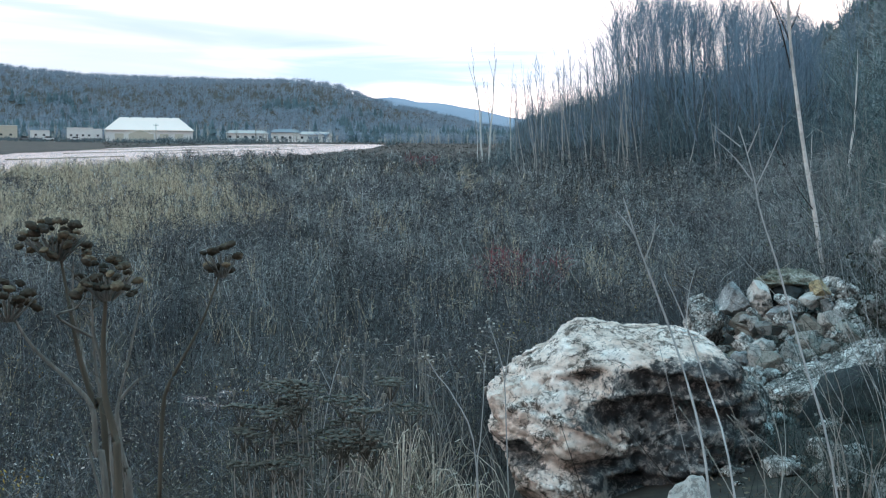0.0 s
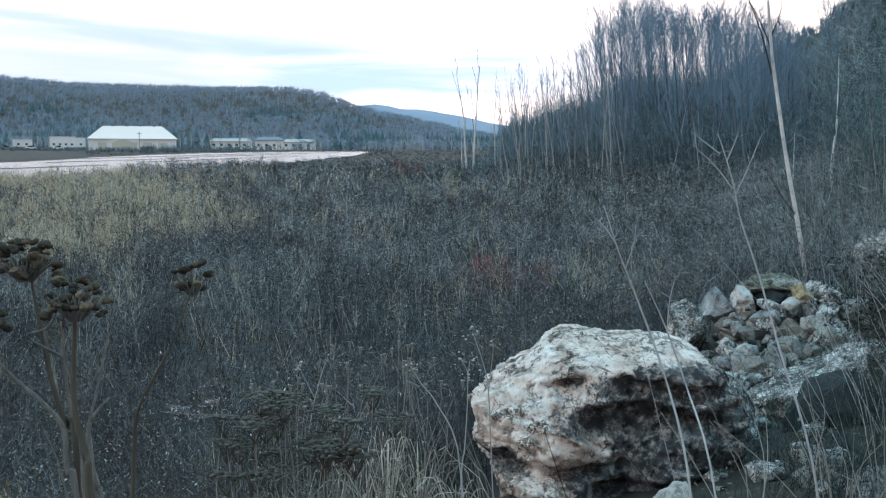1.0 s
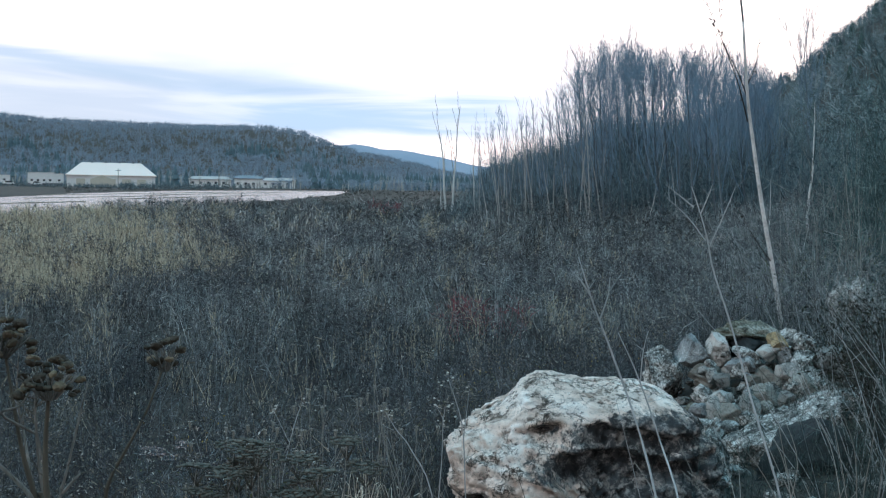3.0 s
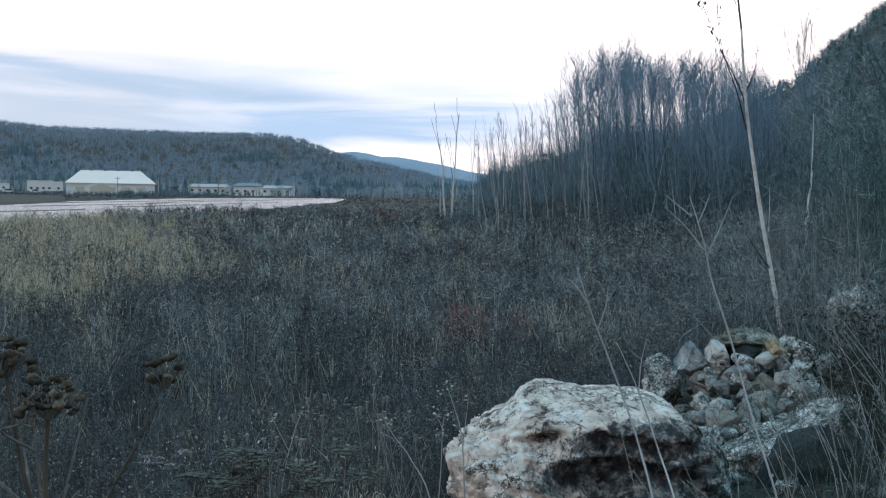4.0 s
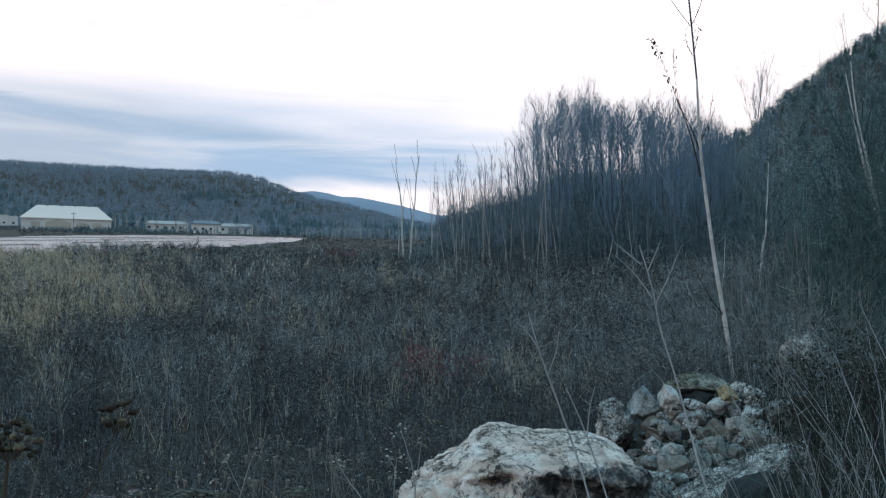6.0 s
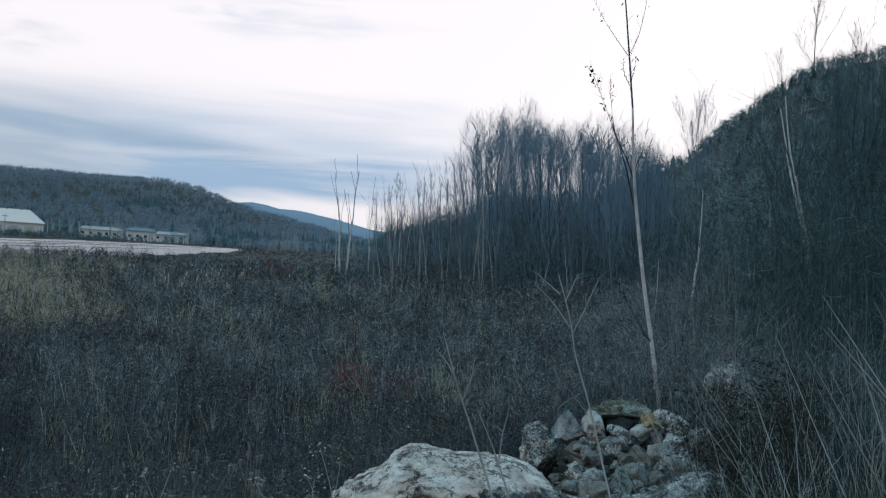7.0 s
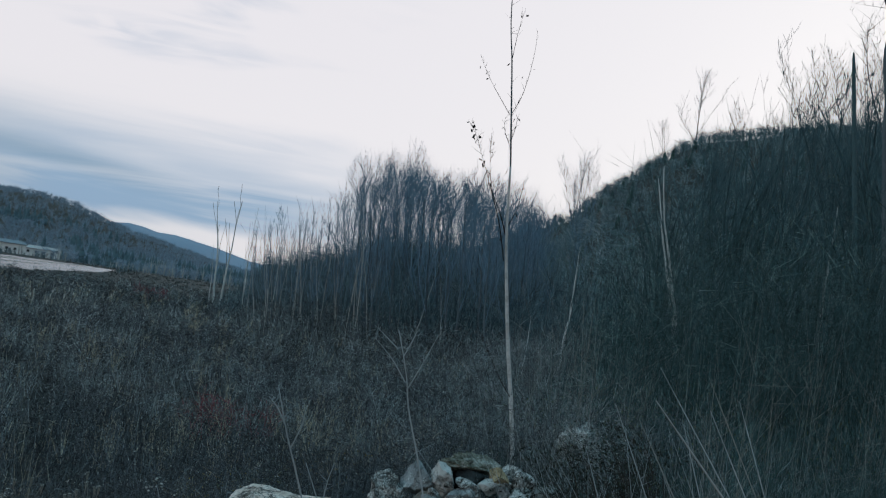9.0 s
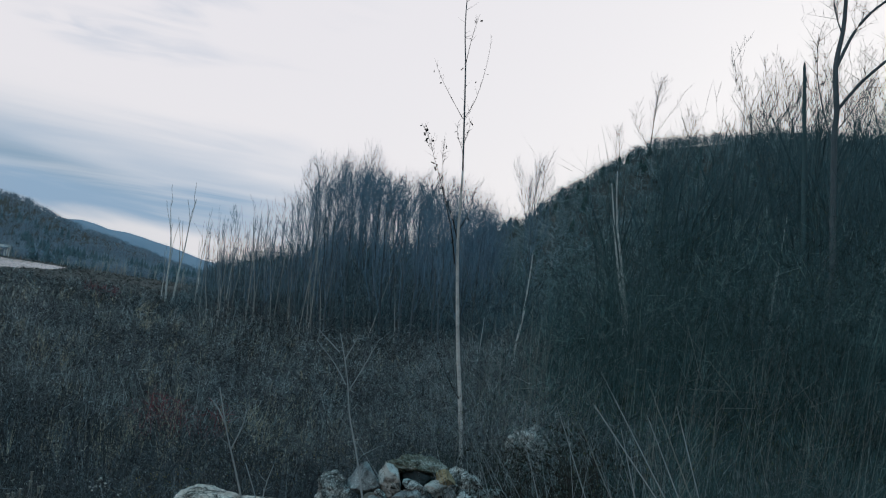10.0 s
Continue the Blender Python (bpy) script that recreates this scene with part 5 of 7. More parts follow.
def make_birch():
    ob = empty("birch", 5.10, 15.45, 1.9, "slender leaning white birch with dark upper branches", "tree")
    o = np.array([5.10, 15.45, 1.9])
    line = np.array([(5.10, 15.45, 1.7), (5.02, 15.48, 2.15), (4.86, 15.52, 3.05), (4.71, 15.55, 3.8), (4.57, 15.56, 4.6), (4.46, 15.56, 5.3), (4.36, 15.52, 6.25), (4.25, 15.50, 7.0)]) - o
    stem_part(ob, "trunk", line[:7], (0.034, 0.031, 0.029, 0.026, 0.0235, 0.019, 0.014), M_BIRCH, "", 10)
    upper = np.array([(4.362, 15.521, 6.23), (4.25, 15.50, 7.0), (4.15, 15.50, 7.7), (4.05, 15.51, 8.3), (3.98, 15.5, 9.2), (3.94, 15.5, 9.9)]) - o
    stem_part(ob, "leader", upper, (0.0138, 0.0118, 0.0098, 0.0075, 0.005, 0.003), M_FORK, "thin dark top shoot")
    limbs = [((4.47, 15.55, 4.95), (4.30, 15.45, 5.45), (4.06, 15.4, 5.98), (3.90, 15.35, 6.30), (3.76, 15.3, 6.56), (3.63, 15.3, 6.74)),
             ((4.45, 15.56, 5.3), (4.33, 15.6, 5.6), (4.16, 15.6, 5.92), (4.08, 15.6, 6.3), (4.05, 15.6, 6.6)),
             ((4.44, 15.56, 5.4), (4.54, 15.5, 5.7), (4.58, 15.5, 6.1)),
             ((4.24, 15.50, 6.95), (4.0, 15.5, 7.24), (3.83, 15.5, 7.47), (3.70, 15.5, 7.70)),
             ((4.25, 15.50, 6.95), (4.36, 15.5, 7.21), (4.43, 15.5, 7.57), (4.46, 15.5, 7.96), (4.45, 15.5, 8.18)),
             ((4.15, 15.50, 7.66), (4.17, 15.5, 7.99), (4.20, 15.5, 8.24), (4.24, 15.5, 8.45)),
             ((4.29, 15.50, 6.60), (4.34, 15.5, 6.74), (4.35, 15.5, 6.95)),
             ((4.29, 15.50, 6.55), (4.20, 15.5, 6.72), (4.18, 15.5, 6.90)),
             ((4.85, 15.52, 3.1), (4.62, 15.4, 3.35), (4.34, 15.3, 3.75), (4.1, 15.2, 4.1))]
    for k, pts in enumerate(limbs):
        P = np.array(pts) - o
        stem_part(ob, "branch", P, (0.0095, 0.007, 0.0045, 0.0025, 0.0022, 0.002) if k < 3 or k == 8 else (0.005, 0.0042, 0.003, 0.002, 0.0016), M_DARKTWIG, "", 5)
    fine = [twiglets(np.array(p) - o, 30 if k < 2 else 9, 0.22 if k < 2 else 0.13, 0.0030, 1.7, 40 + k) for k, p in enumerate(limbs)]
    fine.append(twiglets(upper, 20, 0.22, 0.0034, 0.8, 71))
    fine.append(twiglets(line[5:], 12, 0.22, 0.0034, 2.0, 72))
    V, F = join(*fine)
    part("twig_spray", mesh_np("twig_spray", V, F, M_DARKTWIG), M_DARKTWIG, ob, kind="stuff")
    # a few dead leaves that still hang on
    g = np.random.default_rng(4)
    lv = []
    for k, pts in enumerate(limbs):
        P = np.array(pts) - o
        for _ in range((26, 8, 4, 3, 3, 5, 6, 6, 3)[k]):
            u = g.random() ** 0.6 * (len(P) - 1)
            i = min(int(u), len(P) - 2)
            c = P[i] + (P[i + 1] - P[i]) * (u - i) + g.normal(0, 0.035, 3)
            a, b = g.normal(0, 0.016, 3), g.normal(0, 0.016, 3) + [0, 0, -0.02]
            lv.append((np.array([c, c + a, c + a + b, c + b]), np.array([[0, 1, 2], [0, 2, 3]])))
    V, F = join(*lv)
    part("leaf_scatter", mesh_np("leaf_scatter", V, F, M_DARKTWIG), M_DARKTWIG, ob, "few curled dry brown leaves", "stuff")


make_birch()


def make_sapling(name, label, lines, base, r0, material, group="saplings", twigs=10, seed=3):
    o = np.array(base, float)
    ob = empty(name, *base, label, "sapling", group)
    for k, pts in enumerate(lines):
        P = np.array(pts, float) - o
        r = r0 if k == 0 else r0 * 0.58
        stem_part(ob, "stem" if k == 0 else "branch", P, (r, r * 0.85, r * 0.65, r * 0.36), material, "", 7)
    V, F = join(*[twiglets(np.array(p, float) - o, twigs, 0.07, 0.0011, 0.7, seed + k) for k, p in enumerate(lines)])
    part("twig_spray", mesh_np("twig_spray", V, F, material), material, ob, kind="stuff")
    return ob


make_sapling("sapling", "thin bare grey sapling with a forked top", [
    ((1.36, 3.72, 2.3), (1.28, 3.80, 2.95), (1.20, 3.92, 3.3), (1.13, 3.99, 3.58), (1.07, 4.01, 3.76), (1.045, 4.01, 3.87), (1.02, 4.02, 3.96), (0.99, 4.03, 4.05)),
    ((1.04, 4.01, 3.865), (0.98, 4.03, 3.945), (0.91, 4.05, 4.01)),
    ((1.00, 4.03, 3.98), (0.95, 4.04, 4.02), (0.905, 4.05, 4.055)),
    ((1.052, 4.01, 3.845), (1.09, 4.0, 3.94), (1.13, 3.99, 4.05)),
    ((1.02, 4.02, 3.955), (1.04, 4.01, 4.01), (1.057, 4.01, 4.06))], (1.36, 3.72, 2.25), 0.0042, M_SAPLING, twigs=5)
make_sapling("sapling", "thin pale leaning dead stem with two side shoots", [
    ((0.84, 3.42, 2.5), (0.803, 3.51, 3.01), (0.76, 3.66, 3.27), (0.67, 3.69, 3.52), (0.61, 3.70, 3.67), (0.56, 3.71, 3.82)),
    ((0.605, 3.70, 3.69), (0.57, 3.71, 3.745), (0.535, 3.71, 3.78)),
    ((0.63, 3.70, 3.62), (0.655, 3.70, 3.70), (0.66, 3.70, 3.76))], (0.84, 3.42, 2.4), 0.0046, M_SAPLING, twigs=5, seed=13)
make_sapling("sapling", "thin pale dead stem with a split top", [
    ((0.90, 3.25, 2.5), (0.847, 3.40, 3.05), (0.81, 3.61, 3.27), (0.74, 3.62, 3.46), (0.68, 3.64, 3.59)),
    ((0.75, 3.62, 3.44), (0.755, 3.62, 3.53), (0.77, 3.62, 3.60))], (0.90, 3.25, 2.4), 0.0038, M_SAPLING, twigs=5, seed=23)


def ground_z(x, y):
    return float(land(x, y))


def make_tansy():
    """Dead flower stalks with clusters of brown button heads, close to the eye."""
    ob = empty("dead_wildflower", -0.24, 0.80, ground_z(-0.24, 0.80), "dry brown wildflower with clustered button seed heads", "plant")
    o = np.array([-0.24, 0.80, ground_z(-0.24, 0.80)])
    # each stem from its foot to its tip
    stems = (((-0.20, 0.79, 2.5), (-0.214, 0.787, 3.5), (-0.226, 0.785, 3.762), (-0.232, 0.785, 3.786), (-0.234, 0.785, 3.816), (-0.248, 0.785, 3.834), (-0.271, 0.780, 3.858), (-0.286, 0.772, 3.888)),
             ((-0.19, 0.78, 2.5), (-0.205, 0.772, 3.5), (-0.213, 0.77, 3.767), (-0.215, 0.77, 3.801), (-0.221, 0.77, 3.827), (-0.222, 0.77, 3.859), (-0.220, 0.768, 3.884), (-0.217, 0.764, 3.908)),
             ((-0.22, 0.80, 3.4), (-0.230, 0.80, 3.785), (-0.237, 0.80, 3.814), (-0.246, 0.80, 3.845), (-0.252, 0.80, 3.877), (-0.260, 0.80, 3.925)),
             ((-0.21, 0.81, 2.6), (-0.222, 0.81, 3.60), (-0.231, 0.81, 3.791), (-0.235, 0.81, 3.815), (-0.239, 0.81, 3.843), (-0.241, 0.81, 3.878), (-0.236, 0.80, 3.905)),
             ((-0.20, 0.82, 2.6), (-0.216, 0.82, 3.60), (-0.225, 0.82, 3.78), (-0.227, 0.82, 3.808), (-0.221, 0.82, 3.835), (-0.214, 0.82, 3.866), (-0.207, 0.82, 3.896)),
             ((-0.19, 0.80, 2.6), (-0.206, 0.80, 3.60), (-0.214, 0.80, 3.756), (-0.216, 0.80, 3.771), (-0.221, 0.80, 3.793), (-0.221, 0.80, 3.816), (-0.207, 0.80, 3.834)),
             ((-0.22, 0.865, 2.5), (-0.213, 0.865, 3.6), (-0.209, 0.865, 3.736), (-0.206, 0.865, 3.797), (-0.202, 0.865, 3.815), (-0.190, 0.865, 3.838), (-0.176, 0.865, 3.865), (-0.161, 0.865, 3.906)),
             ((-0.243, 0.81, 3.82), (-0.255, 0.83, 3.853), (-0.260, 0.83, 3.881), (-0.256, 0.82, 3.915)),
             ((-0.236, 0.797, 3.862), (-0.255, 0.78, 3.879), (-0.240, 0.775, 3.886), (-0.230, 0.77, 3.902)),
             ((-0.222, 0.79, 3.72), (-0.238, 0.79, 3.785), (-0.240, 0.79, 3.793), (-0.250, 0.79, 3.817)),
             ((-0.222, 0.77, 3.845), (-0.228, 0.768, 3.875), (-0.226, 0.764, 3.905)))
    thick = (0.0019, 0.0022, 0.0018, 0.0013, 0.0011, 0.0019, 0.0014, 0.0008, 0.0008, 0.0008, 0.0008)
    for k, s in enumerate(stems):
        m = M_STEMDARK if k in (1, 2, 6) else M_WEEDSTEM
        r = thick[k]
        stem_part(ob, "stem", np.array(s) - o, (r * 1.35, r * 1.3, r * 1.1, r * 0.8, r * 0.4), m, "", 8)
    V, F = join(*[twiglets(np.array(s)[1:] - o, 9, 0.022, 0.0005, 0.8, 500 + k) for k, s in enumerate(stems)])
    part("twig_spray", mesh_np("twig_spray", V, F, M_STEMDARK), M_STEMDARK, ob, kind="stuff")
    heads = [((-0.262, 0.80, 3.930), 0.024, 40), ((-0.216, 0.76, 3.909), 0.021, 34), ((-0.162, 0.865, 3.912), 0.014, 13), ((-0.284, 0.77, 3.893), 0.020, 26)]
    g = random.Random(3)
    for c, w, n in heads:
        bm = bmesh.new()
        for k in range(n):
            a, rr = k * 2.4, w * math.sqrt((k + 0.5) / n)
            p = Vector((c[0] + rr * math.cos(a), c[1] + rr * math.sin(a), c[2] + 0.25 * w * (1 - (rr / w) ** 2) + g.uniform(-0.014, 0.008))) - Vector(o)
            size = g.uniform(0.0022, 0.0042)
            made = bmesh.ops.create_icosphere(bm, subdivisions=3, radius=size, matrix=Matrix.Translation(p) @ pose(0, 0, 0, g.uniform(-30, 30), g.uniform(-30, 30), 0) @ Matrix.Diagonal((1.05, 1.05, 0.62, 1)))
            for v in made["verts"]:
                v.co += (v.co - p).normalized() * size * 0.45 * noise.noise(v.co * 900)
        for f in bm.faces:
            f.smooth = True
        hd = part("seed_head", bm, M_HEAD, ob, "clustered brown button seed head", "stuff")
        k = np.arange(n)
        rr = w * np.sqrt((k + 0.5) / n)
        tips = np.stack([c[0] + rr * np.cos(k * 2.4), c[1] + rr * np.sin(k * 2.4), c[2] + 0 * rr], 1) - o
        foot = np.array([c[0], c[1], c[2] - 0.016]) - o + 0.2 * (tips - (np.array(c) - o))
        V, F = tubes(foot, tips, 0.0007, 0.0006, 4)
        part("stalk_spray", mesh_np("stalk_spray", V, F, M_WEEDSTEM), M_WEEDSTEM, hd, kind="stuff")


make_tansy()


def make_weed(x, y, top, spread, n, label, seed, material=M_STEM, head=M_HEAD, r=0.004, heads=True, name="dead_weed", size=0.05):
    """A dead weed: upright stalks from one foot with flat brown umbels or bare tips."""
    g = random.Random(seed)
    z = ground_z(x, y)
    ob = empty(name, x, y, z, label, "weed", "dead weeds")
    for k in range(n):
        a, l = g.uniform(0, 6.28), g.uniform(0.2, 1) * spread
        e = Vector((math.cos(a) * l, math.sin(a) * l, (top - z) * g.uniform(0.82, 1.0)))
        m1 = Vector((e.x * 0.25 + g.gauss(0, 0.02), e.y * 0.25, e.z * 0.45))
        m2 = Vector((e.x * 0.6 + g.gauss(0, 0.02), e.y * 0.6 + g.gauss(0, 0.02), e.z * 0.78))
        st = stem_part(ob, "stem", [(0.02 * math.cos(a), 0.02 * math.sin(a), -0.05), m1, m2, e], (r, r * 0.85, r * 0.6, r * 0.4), material, "", 5)
        if heads:
            bm = bmesh.new()
            tilt = pose(0, 0, 0, g.uniform(-14, 14), g.uniform(-14, 14), 0)
            wide = size * g.uniform(0.75, 1.35)
            for j in range(60):
                b, q = j * 2.4, wide * math.sqrt((j + 0.5) / 60) * g.uniform(0.8, 1.15)
                at = tilt @ Vector((q * math.cos(b), q * math.sin(b), 0.12 * wide * (1 - (q / wide) ** 2) + g.uniform(-0.10, 0.10) * wide))
                bmesh.ops.create_icosphere(bm, subdivisions=1, radius=size * g.uniform(0.06, 0.15), matrix=Matrix.Translation(e + at) @ Matrix.Diagonal((1.3, 1.3, 0.55, 1)))
            for j in range(9):
                b = j * 0.698
                at = tilt @ Vector((0.7 * wide * math.cos(b), 0.7 * wide * math.sin(b), 0))
                bmesh.ops.create_cone(bm, segments=4, radius1=0.0012, radius2=0.0008, depth=(at + Vector((0, 0, 0.06))).length, matrix=Matrix.Translation(e + 0.5 * at - Vector((0, 0, 0.03))) @ (at + Vector((0, 0, 0.06))).to_track_quat("Z", "Y").to_matrix().to_4x4())
            part("seed_head", bm, head, st, "pale dry seed head" if head == M_LEAF else "dark brown dry seed head", "stuff")
    return ob


def bits(x, y, z, size, seed=1):
    """Small bent leaves."""
    g = np.random.default_rng(seed)
    N = len(x)
    c = np.stack([x, y, z], 1)
    a, b = unit(g.normal(0, 1, (N, 3))), unit(g.normal(0, 1, (N, 3)))
    s = (size * g.uniform(0.5, 1.3, N))[:, None]
    V = np.stack([c, c + a * s + b * s * 0.4, c + a * s * 2, c + a * s - b * s * 0.4], 1).reshape(-1, 3)
    F = (4 * np.arange(N)[:, None, None] + np.array([[0, 1, 2], [0, 2, 3]])[None]).reshape(-1, 3)
    return V, F


def make_leafy_shrub(x, y, top, reach, seed):
    """A dark arching shrub whose withered leaves hang in flat layers."""
    g = np.random.default_rng(seed)
    z = ground_z(x, y)
    ob = empty("leafy_shrub", x, y, z, "dark arching shrub with withered leaves in layers", "shrub", "dark shrubs by the rocks")
    leaves, twigs = [], []
    for k in range(10):
        a = 2.6 + g.normal(0, 0.7)
        l, h = reach * g.uniform(0.4, 1.1), (top - z) * g.uniform(0.6, 1.0)
        way = np.array([math.cos(a), math.sin(a) * 0.7, 0])
        P = np.array([0.03 * way + [0, 0, -0.05], way * l * 0.22 + [0, 0, h * 0.5], way * l * 0.55 + [0, 0, h * 0.84], way * l + [0, 0, h]])
        stem_part(ob, "stem", P, (0.0042, 0.0036, 0.0026, 0.0014), M_DARKTWIG, "", 5)
        twigs.append(twiglets(P, 9, 0.20, 0.0015, 0.4, seed * 20 + k))
        for u in g.uniform(1.3, 3.0, 2):
            i = min(int(u), 2)
            c = P[i] + (P[i + 1] - P[i]) * (u - i)
            q = c + g.normal(0, 1, (26, 3)) * [0.10, 0.07, 0.016]
            leaves.append(bits(q[:, 0], q[:, 1], q[:, 2], 0.019, int(seed * 100 + k * 7 + i)))
    V, F = join(*twigs)
    part("twig_spray", mesh_np("twig_spray", V, F, M_DARKTWIG), M_DARKTWIG, ob, kind="stuff")
    V, F = join(*leaves)
    part("leaf_scatter", mesh_np("leaf_scatter", V, F, M_WITHERED), M_WITHERED, ob, "withered dark olive leaves", "stuff")


def near_weeds():
    umbels = [(-0.46, 3.32, 3.28, 0.13, 5), (-0.36, 3.36, 3.30, 0.15, 6), (-0.27, 3.30, 3.30, 0.14, 6), (-0.18, 3.38, 3.285, 0.12, 5), (-0.54, 3.31, 3.24, 0.10, 4), (-0.32, 3.2, 3.18, 0.14, 4)]
    for k, (x, y, top, sp, n) in enumerate(umbels):
        make_weed(x, y, top, sp, n, "dead weed with flat dark brown seed heads", 200 + k, M_STEM, M_UMBEL, size=0.055, r=0.0030)
    for k, (x, y, top, reach) in enumerate(((3.42, 8.25, 3.26, 0.62), (3.62, 8.2, 3.40, 0.62), (3.28, 7.8, 3.0, 0.5), (3.80, 9.3, 3.28, 0.6), (4.1, 8.9, 3.3, 0.7), (3.5, 7.2, 2.95, 0.5), (4.6, 9.4, 3.35, 0.7), (3.9, 8.45, 3.42, 0.65), (4.9, 10.2, 3.4, 0.7))):
        make_leafy_shrub(x, y, top, reach, 230 + k)
    for k, (x, y, top, sp) in enumerate(((-0.45, 6.6, 2.62, 0.3), (-0.75, 6.9, 2.66, 0.32), (0.0, 6.9, 2.72, 0.26), (-0.55, 7.6, 2.78, 0.34), (-0.15, 7.7, 2.84, 0.3), (-1.1, 7.3, 2.6, 0.34))):
        make_weed(x, y, top, sp, 7, "dry weed with pale stalks and small seed heads by the boulder", 245 + k, M_STEM, M_LEAF, size=0.012, r=0.0026)
    g = random.Random(8)
    # pale bare stalks leaning before and beside the rocks
    stalks = [(1.25, 4.2, 3.0, 0.55), (1.6, 4.4, 3.05, 0.5), (1.75, 4.9, 3.1, 0.5), (2.1, 5.2, 3.2, 0.5), (0.35, 6.1, 2.55, 0.3), (0.1, 6.2, 2.55, 0.25), (-0.1, 6.6, 2.45, 0.3),
              (2.5, 5.6, 3.1, 0.3), (2.9, 6.2, 3.2, 0.3), (3.4, 6.8, 3.3, 0.35), (3.9, 7.4, 3.4, 0.4), (4.4, 8.0, 3.4, 0.4), (4.8, 8.8, 3.5, 0.4), (5.2, 9.6, 3.5, 0.4), (5.6, 11, 3.6, 0.4), (3.0, 5.6, 3.2, 0.3)]
    for k, (x, y, top, sp) in enumerate(stalks):
        make_weed(x, y, top, sp, 3 if k > 6 else 5, "pale dry bare stalks leaning in different directions", 260 + k, M_STEM, r=0.0030, heads=False, name="dry_stalks")
    # long pale stalks that lean over the bank
    leaning = (((2.69, 4.8, 3.54), (2.44, 5.02, 3.88)),
               ((2.72, 4.56, 3.54), (2.59, 4.74, 3.88)),
               ((2.86, 5.49, 3.75), (2.72, 5.66, 4.02)),
               ((3.11, 5.48, 3.69), (3.0, 5.65, 4.0)),
               ((3.01, 5.08, 3.68), (2.97, 5.22, 3.92)),
               ((2.47, 5.66, 3.32), (2.42, 5.78, 3.53)),
               ((2.65, 5.26, 3.5), (2.54, 5.41, 3.75)),
               ((2.55, 4.65, 3.51), (2.49, 4.78, 3.8)),
               ((2.8, 5.84, 3.35), (2.64, 6.02, 3.78)),
               ((1.102, 5.493, 2.371), (0.756, 5.55, 2.784)),
               ((0.676, 5.56, 2.336), (0.555, 5.574, 2.691)),
               ((1.15, 5.279, 2.448), (0.983, 5.312, 3.072)),
               ((1.562, 5.589, 2.358), (1.327, 5.649, 2.87)),
               ((2.473, 4.349, 3.592), (2.208, 4.468, 3.906)))
    for k, pts in enumerate(leaning):
        a, b = (np.array(p) for p in pts)
        way = unit(b - a)
        foot = a
        for _ in range(4):
            foot = a - way * ((a[2] - ground_z(foot[0], foot[1])) / way[2])
        ob = empty("dry_stalk", *foot, "long dark dry twig leaning before the boulder" if k in (9, 10) else "long pale dry stalk leaning over the bank", "weed", "leaning stalks")
        stem_part(ob, "stem", [p - foot for p in (foot - 0.05 * way, foot + 0.5 * (a - foot), a, 0.5 * (a + b), b)], (0.0030, 0.0027, 0.0022, 0.0012), M_DARKTWIG if k in (9, 10) else M_SAPLING if k % 3 else M_STEM, "", 6)


near_weeds()


def make_seed_stalk(lines, seed):
    """A thin grey stalk with small pale seed buds at its tips."""
    x, y = lines[0][0][:2]
    o = np.array([x, y, ground_z(x, y)])
    ob = empty("seed_stalk", *o, "thin grey dead stalk with small pale seed buds", "weed", "seed stalks by the boulder")
    g = random.Random(seed)
    for k, pts in enumerate(lines):
        P = np.array(pts) - o
        if k == 0:
            P = np.concatenate([[[0.03, 0, -0.04]], P])
        r = 0.0042 if k == 0 else 0.0026
        st = stem_part(ob, "stem", P, (r, r * 0.9, r * 0.7, r * 0.5), M_SAPLING, "", 6)
        bm = bmesh.new()
        for _ in range(16):
            c = Vector(P[-1]) + Vector((g.gauss(0, 0.026), g.gauss(0, 0.02), g.gauss(0, 0.022)))
            bmesh.ops.create_icosphere(bm, subdivisions=1, radius=g.uniform(0.003, 0.0075), matrix=Matrix.Translation(c) @ Matrix.Diagonal((1.2, 1, 0.7, 1)))
        part("seed_bud", bm, M_LEAF, st, "pale dry seed buds", "stuff")


make_seed_stalk((((0.17, 5.90, 2.45), (0.054, 5.898, 2.708), (-0.019, 5.898, 2.803), (-0.076, 5.897, 2.895)),), 1)
make_seed_stalk((((0.19, 5.99, 2.30), (0.203, 5.994, 2.44), (0.215, 5.994, 2.644), (0.218, 5.994, 2.85)), ((0.218, 5.994, 2.84), (0.20, 5.995, 2.88), (0.182, 5.995, 2.902)), ((0.218, 5.994, 2.84), (0.224, 5.994, 2.88), (0.226, 5.994, 2.905))), 2)
make_seed_stalk((((0.35, 6.18, 2.4), (0.337, 6.189, 2.662), (0.317, 6.19, 2.814), (0.246, 6.193, 3.024)), ((0.335, 6.189, 2.70), (0.35, 6.188, 2.86), (0.36, 6.187, 2.965))), 3)
make_seed_stalk((((-0.75, 7.4, 2.0), (-0.72, 7.4, 2.3), (-0.66, 7.4, 2.55), (-0.62, 7.4, 2.66)), ((-0.70, 7.4, 2.4), (-0.76, 7.4, 2.52), (-0.80, 7.4, 2.6))), 4)


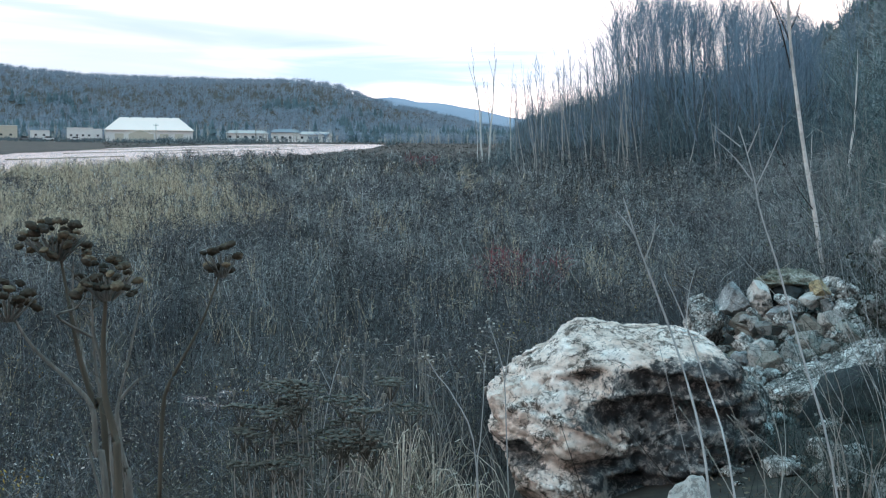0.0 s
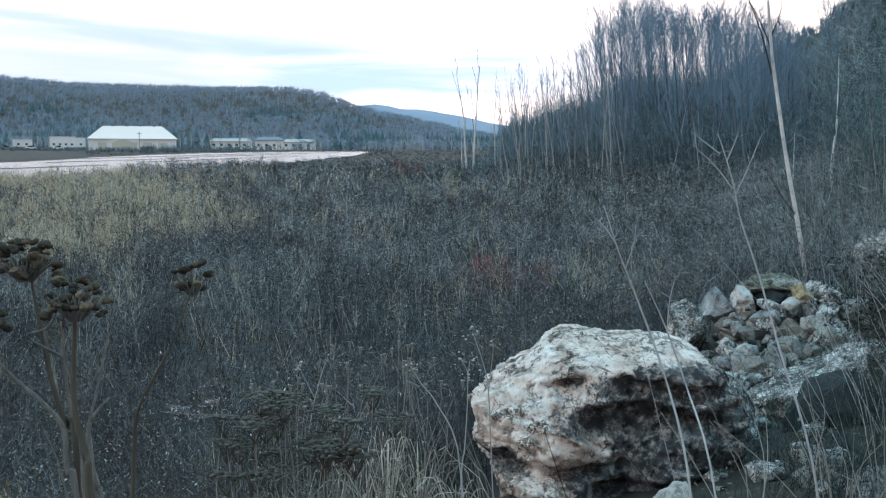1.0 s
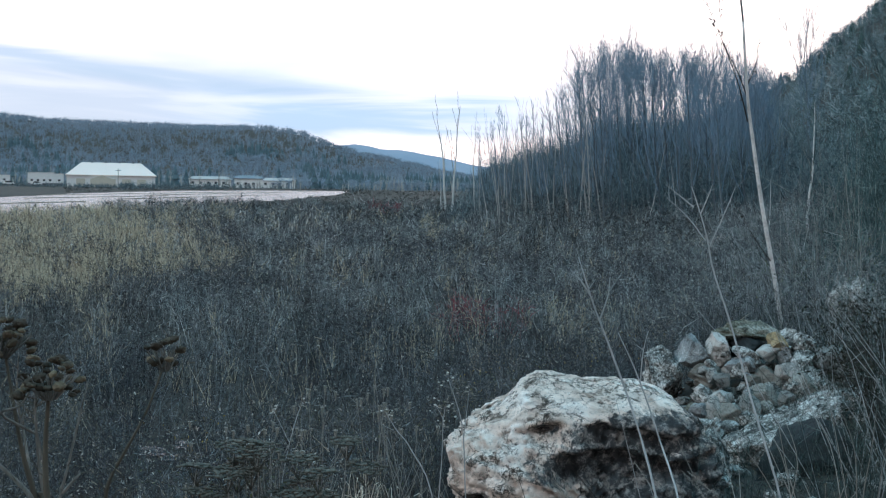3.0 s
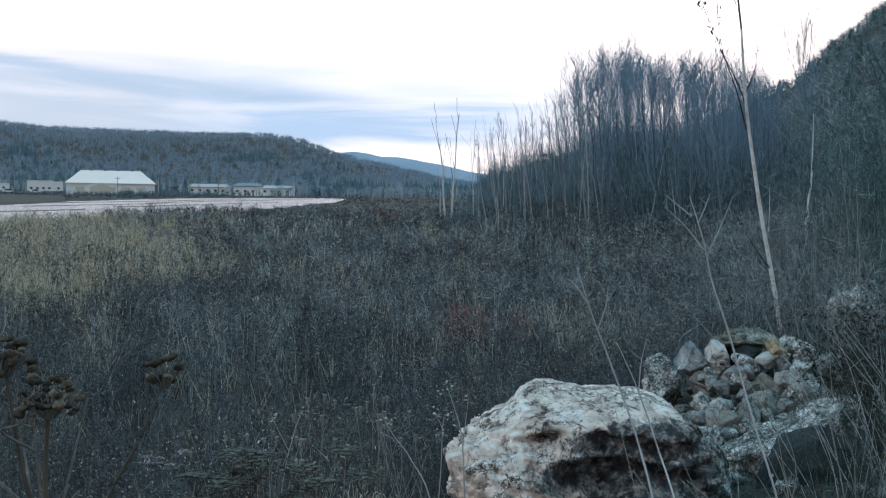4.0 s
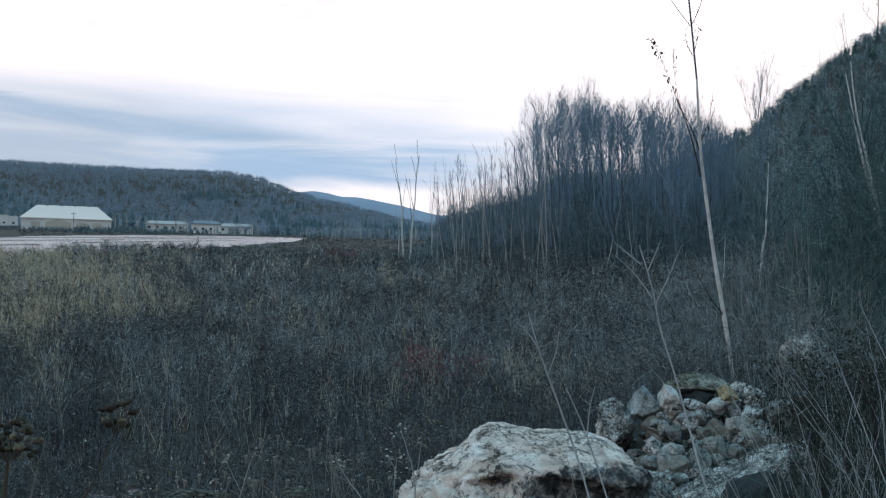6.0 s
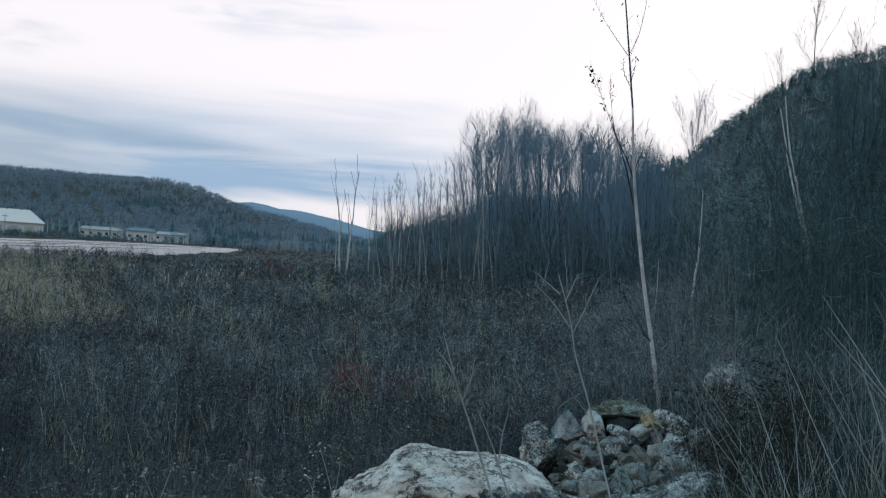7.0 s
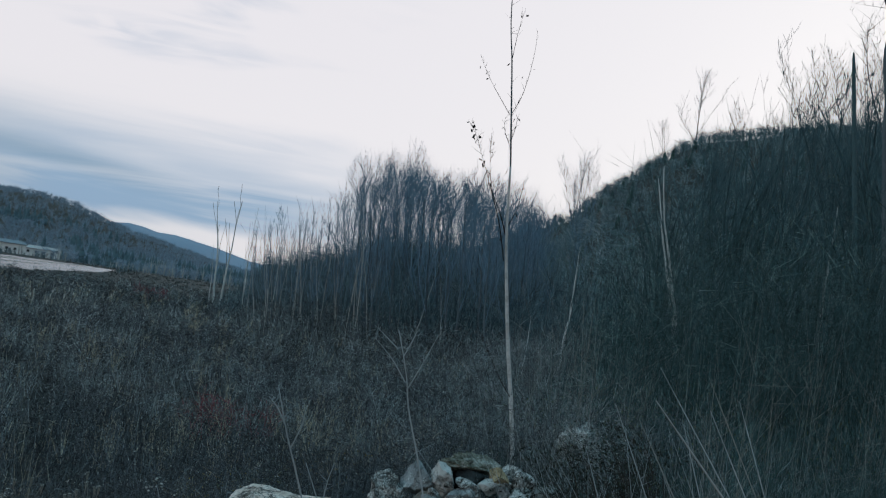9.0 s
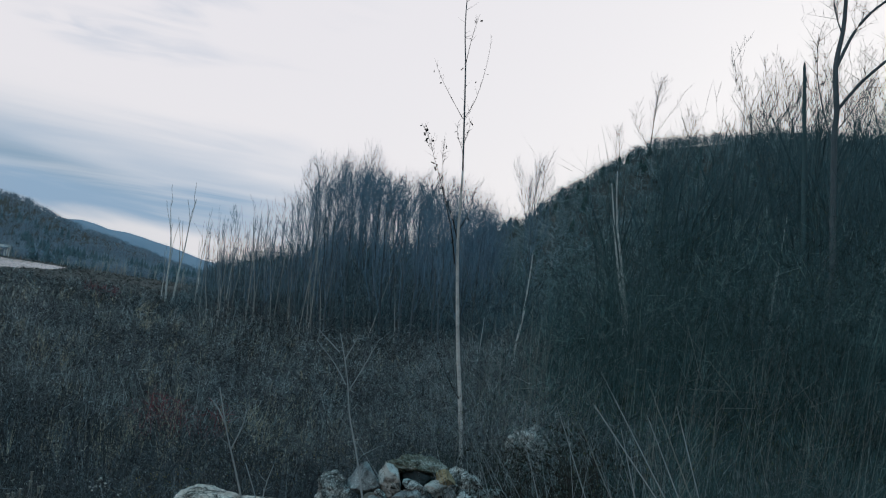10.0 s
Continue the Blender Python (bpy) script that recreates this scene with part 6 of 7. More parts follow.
def make_tuft(x, y, size, seed, label="arching tuft of pale dry grass"):
    g = np.random.default_rng(seed)
    z = ground_z(x, y)
    ob = empty("grass_tuft", x, y, z, label, "grass", "grass tufts")
    n = 40
    a, l, h = g.random(n) * 6.28, size * (0.25 + 0.75 * g.random(n) ** 1.5), size * (0.7 + 0.9 * g.random(n))
    sets = []
    prev, rad = np.stack([0.04 * np.cos(a), 0.04 * np.sin(a), 0 * a - 0.03], 1), 0.0036
    for f, hz in ((0.12, 0.30), (0.27, 0.58), (0.44, 0.80), (0.62, 0.92), (0.80, 0.94), (0.98, 0.83), (1.13, 0.60)):
        nxt = np.stack([np.cos(a) * l * f, np.sin(a) * l * f, h * hz], 1)
        sets.append(tubes(prev, nxt, rad, rad * 0.86, 3))
        prev, rad = nxt, rad * 0.86
    V, F = join(*sets)
    part("grass_clump", mesh_np("grass_clump", V, F, M_TUFT), M_TUFT, ob, kind="stuff")


for k, (x, y, s) in enumerate(((-0.34, 6.2, 0.46), (-0.20, 6.1, 0.52), (-0.04, 6.4, 0.40), (-0.28, 5.7, 0.34), (0.16, 6.1, 0.26))):
    make_tuft(x, y, s, 300 + k)


# ---- the growth of the marsh ----
def clear(x, y):
    """Places kept free: the rocks and the foot of the eye."""
    a = ((x - 1.05) / 0.95) ** 2 + ((y - 7.15) / 0.85) ** 2 < 1
    b = ((x - 3.0) / 1.0) ** 2 + ((y - 10.6) / 0.7) ** 2 < 1
    c = ((x - 2.6) / 0.6) ** 2 + ((y - 8.3) / 0.6) ** 2 < 1
    az = np.degrees(np.arctan2(x, y))
    d = (az > -2.5) & (az < 22) & (np.hypot(x, y) < 7.2)
    e = (az > 10) & (az < 22) & (np.hypot(x, y) < 10.6)
    f = (np.abs(x / np.maximum(y, 1) + 0.203) < 0.022) & (y > 12.8) & (y < 16.4)
    return ~(a | b | c | d | e | f | (np.hypot(x, y) < 4.2))


def twiggy(x, y, h, n, spread, thick, seed=1, stems=5, wild=0.9, size=0.17):
    """Bushes: a few long stems and many short twigs that point every way out of them."""
    g = np.random.default_rng(seed)
    N = len(x)
    z = land(x, y) - 0.03
    H = h[:, None]
    r = np.hypot(x, y)[:, None]
    grow = size * (1 + r / 45) * np.sqrt(H)
    # stems
    ang, lean = g.random((N, stems)) * 6.283, g.random((N, stems)) * spread
    bx, by = (g.random((2, N, stems)) - 0.5) * spread * 0.8
    top = 0.7 + 0.35 * g.random((N, stems))
    S0 = np.stack([x[:, None] + bx * H, y[:, None] + by * H, z[:, None] + 0 * bx], -1)
    S1 = S0 + np.stack([np.cos(ang) * lean * H, np.sin(ang) * lean * H, top * H], -1)
    rs = (thick[:, None] * (0.8 + 0.7 * g.random((N, stems)))).ravel()
    # twigs
    k = g.integers(0, stems, (N, n))
    f = 0.12 + 0.85 * g.random((N, n)) ** 0.8
    i = np.arange(N)[:, None]
    T0 = S0[i, k] + (S1[i, k] - S0[i, k]) * f[..., None]
    d = unit(np.stack([g.normal(0, wild, (N, n)), g.normal(0, wild, (N, n)), g.normal(0.6, 0.5, (N, n))], -1))
    T0 = T0 + d * (g.random((N, n)) * 0.8 * grow)[..., None]
    T1 = T0 + d * (grow * g.uniform(0.45, 1.3, (N, n)))[..., None]
    rt = (thick[:, None] * (0.5 + 0.7 * g.random((N, n)))).ravel()
    return join(spikes(S0.reshape(-1, 3), S1.reshape(-1, 3), rs), spikes(T0.reshape(-1, 3), T1.reshape(-1, 3), rt))


def meadow(x, y):
    """Where dry grass takes over from the shrubs."""
    a = np.degrees(np.arctan2(x, y))
    r = np.hypot(x, y)
    return smooth01((-7 - a + 3.5 * wob(x, y, 7, 2)) / 8) * smooth01((r - 30) / 14) * smooth01((150 - r) / 20)


def marsh():
    x, y = scatter(19000, -25, 27, 4.6, 175, 0.92)
    a, r = np.degrees(np.arctan2(x, y)), np.hypot(x, y)
    gaps = 1.1 * wob(x, y, 0.55, 5.0) + 0.6 * wob(x, y, 1.3, 1.0) + 0.6 * wob(x, y, 3.4, 8.0)
    keep = clear(x, y) & (river(x, y) < -2) & (rng.random(len(x)) > 0.85 * meadow(x, y)) & ((a < 14 + 4 * rng.random(len(x))) | (r > 13)) & (gaps > -0.30 - 0.010 * r)
    x, y, a, r, gaps = x[keep], y[keep], a[keep], r[keep], gaps[keep]
    h = (0.66 + 0.42 * gaps + 0.35 * rng.random(len(x))) * np.clip(0.55 + r / 22, 0.6, 1.0)
    h = np.maximum(h, 0.3) * (1 + 1.7 * smooth01((r - 55) / 55) * smooth01((a - 1) / 5))
    thick = np.maximum(0.0019, 0.00026 * r)
    # patchy tone; the share of pale shrubs grows with distance from the origin
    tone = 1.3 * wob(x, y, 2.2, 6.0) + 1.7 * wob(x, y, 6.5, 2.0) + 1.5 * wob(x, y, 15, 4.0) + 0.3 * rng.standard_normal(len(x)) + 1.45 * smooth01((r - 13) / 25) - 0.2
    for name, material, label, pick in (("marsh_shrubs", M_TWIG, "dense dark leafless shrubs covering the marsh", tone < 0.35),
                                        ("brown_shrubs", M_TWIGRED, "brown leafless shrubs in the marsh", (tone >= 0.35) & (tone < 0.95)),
                                        ("pale_shrubs", M_TWIGPALE, "pale leafless shrubs in the marsh", tone >= 0.95)):
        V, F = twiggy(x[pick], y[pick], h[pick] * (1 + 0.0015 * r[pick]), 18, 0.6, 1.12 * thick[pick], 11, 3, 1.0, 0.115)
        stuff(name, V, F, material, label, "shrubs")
    # dry grass of the meadow, and wisps of it all over
    x, y = scatter(12000, -25, 20, 6.5, 160, 0.85)
    m = meadow(x, y)
    keep = clear(x, y) & (river(x, y) < -1) & (rng.random(len(x)) < np.maximum(m, 0.02 + 0.09 * (wob(x, y, 9, 4) > 0.3)))
    x, y, m = x[keep], y[keep], m[keep]
    r = np.hypot(x, y)
    V, F = twiggy(x, y, (0.45 + 0.3 * rng.random(len(x))) * (1 + 0.003 * r) + 0.25 * (1 - m), 8, 0.5, np.maximum(0.0020, 0.00026 * r), 12, 9, 0.5)
    stuff("meadow_grass", V, F, M_GRASS, "tan dry grass in patches of the marsh", "grass")
    # pale leaves and seed tufts caught in the shrubs
    x, y = scatter(46000, -25, 24, 5.0, 80, 0.95)
    keep = clear(x, y) & (1.1 * wob(x, y, 0.55, 5.0) + 0.9 * wob(x, y, 2.6, 1) + 0.35 * rng.standard_normal(len(x)) > 0.75)
    x, y = x[keep], y[keep]
    r = np.hypot(x, y)
    z = land(x, y) + rng.uniform(0.6, 1.35, len(x)) * np.clip(0.6 + r / 22, 0.6, 1)
    V, F = bits(x, y, z, np.maximum(0.007, 0.0011 * r), 13)
    stuff("dry_leaves", V, F, M_LEAF, "pale dry leaves and seed tufts in the shrubs", "leaves")
    # nearer bushes: coarser stems, with tufts of pale, brown and olive leaves
    g = np.random.default_rng(17)
    a, r = np.radians(g.uniform(-25, 8, 420)), np.exp(g.uniform(math.log(5.2), math.log(17), 420))
    x, y = r * np.sin(a), r * np.cos(a)
    keep = clear(x, y)
    x, y, r = x[keep], y[keep], r[keep]
    h = g.uniform(0.5, 1.15, len(x)) * np.clip(0.55 + r / 22, 0.6, 1.0)
    V, F = twiggy(x, y, h, 34, 0.75, 0.0024 + 0 * x, 18, 6, 1.0, 0.16)
    stuff("near_shrubs", V, F, M_STEMDARK, "coarse brown-stemmed dead weeds at the marsh's near side", "shrubs")
    for name, material, label, lo in (("seed_tufts", M_LEAF, "pale seed tufts on the near weeds", 0), ("brown_leaves", M_LITTER, "dark brown leaves hanging on the near weeds", 1), ("olive_leaves", M_OLIVE, "dull olive leaves on the near weeds", 2)):
        u = np.arange(len(x)) % 3 == lo
        n = 26
        q = np.stack([np.repeat(x[u], n), np.repeat(y[u], n), np.repeat(land(x[u], y[u]) + 0.85 * h[u], n)], 1)
        q = q + g.normal(0, 1, q.shape) * [0.13, 0.13, 0.11]
        V, F = bits(q[:, 0], q[:, 1], q[:, 2], 0.010, 19 + lo)
        stuff(name, V, F, material, label, "leaves")
    # round dark bushes, each fanning out from one foot, with pale dry heads on top
    a, r = np.radians(g.uniform(-24, 15, 900)), np.exp(g.uniform(math.log(7.5), math.log(75), 900))
    x, y = r * np.sin(a), r * np.cos(a)
    keep = clear(x, y) & (river(x, y) < -3) & (wob(x, y, 3.0, 7.0) + 0.8 * wob(x, y, 9.0, 2.0) + 0.5 * g.standard_normal(len(x)) > 0.1)
    x, y, r = x[keep], y[keep], r[keep]
    h = g.uniform(0.75, 1.35, len(x)) * np.clip(0.55 + r / 30, 0.6, 1.15)
    V, F = twiggy(x, y, h, 60, 1.3, np.maximum(0.0022, 0.00026 * r), 41, 16, 1.2, 0.15)
    stuff("round_bushes", V, F, M_DARKBUSH, "rounded dark purplish bushes in the marsh", "shrubs")
    n = 16
    q = np.stack([np.repeat(x, n), np.repeat(y, n), np.repeat(land(x, y) + 0.95 * h, n)], 1)
    q = q + g.normal(0, 1, q.shape) * np.stack([np.repeat(0.34 * h, n), np.repeat(0.34 * h, n), np.repeat(0.13 * h, n)], 1)
    V, F = bits(q[:, 0], q[:, 1], q[:, 2], 0.009 + 0.0006 * np.hypot(q[:, 0], q[:, 1]), 42)
    stuff("bush_heads", V, F, M_LEAF, "pale dry heads on the dark bushes", "leaves")
    # pale plumes of reed along the river bank
    a, r = np.radians(g.normal(-5.6, 1.7, 40)), g.uniform(64, 98, 40)
    x, y = r * np.sin(a), r * np.cos(a)
    keep = river(x, y) < -2
    x, y, r = x[keep], y[keep], r[keep]
    z = land(x, y)
    top = z + g.uniform(1.1, 1.7, len(x))
    P0, P1 = np.stack([x, y, z], 1), np.stack([x + g.normal(0, 0.1, len(x)), y, top], 1)
    V, F = join(spikes(P0, P1, 0.012), tubes(P1 - [0, 0, 0.22], P1, 0.02, 0.05, 5), spikes(P1, P1 + [0.03, 0, 0.2], 0.05))
    stuff("reed_plumes", V, F, M_LEAF, "pale reed plumes along the river bank", "reeds")
    # yellow leaves in a few bushes, and one red-stemmed patch
    g = np.random.default_rng(14)
    cx = [(-5.3, 14.0, 0.9), (2.6, 14.5, 0.8), (2.2, 17, 0.9), (-2.2, 13, 0.4), (0.9, 13.5, 0.5), (-5.2, 10.9, 0.7), (3.6, 24, 1.5), (-2.15, 5.7, 0.25), (-2.2, 5.9, 0.2)]
    P = np.concatenate([np.stack([g.normal(a, s * 0.5, 130), g.normal(b, s * 0.5, 130)], 1) for a, b, s in cx])
    z = land(P[:, 0], P[:, 1]) + g.uniform(0.3, 1.0, len(P))
    V, F = bits(P[:, 0], P[:, 1], z, 0.014, 15)
    stuff("yellow_leaves", V, F, M_YELLOW, "yellow autumn leaves left on a few bushes", "leaves")
    P = np.concatenate([np.stack([g.normal(1.75, 0.5, 16), g.normal(29.0, 1.0, 16)], 1), np.stack([g.normal(-2.0, 1.2, 8), g.normal(140, 3, 8)], 1)])
    r = np.hypot(P[:, 0], P[:, 1])
    V, F = twiggy(P[:, 0], P[:, 1], 0.9 + 0.003 * r, 18, 0.6, np.maximum(0.003, 0.00033 * r), 16)
    stuff("red_shrubs", V, F, M_RED, "patch of red-stemmed shrubs in the marsh", "shrubs")


marsh()


def slope_brush():
    """Tall tangled brush on the slope beside the rocks."""
    x, y = scatter(3700, 13, 42, 9, 125, 0.85)
    a, r = np.degrees(np.arctan2(x, y)), np.hypot(x, y)
    keep = clear(x, y) & (r > 11 + 40 * smooth01((19 - a + 3 * rng.standard_normal(len(x))) / 6)) & ~((a > 14) & (a < 20) & (r < 15))
    x, y, a, r = x[keep], y[keep], a[keep], r[keep]
    h = (1.0 + 2.6 * smooth01((r - 14) / 25) * smooth01((a - 12) / 9)) * rng.uniform(0.6, 1.25, len(x))
    pale = a + 2.5 * rng.standard_normal(len(x)) < 21
    V, F = twiggy(x[pale], y[pale], h[pale], 32, 0.55, np.maximum(0.0020, 0.00024 * r[pale]), 25, 7, 0.8, 0.2)
    stuff("edge_brush", V, F, M_TWIGPALE, "grey leafless brush where marsh and slope meet", "brush")
    x, y, h, r = x[~pale], y[~pale], h[~pale], r[~pale]
    V, F = twiggy(x, y, h, 34, 0.5, np.maximum(0.0018, 0.00020 * r), 21, 7, 0.55, 0.17)
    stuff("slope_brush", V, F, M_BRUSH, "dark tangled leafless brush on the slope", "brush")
    x, y = scatter(2600, 14, 42, 5.5, 16, 1.0)
    keep = clear(x, y) | ((np.hypot(x, y) > 5.5) & (rng.random(len(x)) < 0.5) & (x > 1.75 + 0.22 * (y - 6)) & ((y < 9.0) | (x > 3.1 + 0.6 * rng.random(len(x)))))
    keep &= np.hypot(x - 2.62, y - 7.55) > 0.55
    x, y = x[keep], y[keep]
    r = np.hypot(x, y)
    V, F = twiggy(x, y, rng.uniform(0.3, 0.85, len(x)), 14, 0.9, np.maximum(0.0016, 0.00020 * r), 22, 4)
    stuff("bank_weeds", V, F, M_BANKSHADE, "tangled dead weeds along the bank", "weeds")
    # tall saplings that stand close together on the slope
    x, y = scatter(430, 21, 42, 20, 42, 0.9)
    a, r = np.degrees(np.arctan2(x, y)), np.hypot(x, y)
    h = 4 + r * np.tan(np.radians(rng.uniform(3.5, 10.0, len(x)) * smooth01((a - 17) / 9))) - land(x, y)
    V, F = twiggy(x, y, np.maximum(h, 1.5), 84, 0.36, np.maximum(0.0032, 0.00018 * r), 26, 6, 0.7, 0.19)
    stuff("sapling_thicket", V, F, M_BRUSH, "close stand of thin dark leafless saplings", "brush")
    # scattered olive leaves high in the saplings
    x, y = scatter(16000, 21, 42, 17, 40, 1.0)
    a, r = np.degrees(np.arctan2(x, y)), np.hypot(x, y)
    keep = wob(x, y, 0.9, 4) + 0.9 * wob(x, y, 2.7, 7) + 0.35 * rng.standard_normal(len(x)) > 0.8
    x, y, a, r = x[keep], y[keep], a[keep], r[keep]
    z = land(x, y) + (1.0 + 5.0 * rng.random(len(x))) * smooth01((a - 19) / 7)
    V, F = bits(x, y, z, 0.0009 * r, 27)
    stuff("sapling_leaves", V, F, M_OLIVE, "dull olive leaves clinging to the slope's saplings", "leaves")
    x, y = scatter(340, 18, 42, 12, 48, 0.9)
    V, F = bare_clumps(x, y, rng.uniform(1.0, 4.2, len(x)), 4, 0.5, 0.0026 + 0.00011 * np.hypot(x, y), 0.6)
    stuff("pale_saplings", V, F, M_STEM, "thin pale sapling stems among the dark brush", "brush")
    # olive leaves that still cling to parts of the brush
    x, y = scatter(40000, 15, 42, 6.5, 26, 1.0)
    keep = clear(x, y) & (wob(x, y, 0.6, 2) + 0.8 * wob(x, y, 1.9, 5) + 0.4 * rng.standard_normal(len(x)) > 0.7)
    x, y = x[keep], y[keep]
    V, F = bits(x, y, land(x, y) + rng.uniform(0.2, 1.5, len(x)), np.maximum(0.008, 0.0011 * np.hypot(x, y)), 24)
    stuff("brush_leaves", V, F, M_OLIVE, "dull olive leaves clinging to the slope's brush", "leaves")
    x, y = scatter(240, 14, 42, 5.2, 19, 1.0)
    keep = clear(x, y)
    x, y = x[keep], y[keep]
    V, F = twiggy(x, y, rng.uniform(0.7, 1.5, len(x)), 3, 0.6, np.full(len(x), 0.0022), 23, 4)
    stuff("pale_stalks", V, F, M_SAPLING, "thin pale dry stalks in the bank weeds", "weeds")
    x, y = scatter(60, 19, 30, 6.2, 12, 1.0)
    h = rng.uniform(0.7, 1.7, len(x))
    z = land(x, y)
    P0 = np.stack([x, y, z], 1)
    P1 = P0 + np.stack([-h * rng.uniform(-0.1, 0.75, len(x)), h * rng.uniform(-0.3, 0.5, len(x)), h], 1)
    mid = 0.5 * (P0 + P1) + np.stack([rng.normal(0, 0.06, len(x)), 0 * x, 0.05 * h], 1)
    V, F = join(tubes(P0, mid, 0.0026, 0.0021, 4), spikes(mid, P1, 0.0021))
    stuff("leaning_stalks", V, F, M_SAPLING, "pale dry stalks leaning over the bank weeds", "weeds")


slope_brush()


def understory():
    """Dark thicket under the trees at the marsh's edge."""
    x, y = scatter(2200, 2.2, 20, 106, 160, 1.0)
    a = np.degrees(np.arctan2(x, y))
    h = (2.4 + 6.2 * rng.random(len(x)) ** 1.3) * smooth01((a - 1.0) / 6.0)
    keep = h > 0.5
    x, y, h = x[keep], y[keep], h[keep]
    V, F = twiggy(x, y, h, 28, 0.5, np.full(len(x), 0.024), 31, 6, 0.6, 0.22)
    stuff("understory", V, F, M_HAZYWOODS, "dark brushy thicket under the bare trees", "brush")
    x, y = scatter(1500, 3.6, 18, 125, 215, 1.0)
    a = np.degrees(np.arctan2(x, y))
    h = (4 + np.hypot(x, y) * np.tan(np.radians(np.interp(a, (3.6, 7.5, 9.2, 13, 15, 18), (1.8, 3.0, 4.5, 4.8, 4.4, 4.6)))) - land(x, y)) * (1 - 0.6 * rng.random(len(x)) ** 1.5)
    V, F = bare_clumps(x, y, np.maximum(h, 1), 30, 0.22, 0.0022 * np.maximum(h, 1) + 0.014, 0.75)
    stuff("deep_wood", V, F, M_HAZYWOODS, "dim leafless wood behind the first trees", "woods")
    g = np.random.default_rng(6)
    x, y = g.uniform(1.4, 4.4, 5200), g.uniform(5.0, 11.3, 5200)
    V, F = bits(x, y, land(x, y) + g.uniform(0.0, 0.09, len(x)), 0.016, 33)
    stuff("leaf_litter", V, F, M_LITTER, "brown leaf litter between the stones", "leaves")


understory()


def make_puddle(x, y, w, d, rz):
    g = random.Random(int(100 * x))
    bm = bmesh.new()
    ring = [bm.verts.new((w * math.cos(a) * g.uniform(0.6, 1.1), d * math.sin(a) * g.uniform(0.6, 1.1), 0)) for a in [k * math.pi / 9 for k in range(18)]]
    bm.faces.new(ring)
    me = bpy.data.meshes.new("puddle")
    bm.to_mesh(me)
    bm.free()
    me.materials.append(M_WATER)
    ob = new("puddle", me)
    ob.matrix_basis = pose(x, y, ground_z(x, y) + 0.03, 0, 0, rz)
    tagged(ob, "small still puddle among the marsh shrubs", "puddle", "puddles")


for x, y, w, d in ((-3.32, 15.7, 0.26, 0.34), (-2.98, 15.3, 0.17, 0.22), (-2.98, 16.1, 0.16, 0.26)):
    make_puddle(x, y, w, d, 0)


def bank_grass():
    """Low trodden grass on the top of the bank, round the place where one stands."""
    g = np.random.default_rng(51)
    a, r = g.uniform(0, 2 * math.pi, 3600), 0.5 + 11 * np.sqrt(g.random(3600))
    x, y = r * np.sin(a), r * np.cos(a)
    keep = (clear(x, y) | (r < 4.6)) & ~((np.abs(np.degrees(np.arctan2(x, y)) - 8) < 32) & (r > 4.4))
    x, y = x[keep], y[keep]
    V, F = twiggy(x, y, g.uniform(0.08, 0.26, len(x)), 5, 1.1, np.full(len(x), 0.0016), 52, 5, 1.0, 0.12)
    stuff("bank_grass", V, F, M_GRASS, "short trodden dry grass on the bank's top", "grass")


bank_grass()

# ---- buildings on the far shore ----
def box_bm(x0, x1, y0, y1, z0, z1, bev=0.0):
    bm = bmesh.new()
    bmesh.ops.create_cube(bm, size=1, matrix=Matrix.Translation(((x0 + x1) / 2, (y0 + y1) / 2, (z0 + z1) / 2)) @ Matrix.Diagonal((x1 - x0, y1 - y0, z1 - z0, 1)))
    if bev:
        bmesh.ops.bevel(bm, geom=bm.edges[:], offset=bev, segments=2, affect="EDGES")
    return bm


def hip_bm(w, d, z0, z1, inset, over=0.6, thick=0.3):
    """A hipped roof: a long ridge and four slopes, with a thick eave."""
    bm = bmesh.new()
    a, b = w / 2 + over, d / 2 + over
    lo = [bm.verts.new(p) for p in ((-a, -b, z0 - thick), (a, -b, z0 - thick), (a, b, z0 - thick), (-a, b, z0 - thick))]
    ev = [bm.verts.new(p) for p in ((-a, -b, z0), (a, -b, z0), (a, b, z0), (-a, b, z0))]
    r = [bm.verts.new((-w / 2 + inset, 0, z1)), bm.verts.new((w / 2 - inset, 0, z1))]
    bm.faces.new(lo[::-1])
    for i in range(4):
        bm.faces.new((lo[i], lo[(i + 1) % 4], ev[(i + 1) % 4], ev[i]))
    bm.faces.new((ev[0], ev[1], r[1], r[0]))
    bm.faces.new((ev[1], ev[2], r[1]))
    bm.faces.new((ev[2], ev[3], r[0], r[1]))
    bm.faces.new((ev[3], ev[0], r[0]))
    return bm


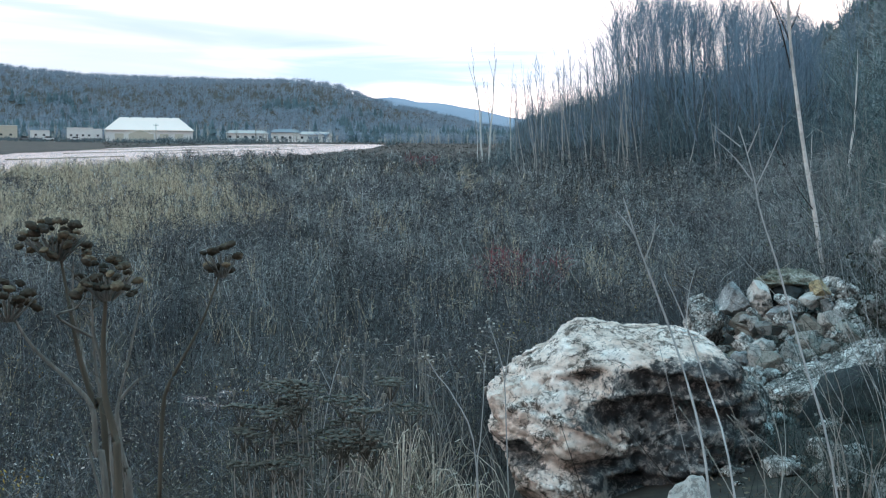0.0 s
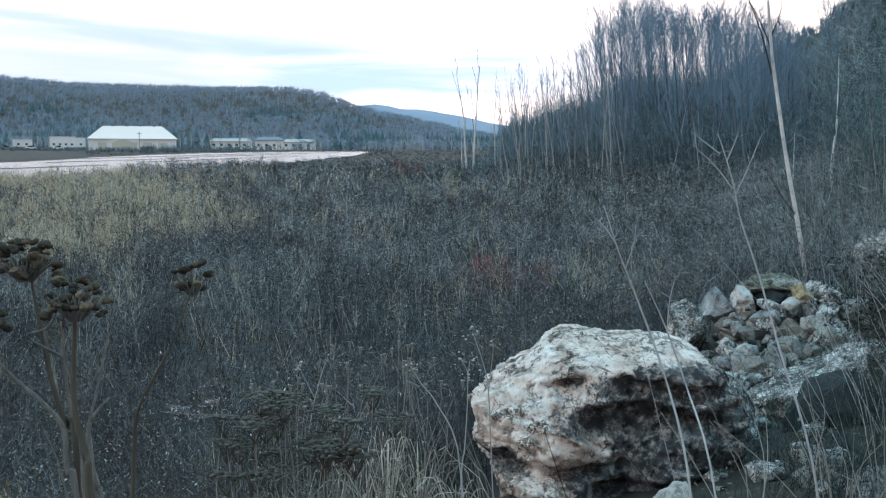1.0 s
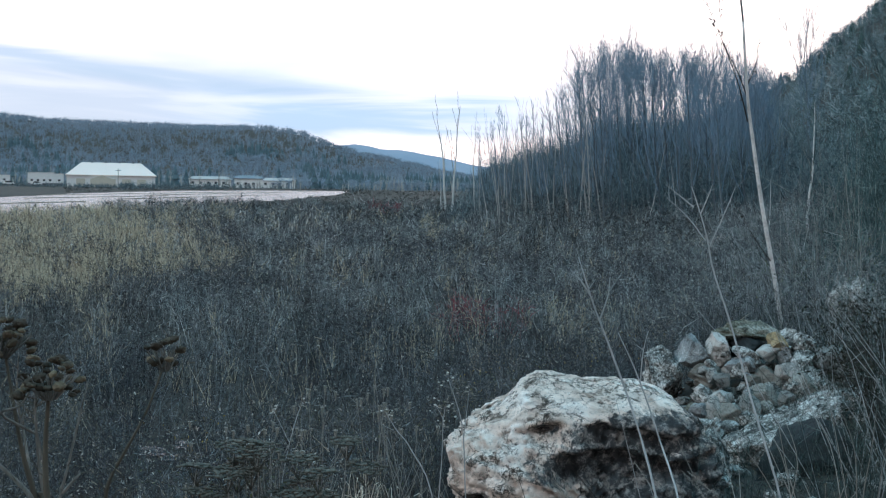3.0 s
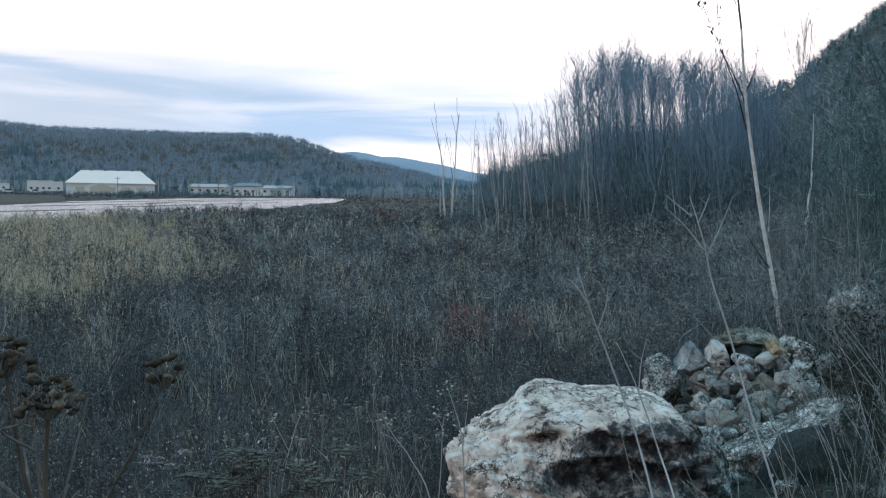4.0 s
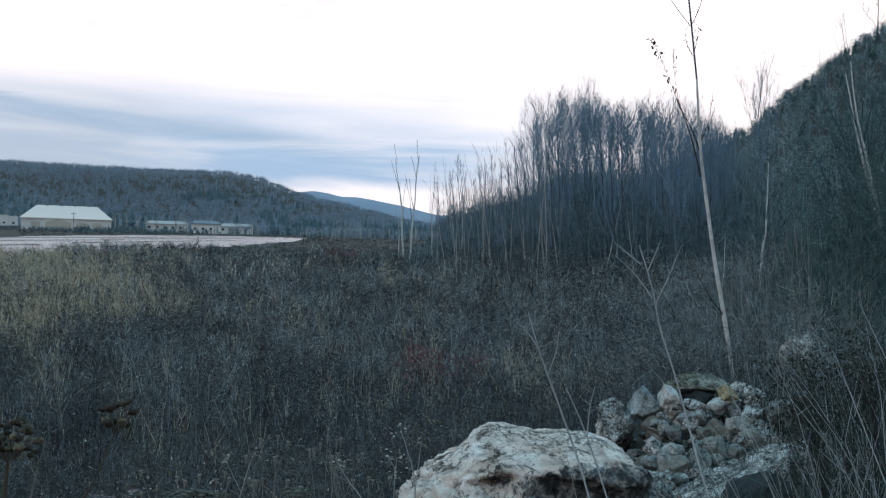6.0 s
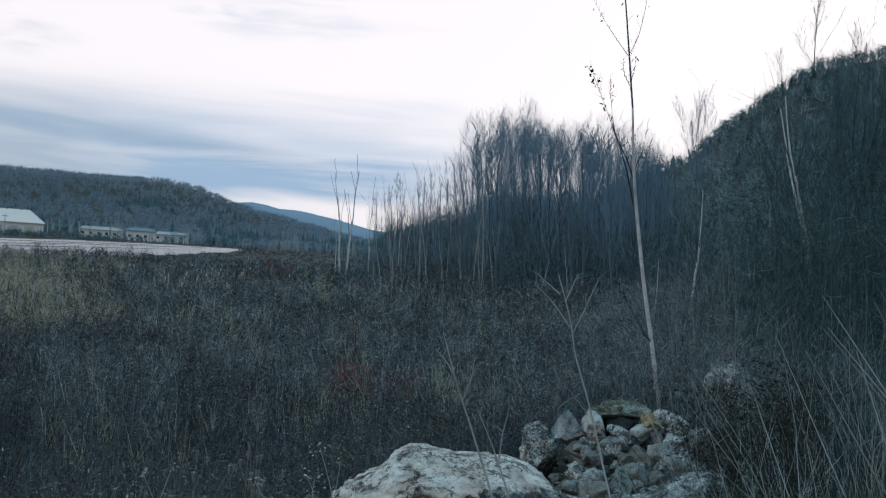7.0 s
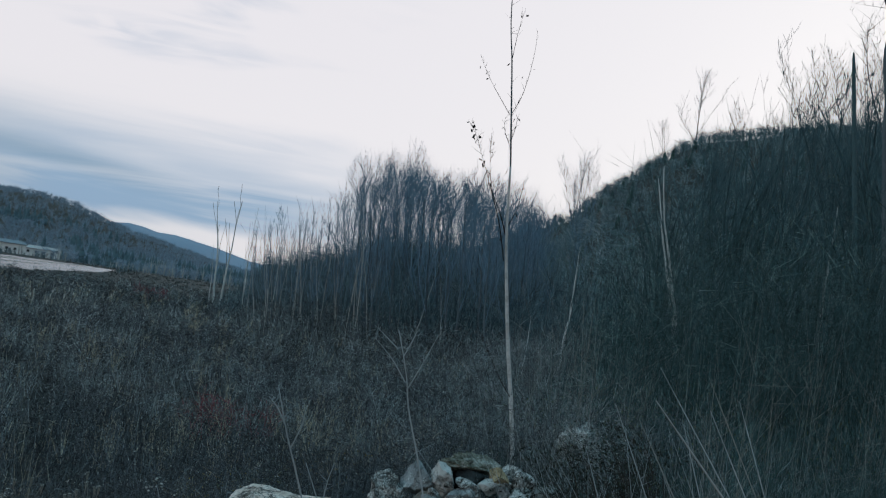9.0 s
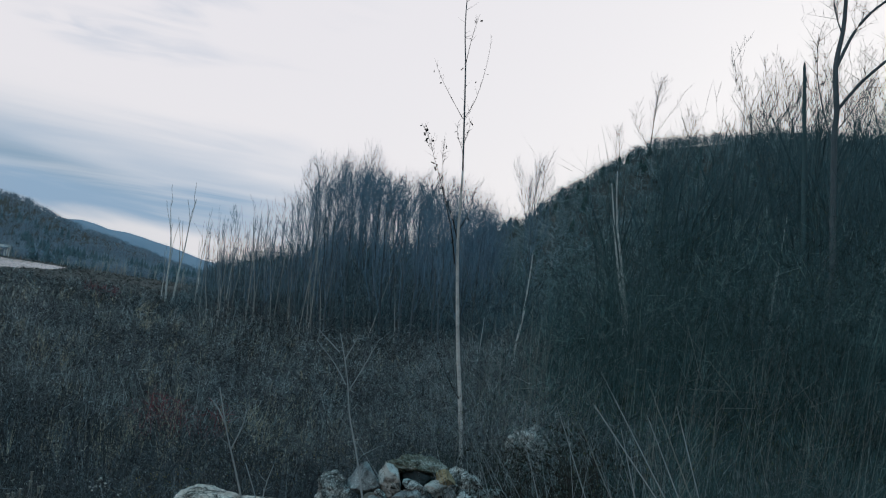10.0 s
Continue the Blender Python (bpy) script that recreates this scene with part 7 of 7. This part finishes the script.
def make_warehouse():
    a, d = radians(-13.9), 560
    x, y = d * math.sin(a), d * math.cos(a)
    ob = empty("warehouse", x, y, 1.0, "large white metal warehouse with a pale hipped roof", "building", rz=13.9)
    part("wall", box_bm(-19, 19, -11, 11, -1.0, 4.3), M_WHITE, ob)
    part("roof", hip_bm(38, 22, 4.5, 10.2, 6.0), M_METALROOF, ob, "white metal roof")
    for k in range(5):
        dr = part("door", box_bm(-15 + 6.5 * k, -11.2 + 6.5 * k, -11.12, -11.0, -1.0, 2.8), M_TAN, ob)
    bm = bmesh.new()
    ring = [[bm.verts.new((x, y, z)) for x, z in ((-9, -1.0), (-9, 2.6), (-4, 4.4), (1, 2.6), (1, -1.0))] for y in (-13.5, -11.02)]
    bm.faces.new(ring[0])
    bm.faces.new(ring[1][::-1])
    for i in range(5):
        bm.faces.new((ring[0][i], ring[1][i], ring[1][(i + 1) % 5], ring[0][(i + 1) % 5]))
    part("porch", bm, M_TAN, ob, "cream gabled entrance")
    for k in range(9):
        part("roof_seam", box_bm(-12.0 + 3 * k, -11.85 + 3 * k, -11.4, -11.25, 4.0, 4.6), M_GREYROOF, ob)
    for k in range(4):
        part("vent", box_bm(-9 + 6 * k, -8 + 6 * k, -0.5, 0.5, 10.0, 10.7, 0.1), M_GREYROOF, ob)


def make_trailer(az, d, w, h, label, material=M_WHITE, wins=3, z=1.0):
    a = radians(az)
    ob = empty("trailer", d * math.sin(a), d * math.cos(a), z, label, "trailer", "white trailers by the river", rz=-az)
    part("body", box_bm(-w / 2, w / 2, -1.5, 1.5, 0.5, h, 0.08), material, ob)
    part("roof", box_bm(-w / 2 - 0.15, w / 2 + 0.15, -1.65, 1.65, h, h + 0.18), M_WHITE, ob)
    part("skirt", box_bm(-w / 2 + 0.2, w / 2 - 0.2, -1.3, 1.3, -1.0, 0.5), M_GREYROOF, ob)
    for k in range(wins):
        u = -w / 2 + (k + 0.7) * w / (wins + 0.4)
        part("window", box_bm(u - 0.5, u + 0.5, -1.56, -1.5, 1.4, 2.2), M_GLASS, ob)


def make_low_building(az, d, w, dep, h, label, roofmat, z=1.2):
    a = radians(az)
    ob = empty("low_building", d * math.sin(a), d * math.cos(a), z, label, "building", "buildings on the shore", rz=-az)
    part("wall", box_bm(-w / 2, w / 2, -dep / 2, dep / 2, -1.5, h), M_WHITE, ob)
    part("roof", hip_bm(w, dep, h + 0.35, h + 1.9, 2.0), roofmat, ob)
    for k in range(int(w / 4)):
        u = -w / 2 + 2 + 4 * k
        part("window", box_bm(u - 0.7, u + 0.7, -dep / 2 - 0.06, -dep / 2, 1.0, 2.2), M_GLASS, ob)
    part("door", box_bm(-0.6, 0.6, -dep / 2 - 0.07, -dep / 2 - 0.001, -0.4, 1.75), M_GREYROOF, ob)


def make_vehicle(az, d, label, material, z=0.9, rz=0):
    a = radians(az)
    ob = empty("car", d * math.sin(a), d * math.cos(a), z, label, "car", "cars parked by the river", rz=-az + rz)
    body = box_bm(-2.1, 2.1, -0.85, 0.85, 0.3, 0.95, 0.18)
    part("body", body, material, ob)
    cab = box_bm(-1.2, 1.2, -0.75, 0.75, 0.95, 1.5, 0.1)
    for v in cab.verts:
        if v.co.z > 1.25:
            v.co.x *= 0.75
    part("cabin", cab, M_GLASS, ob, "dark glazed cabin")
    for sx in (-1.3, 1.3):
        for sy in (-0.8, 0.8):
            bm = bmesh.new()
            bmesh.ops.create_cone(bm, cap_ends=True, segments=16, radius1=0.33, radius2=0.33, depth=0.22, matrix=Matrix.Translation((sx, sy, 0.33)) @ pose(0, 0, 0, 90, 0, 0))
            part("wheel", bm, M_RUBBER, ob)


make_warehouse()
make_trailer(-17.0, 545, 11, 5.0, "long white site trailer beside the warehouse", wins=4)
make_trailer(-16.35, 552, 6.5, 4.6, "short white site trailer against the warehouse", wins=2)
make_trailer(-18.75, 540, 8, 3.6, "small white trailer on the river bank", wins=2)
make_trailer(-20.2, 530, 9, 5.5, "cream-coloured trailer on the river bank", M_TAN, 2)
make_low_building(-7.6, 640, 15, 10, 4.0, "low white house with a dark grey roof", M_GREYROOF)
make_low_building(-9.4, 650, 22, 10, 3.2, "long low grey shed near the shore", M_PALEROOF)
make_low_building(-6.2, 660, 18, 9, 3.0, "low pale shed among the trees", M_PALEROOF)
make_vehicle(-17.2, 480, "white car parked on the river bank", M_WHITE)
make_vehicle(-18.4, 475, "pale car parked on the river bank", M_WHITE, rz=20)
make_vehicle(-19.4, 470, "dark car parked on the river bank", M_GREYROOF, rz=-15)
make_vehicle(-8.6, 590, "white car parked before the sheds", M_WHITE)


def make_pole(az, d, h):
    a = radians(az)
    x, y = d * math.sin(a), d * math.cos(a)
    ob = empty("utility_pole", x, y, float(land(x, y)), "wooden utility pole with a crossarm", "pole", "utility poles")
    V, F = tubes([(0, 0, -0.5)], [(0, 0, h)], 0.22, 0.15, 8)
    part("pole", mesh_np("pole", V, F, M_PALEBARK), M_PALEBARK, ob)
    part("crossarm", box_bm(-1.1, 1.1, -0.08, 0.08, h - 0.9, h - 0.7), M_BARK, ob)


make_pole(-13.6, 520, 8)
make_pole(-11.75, 530, 8)
make_pole(-9.0, 600, 9)
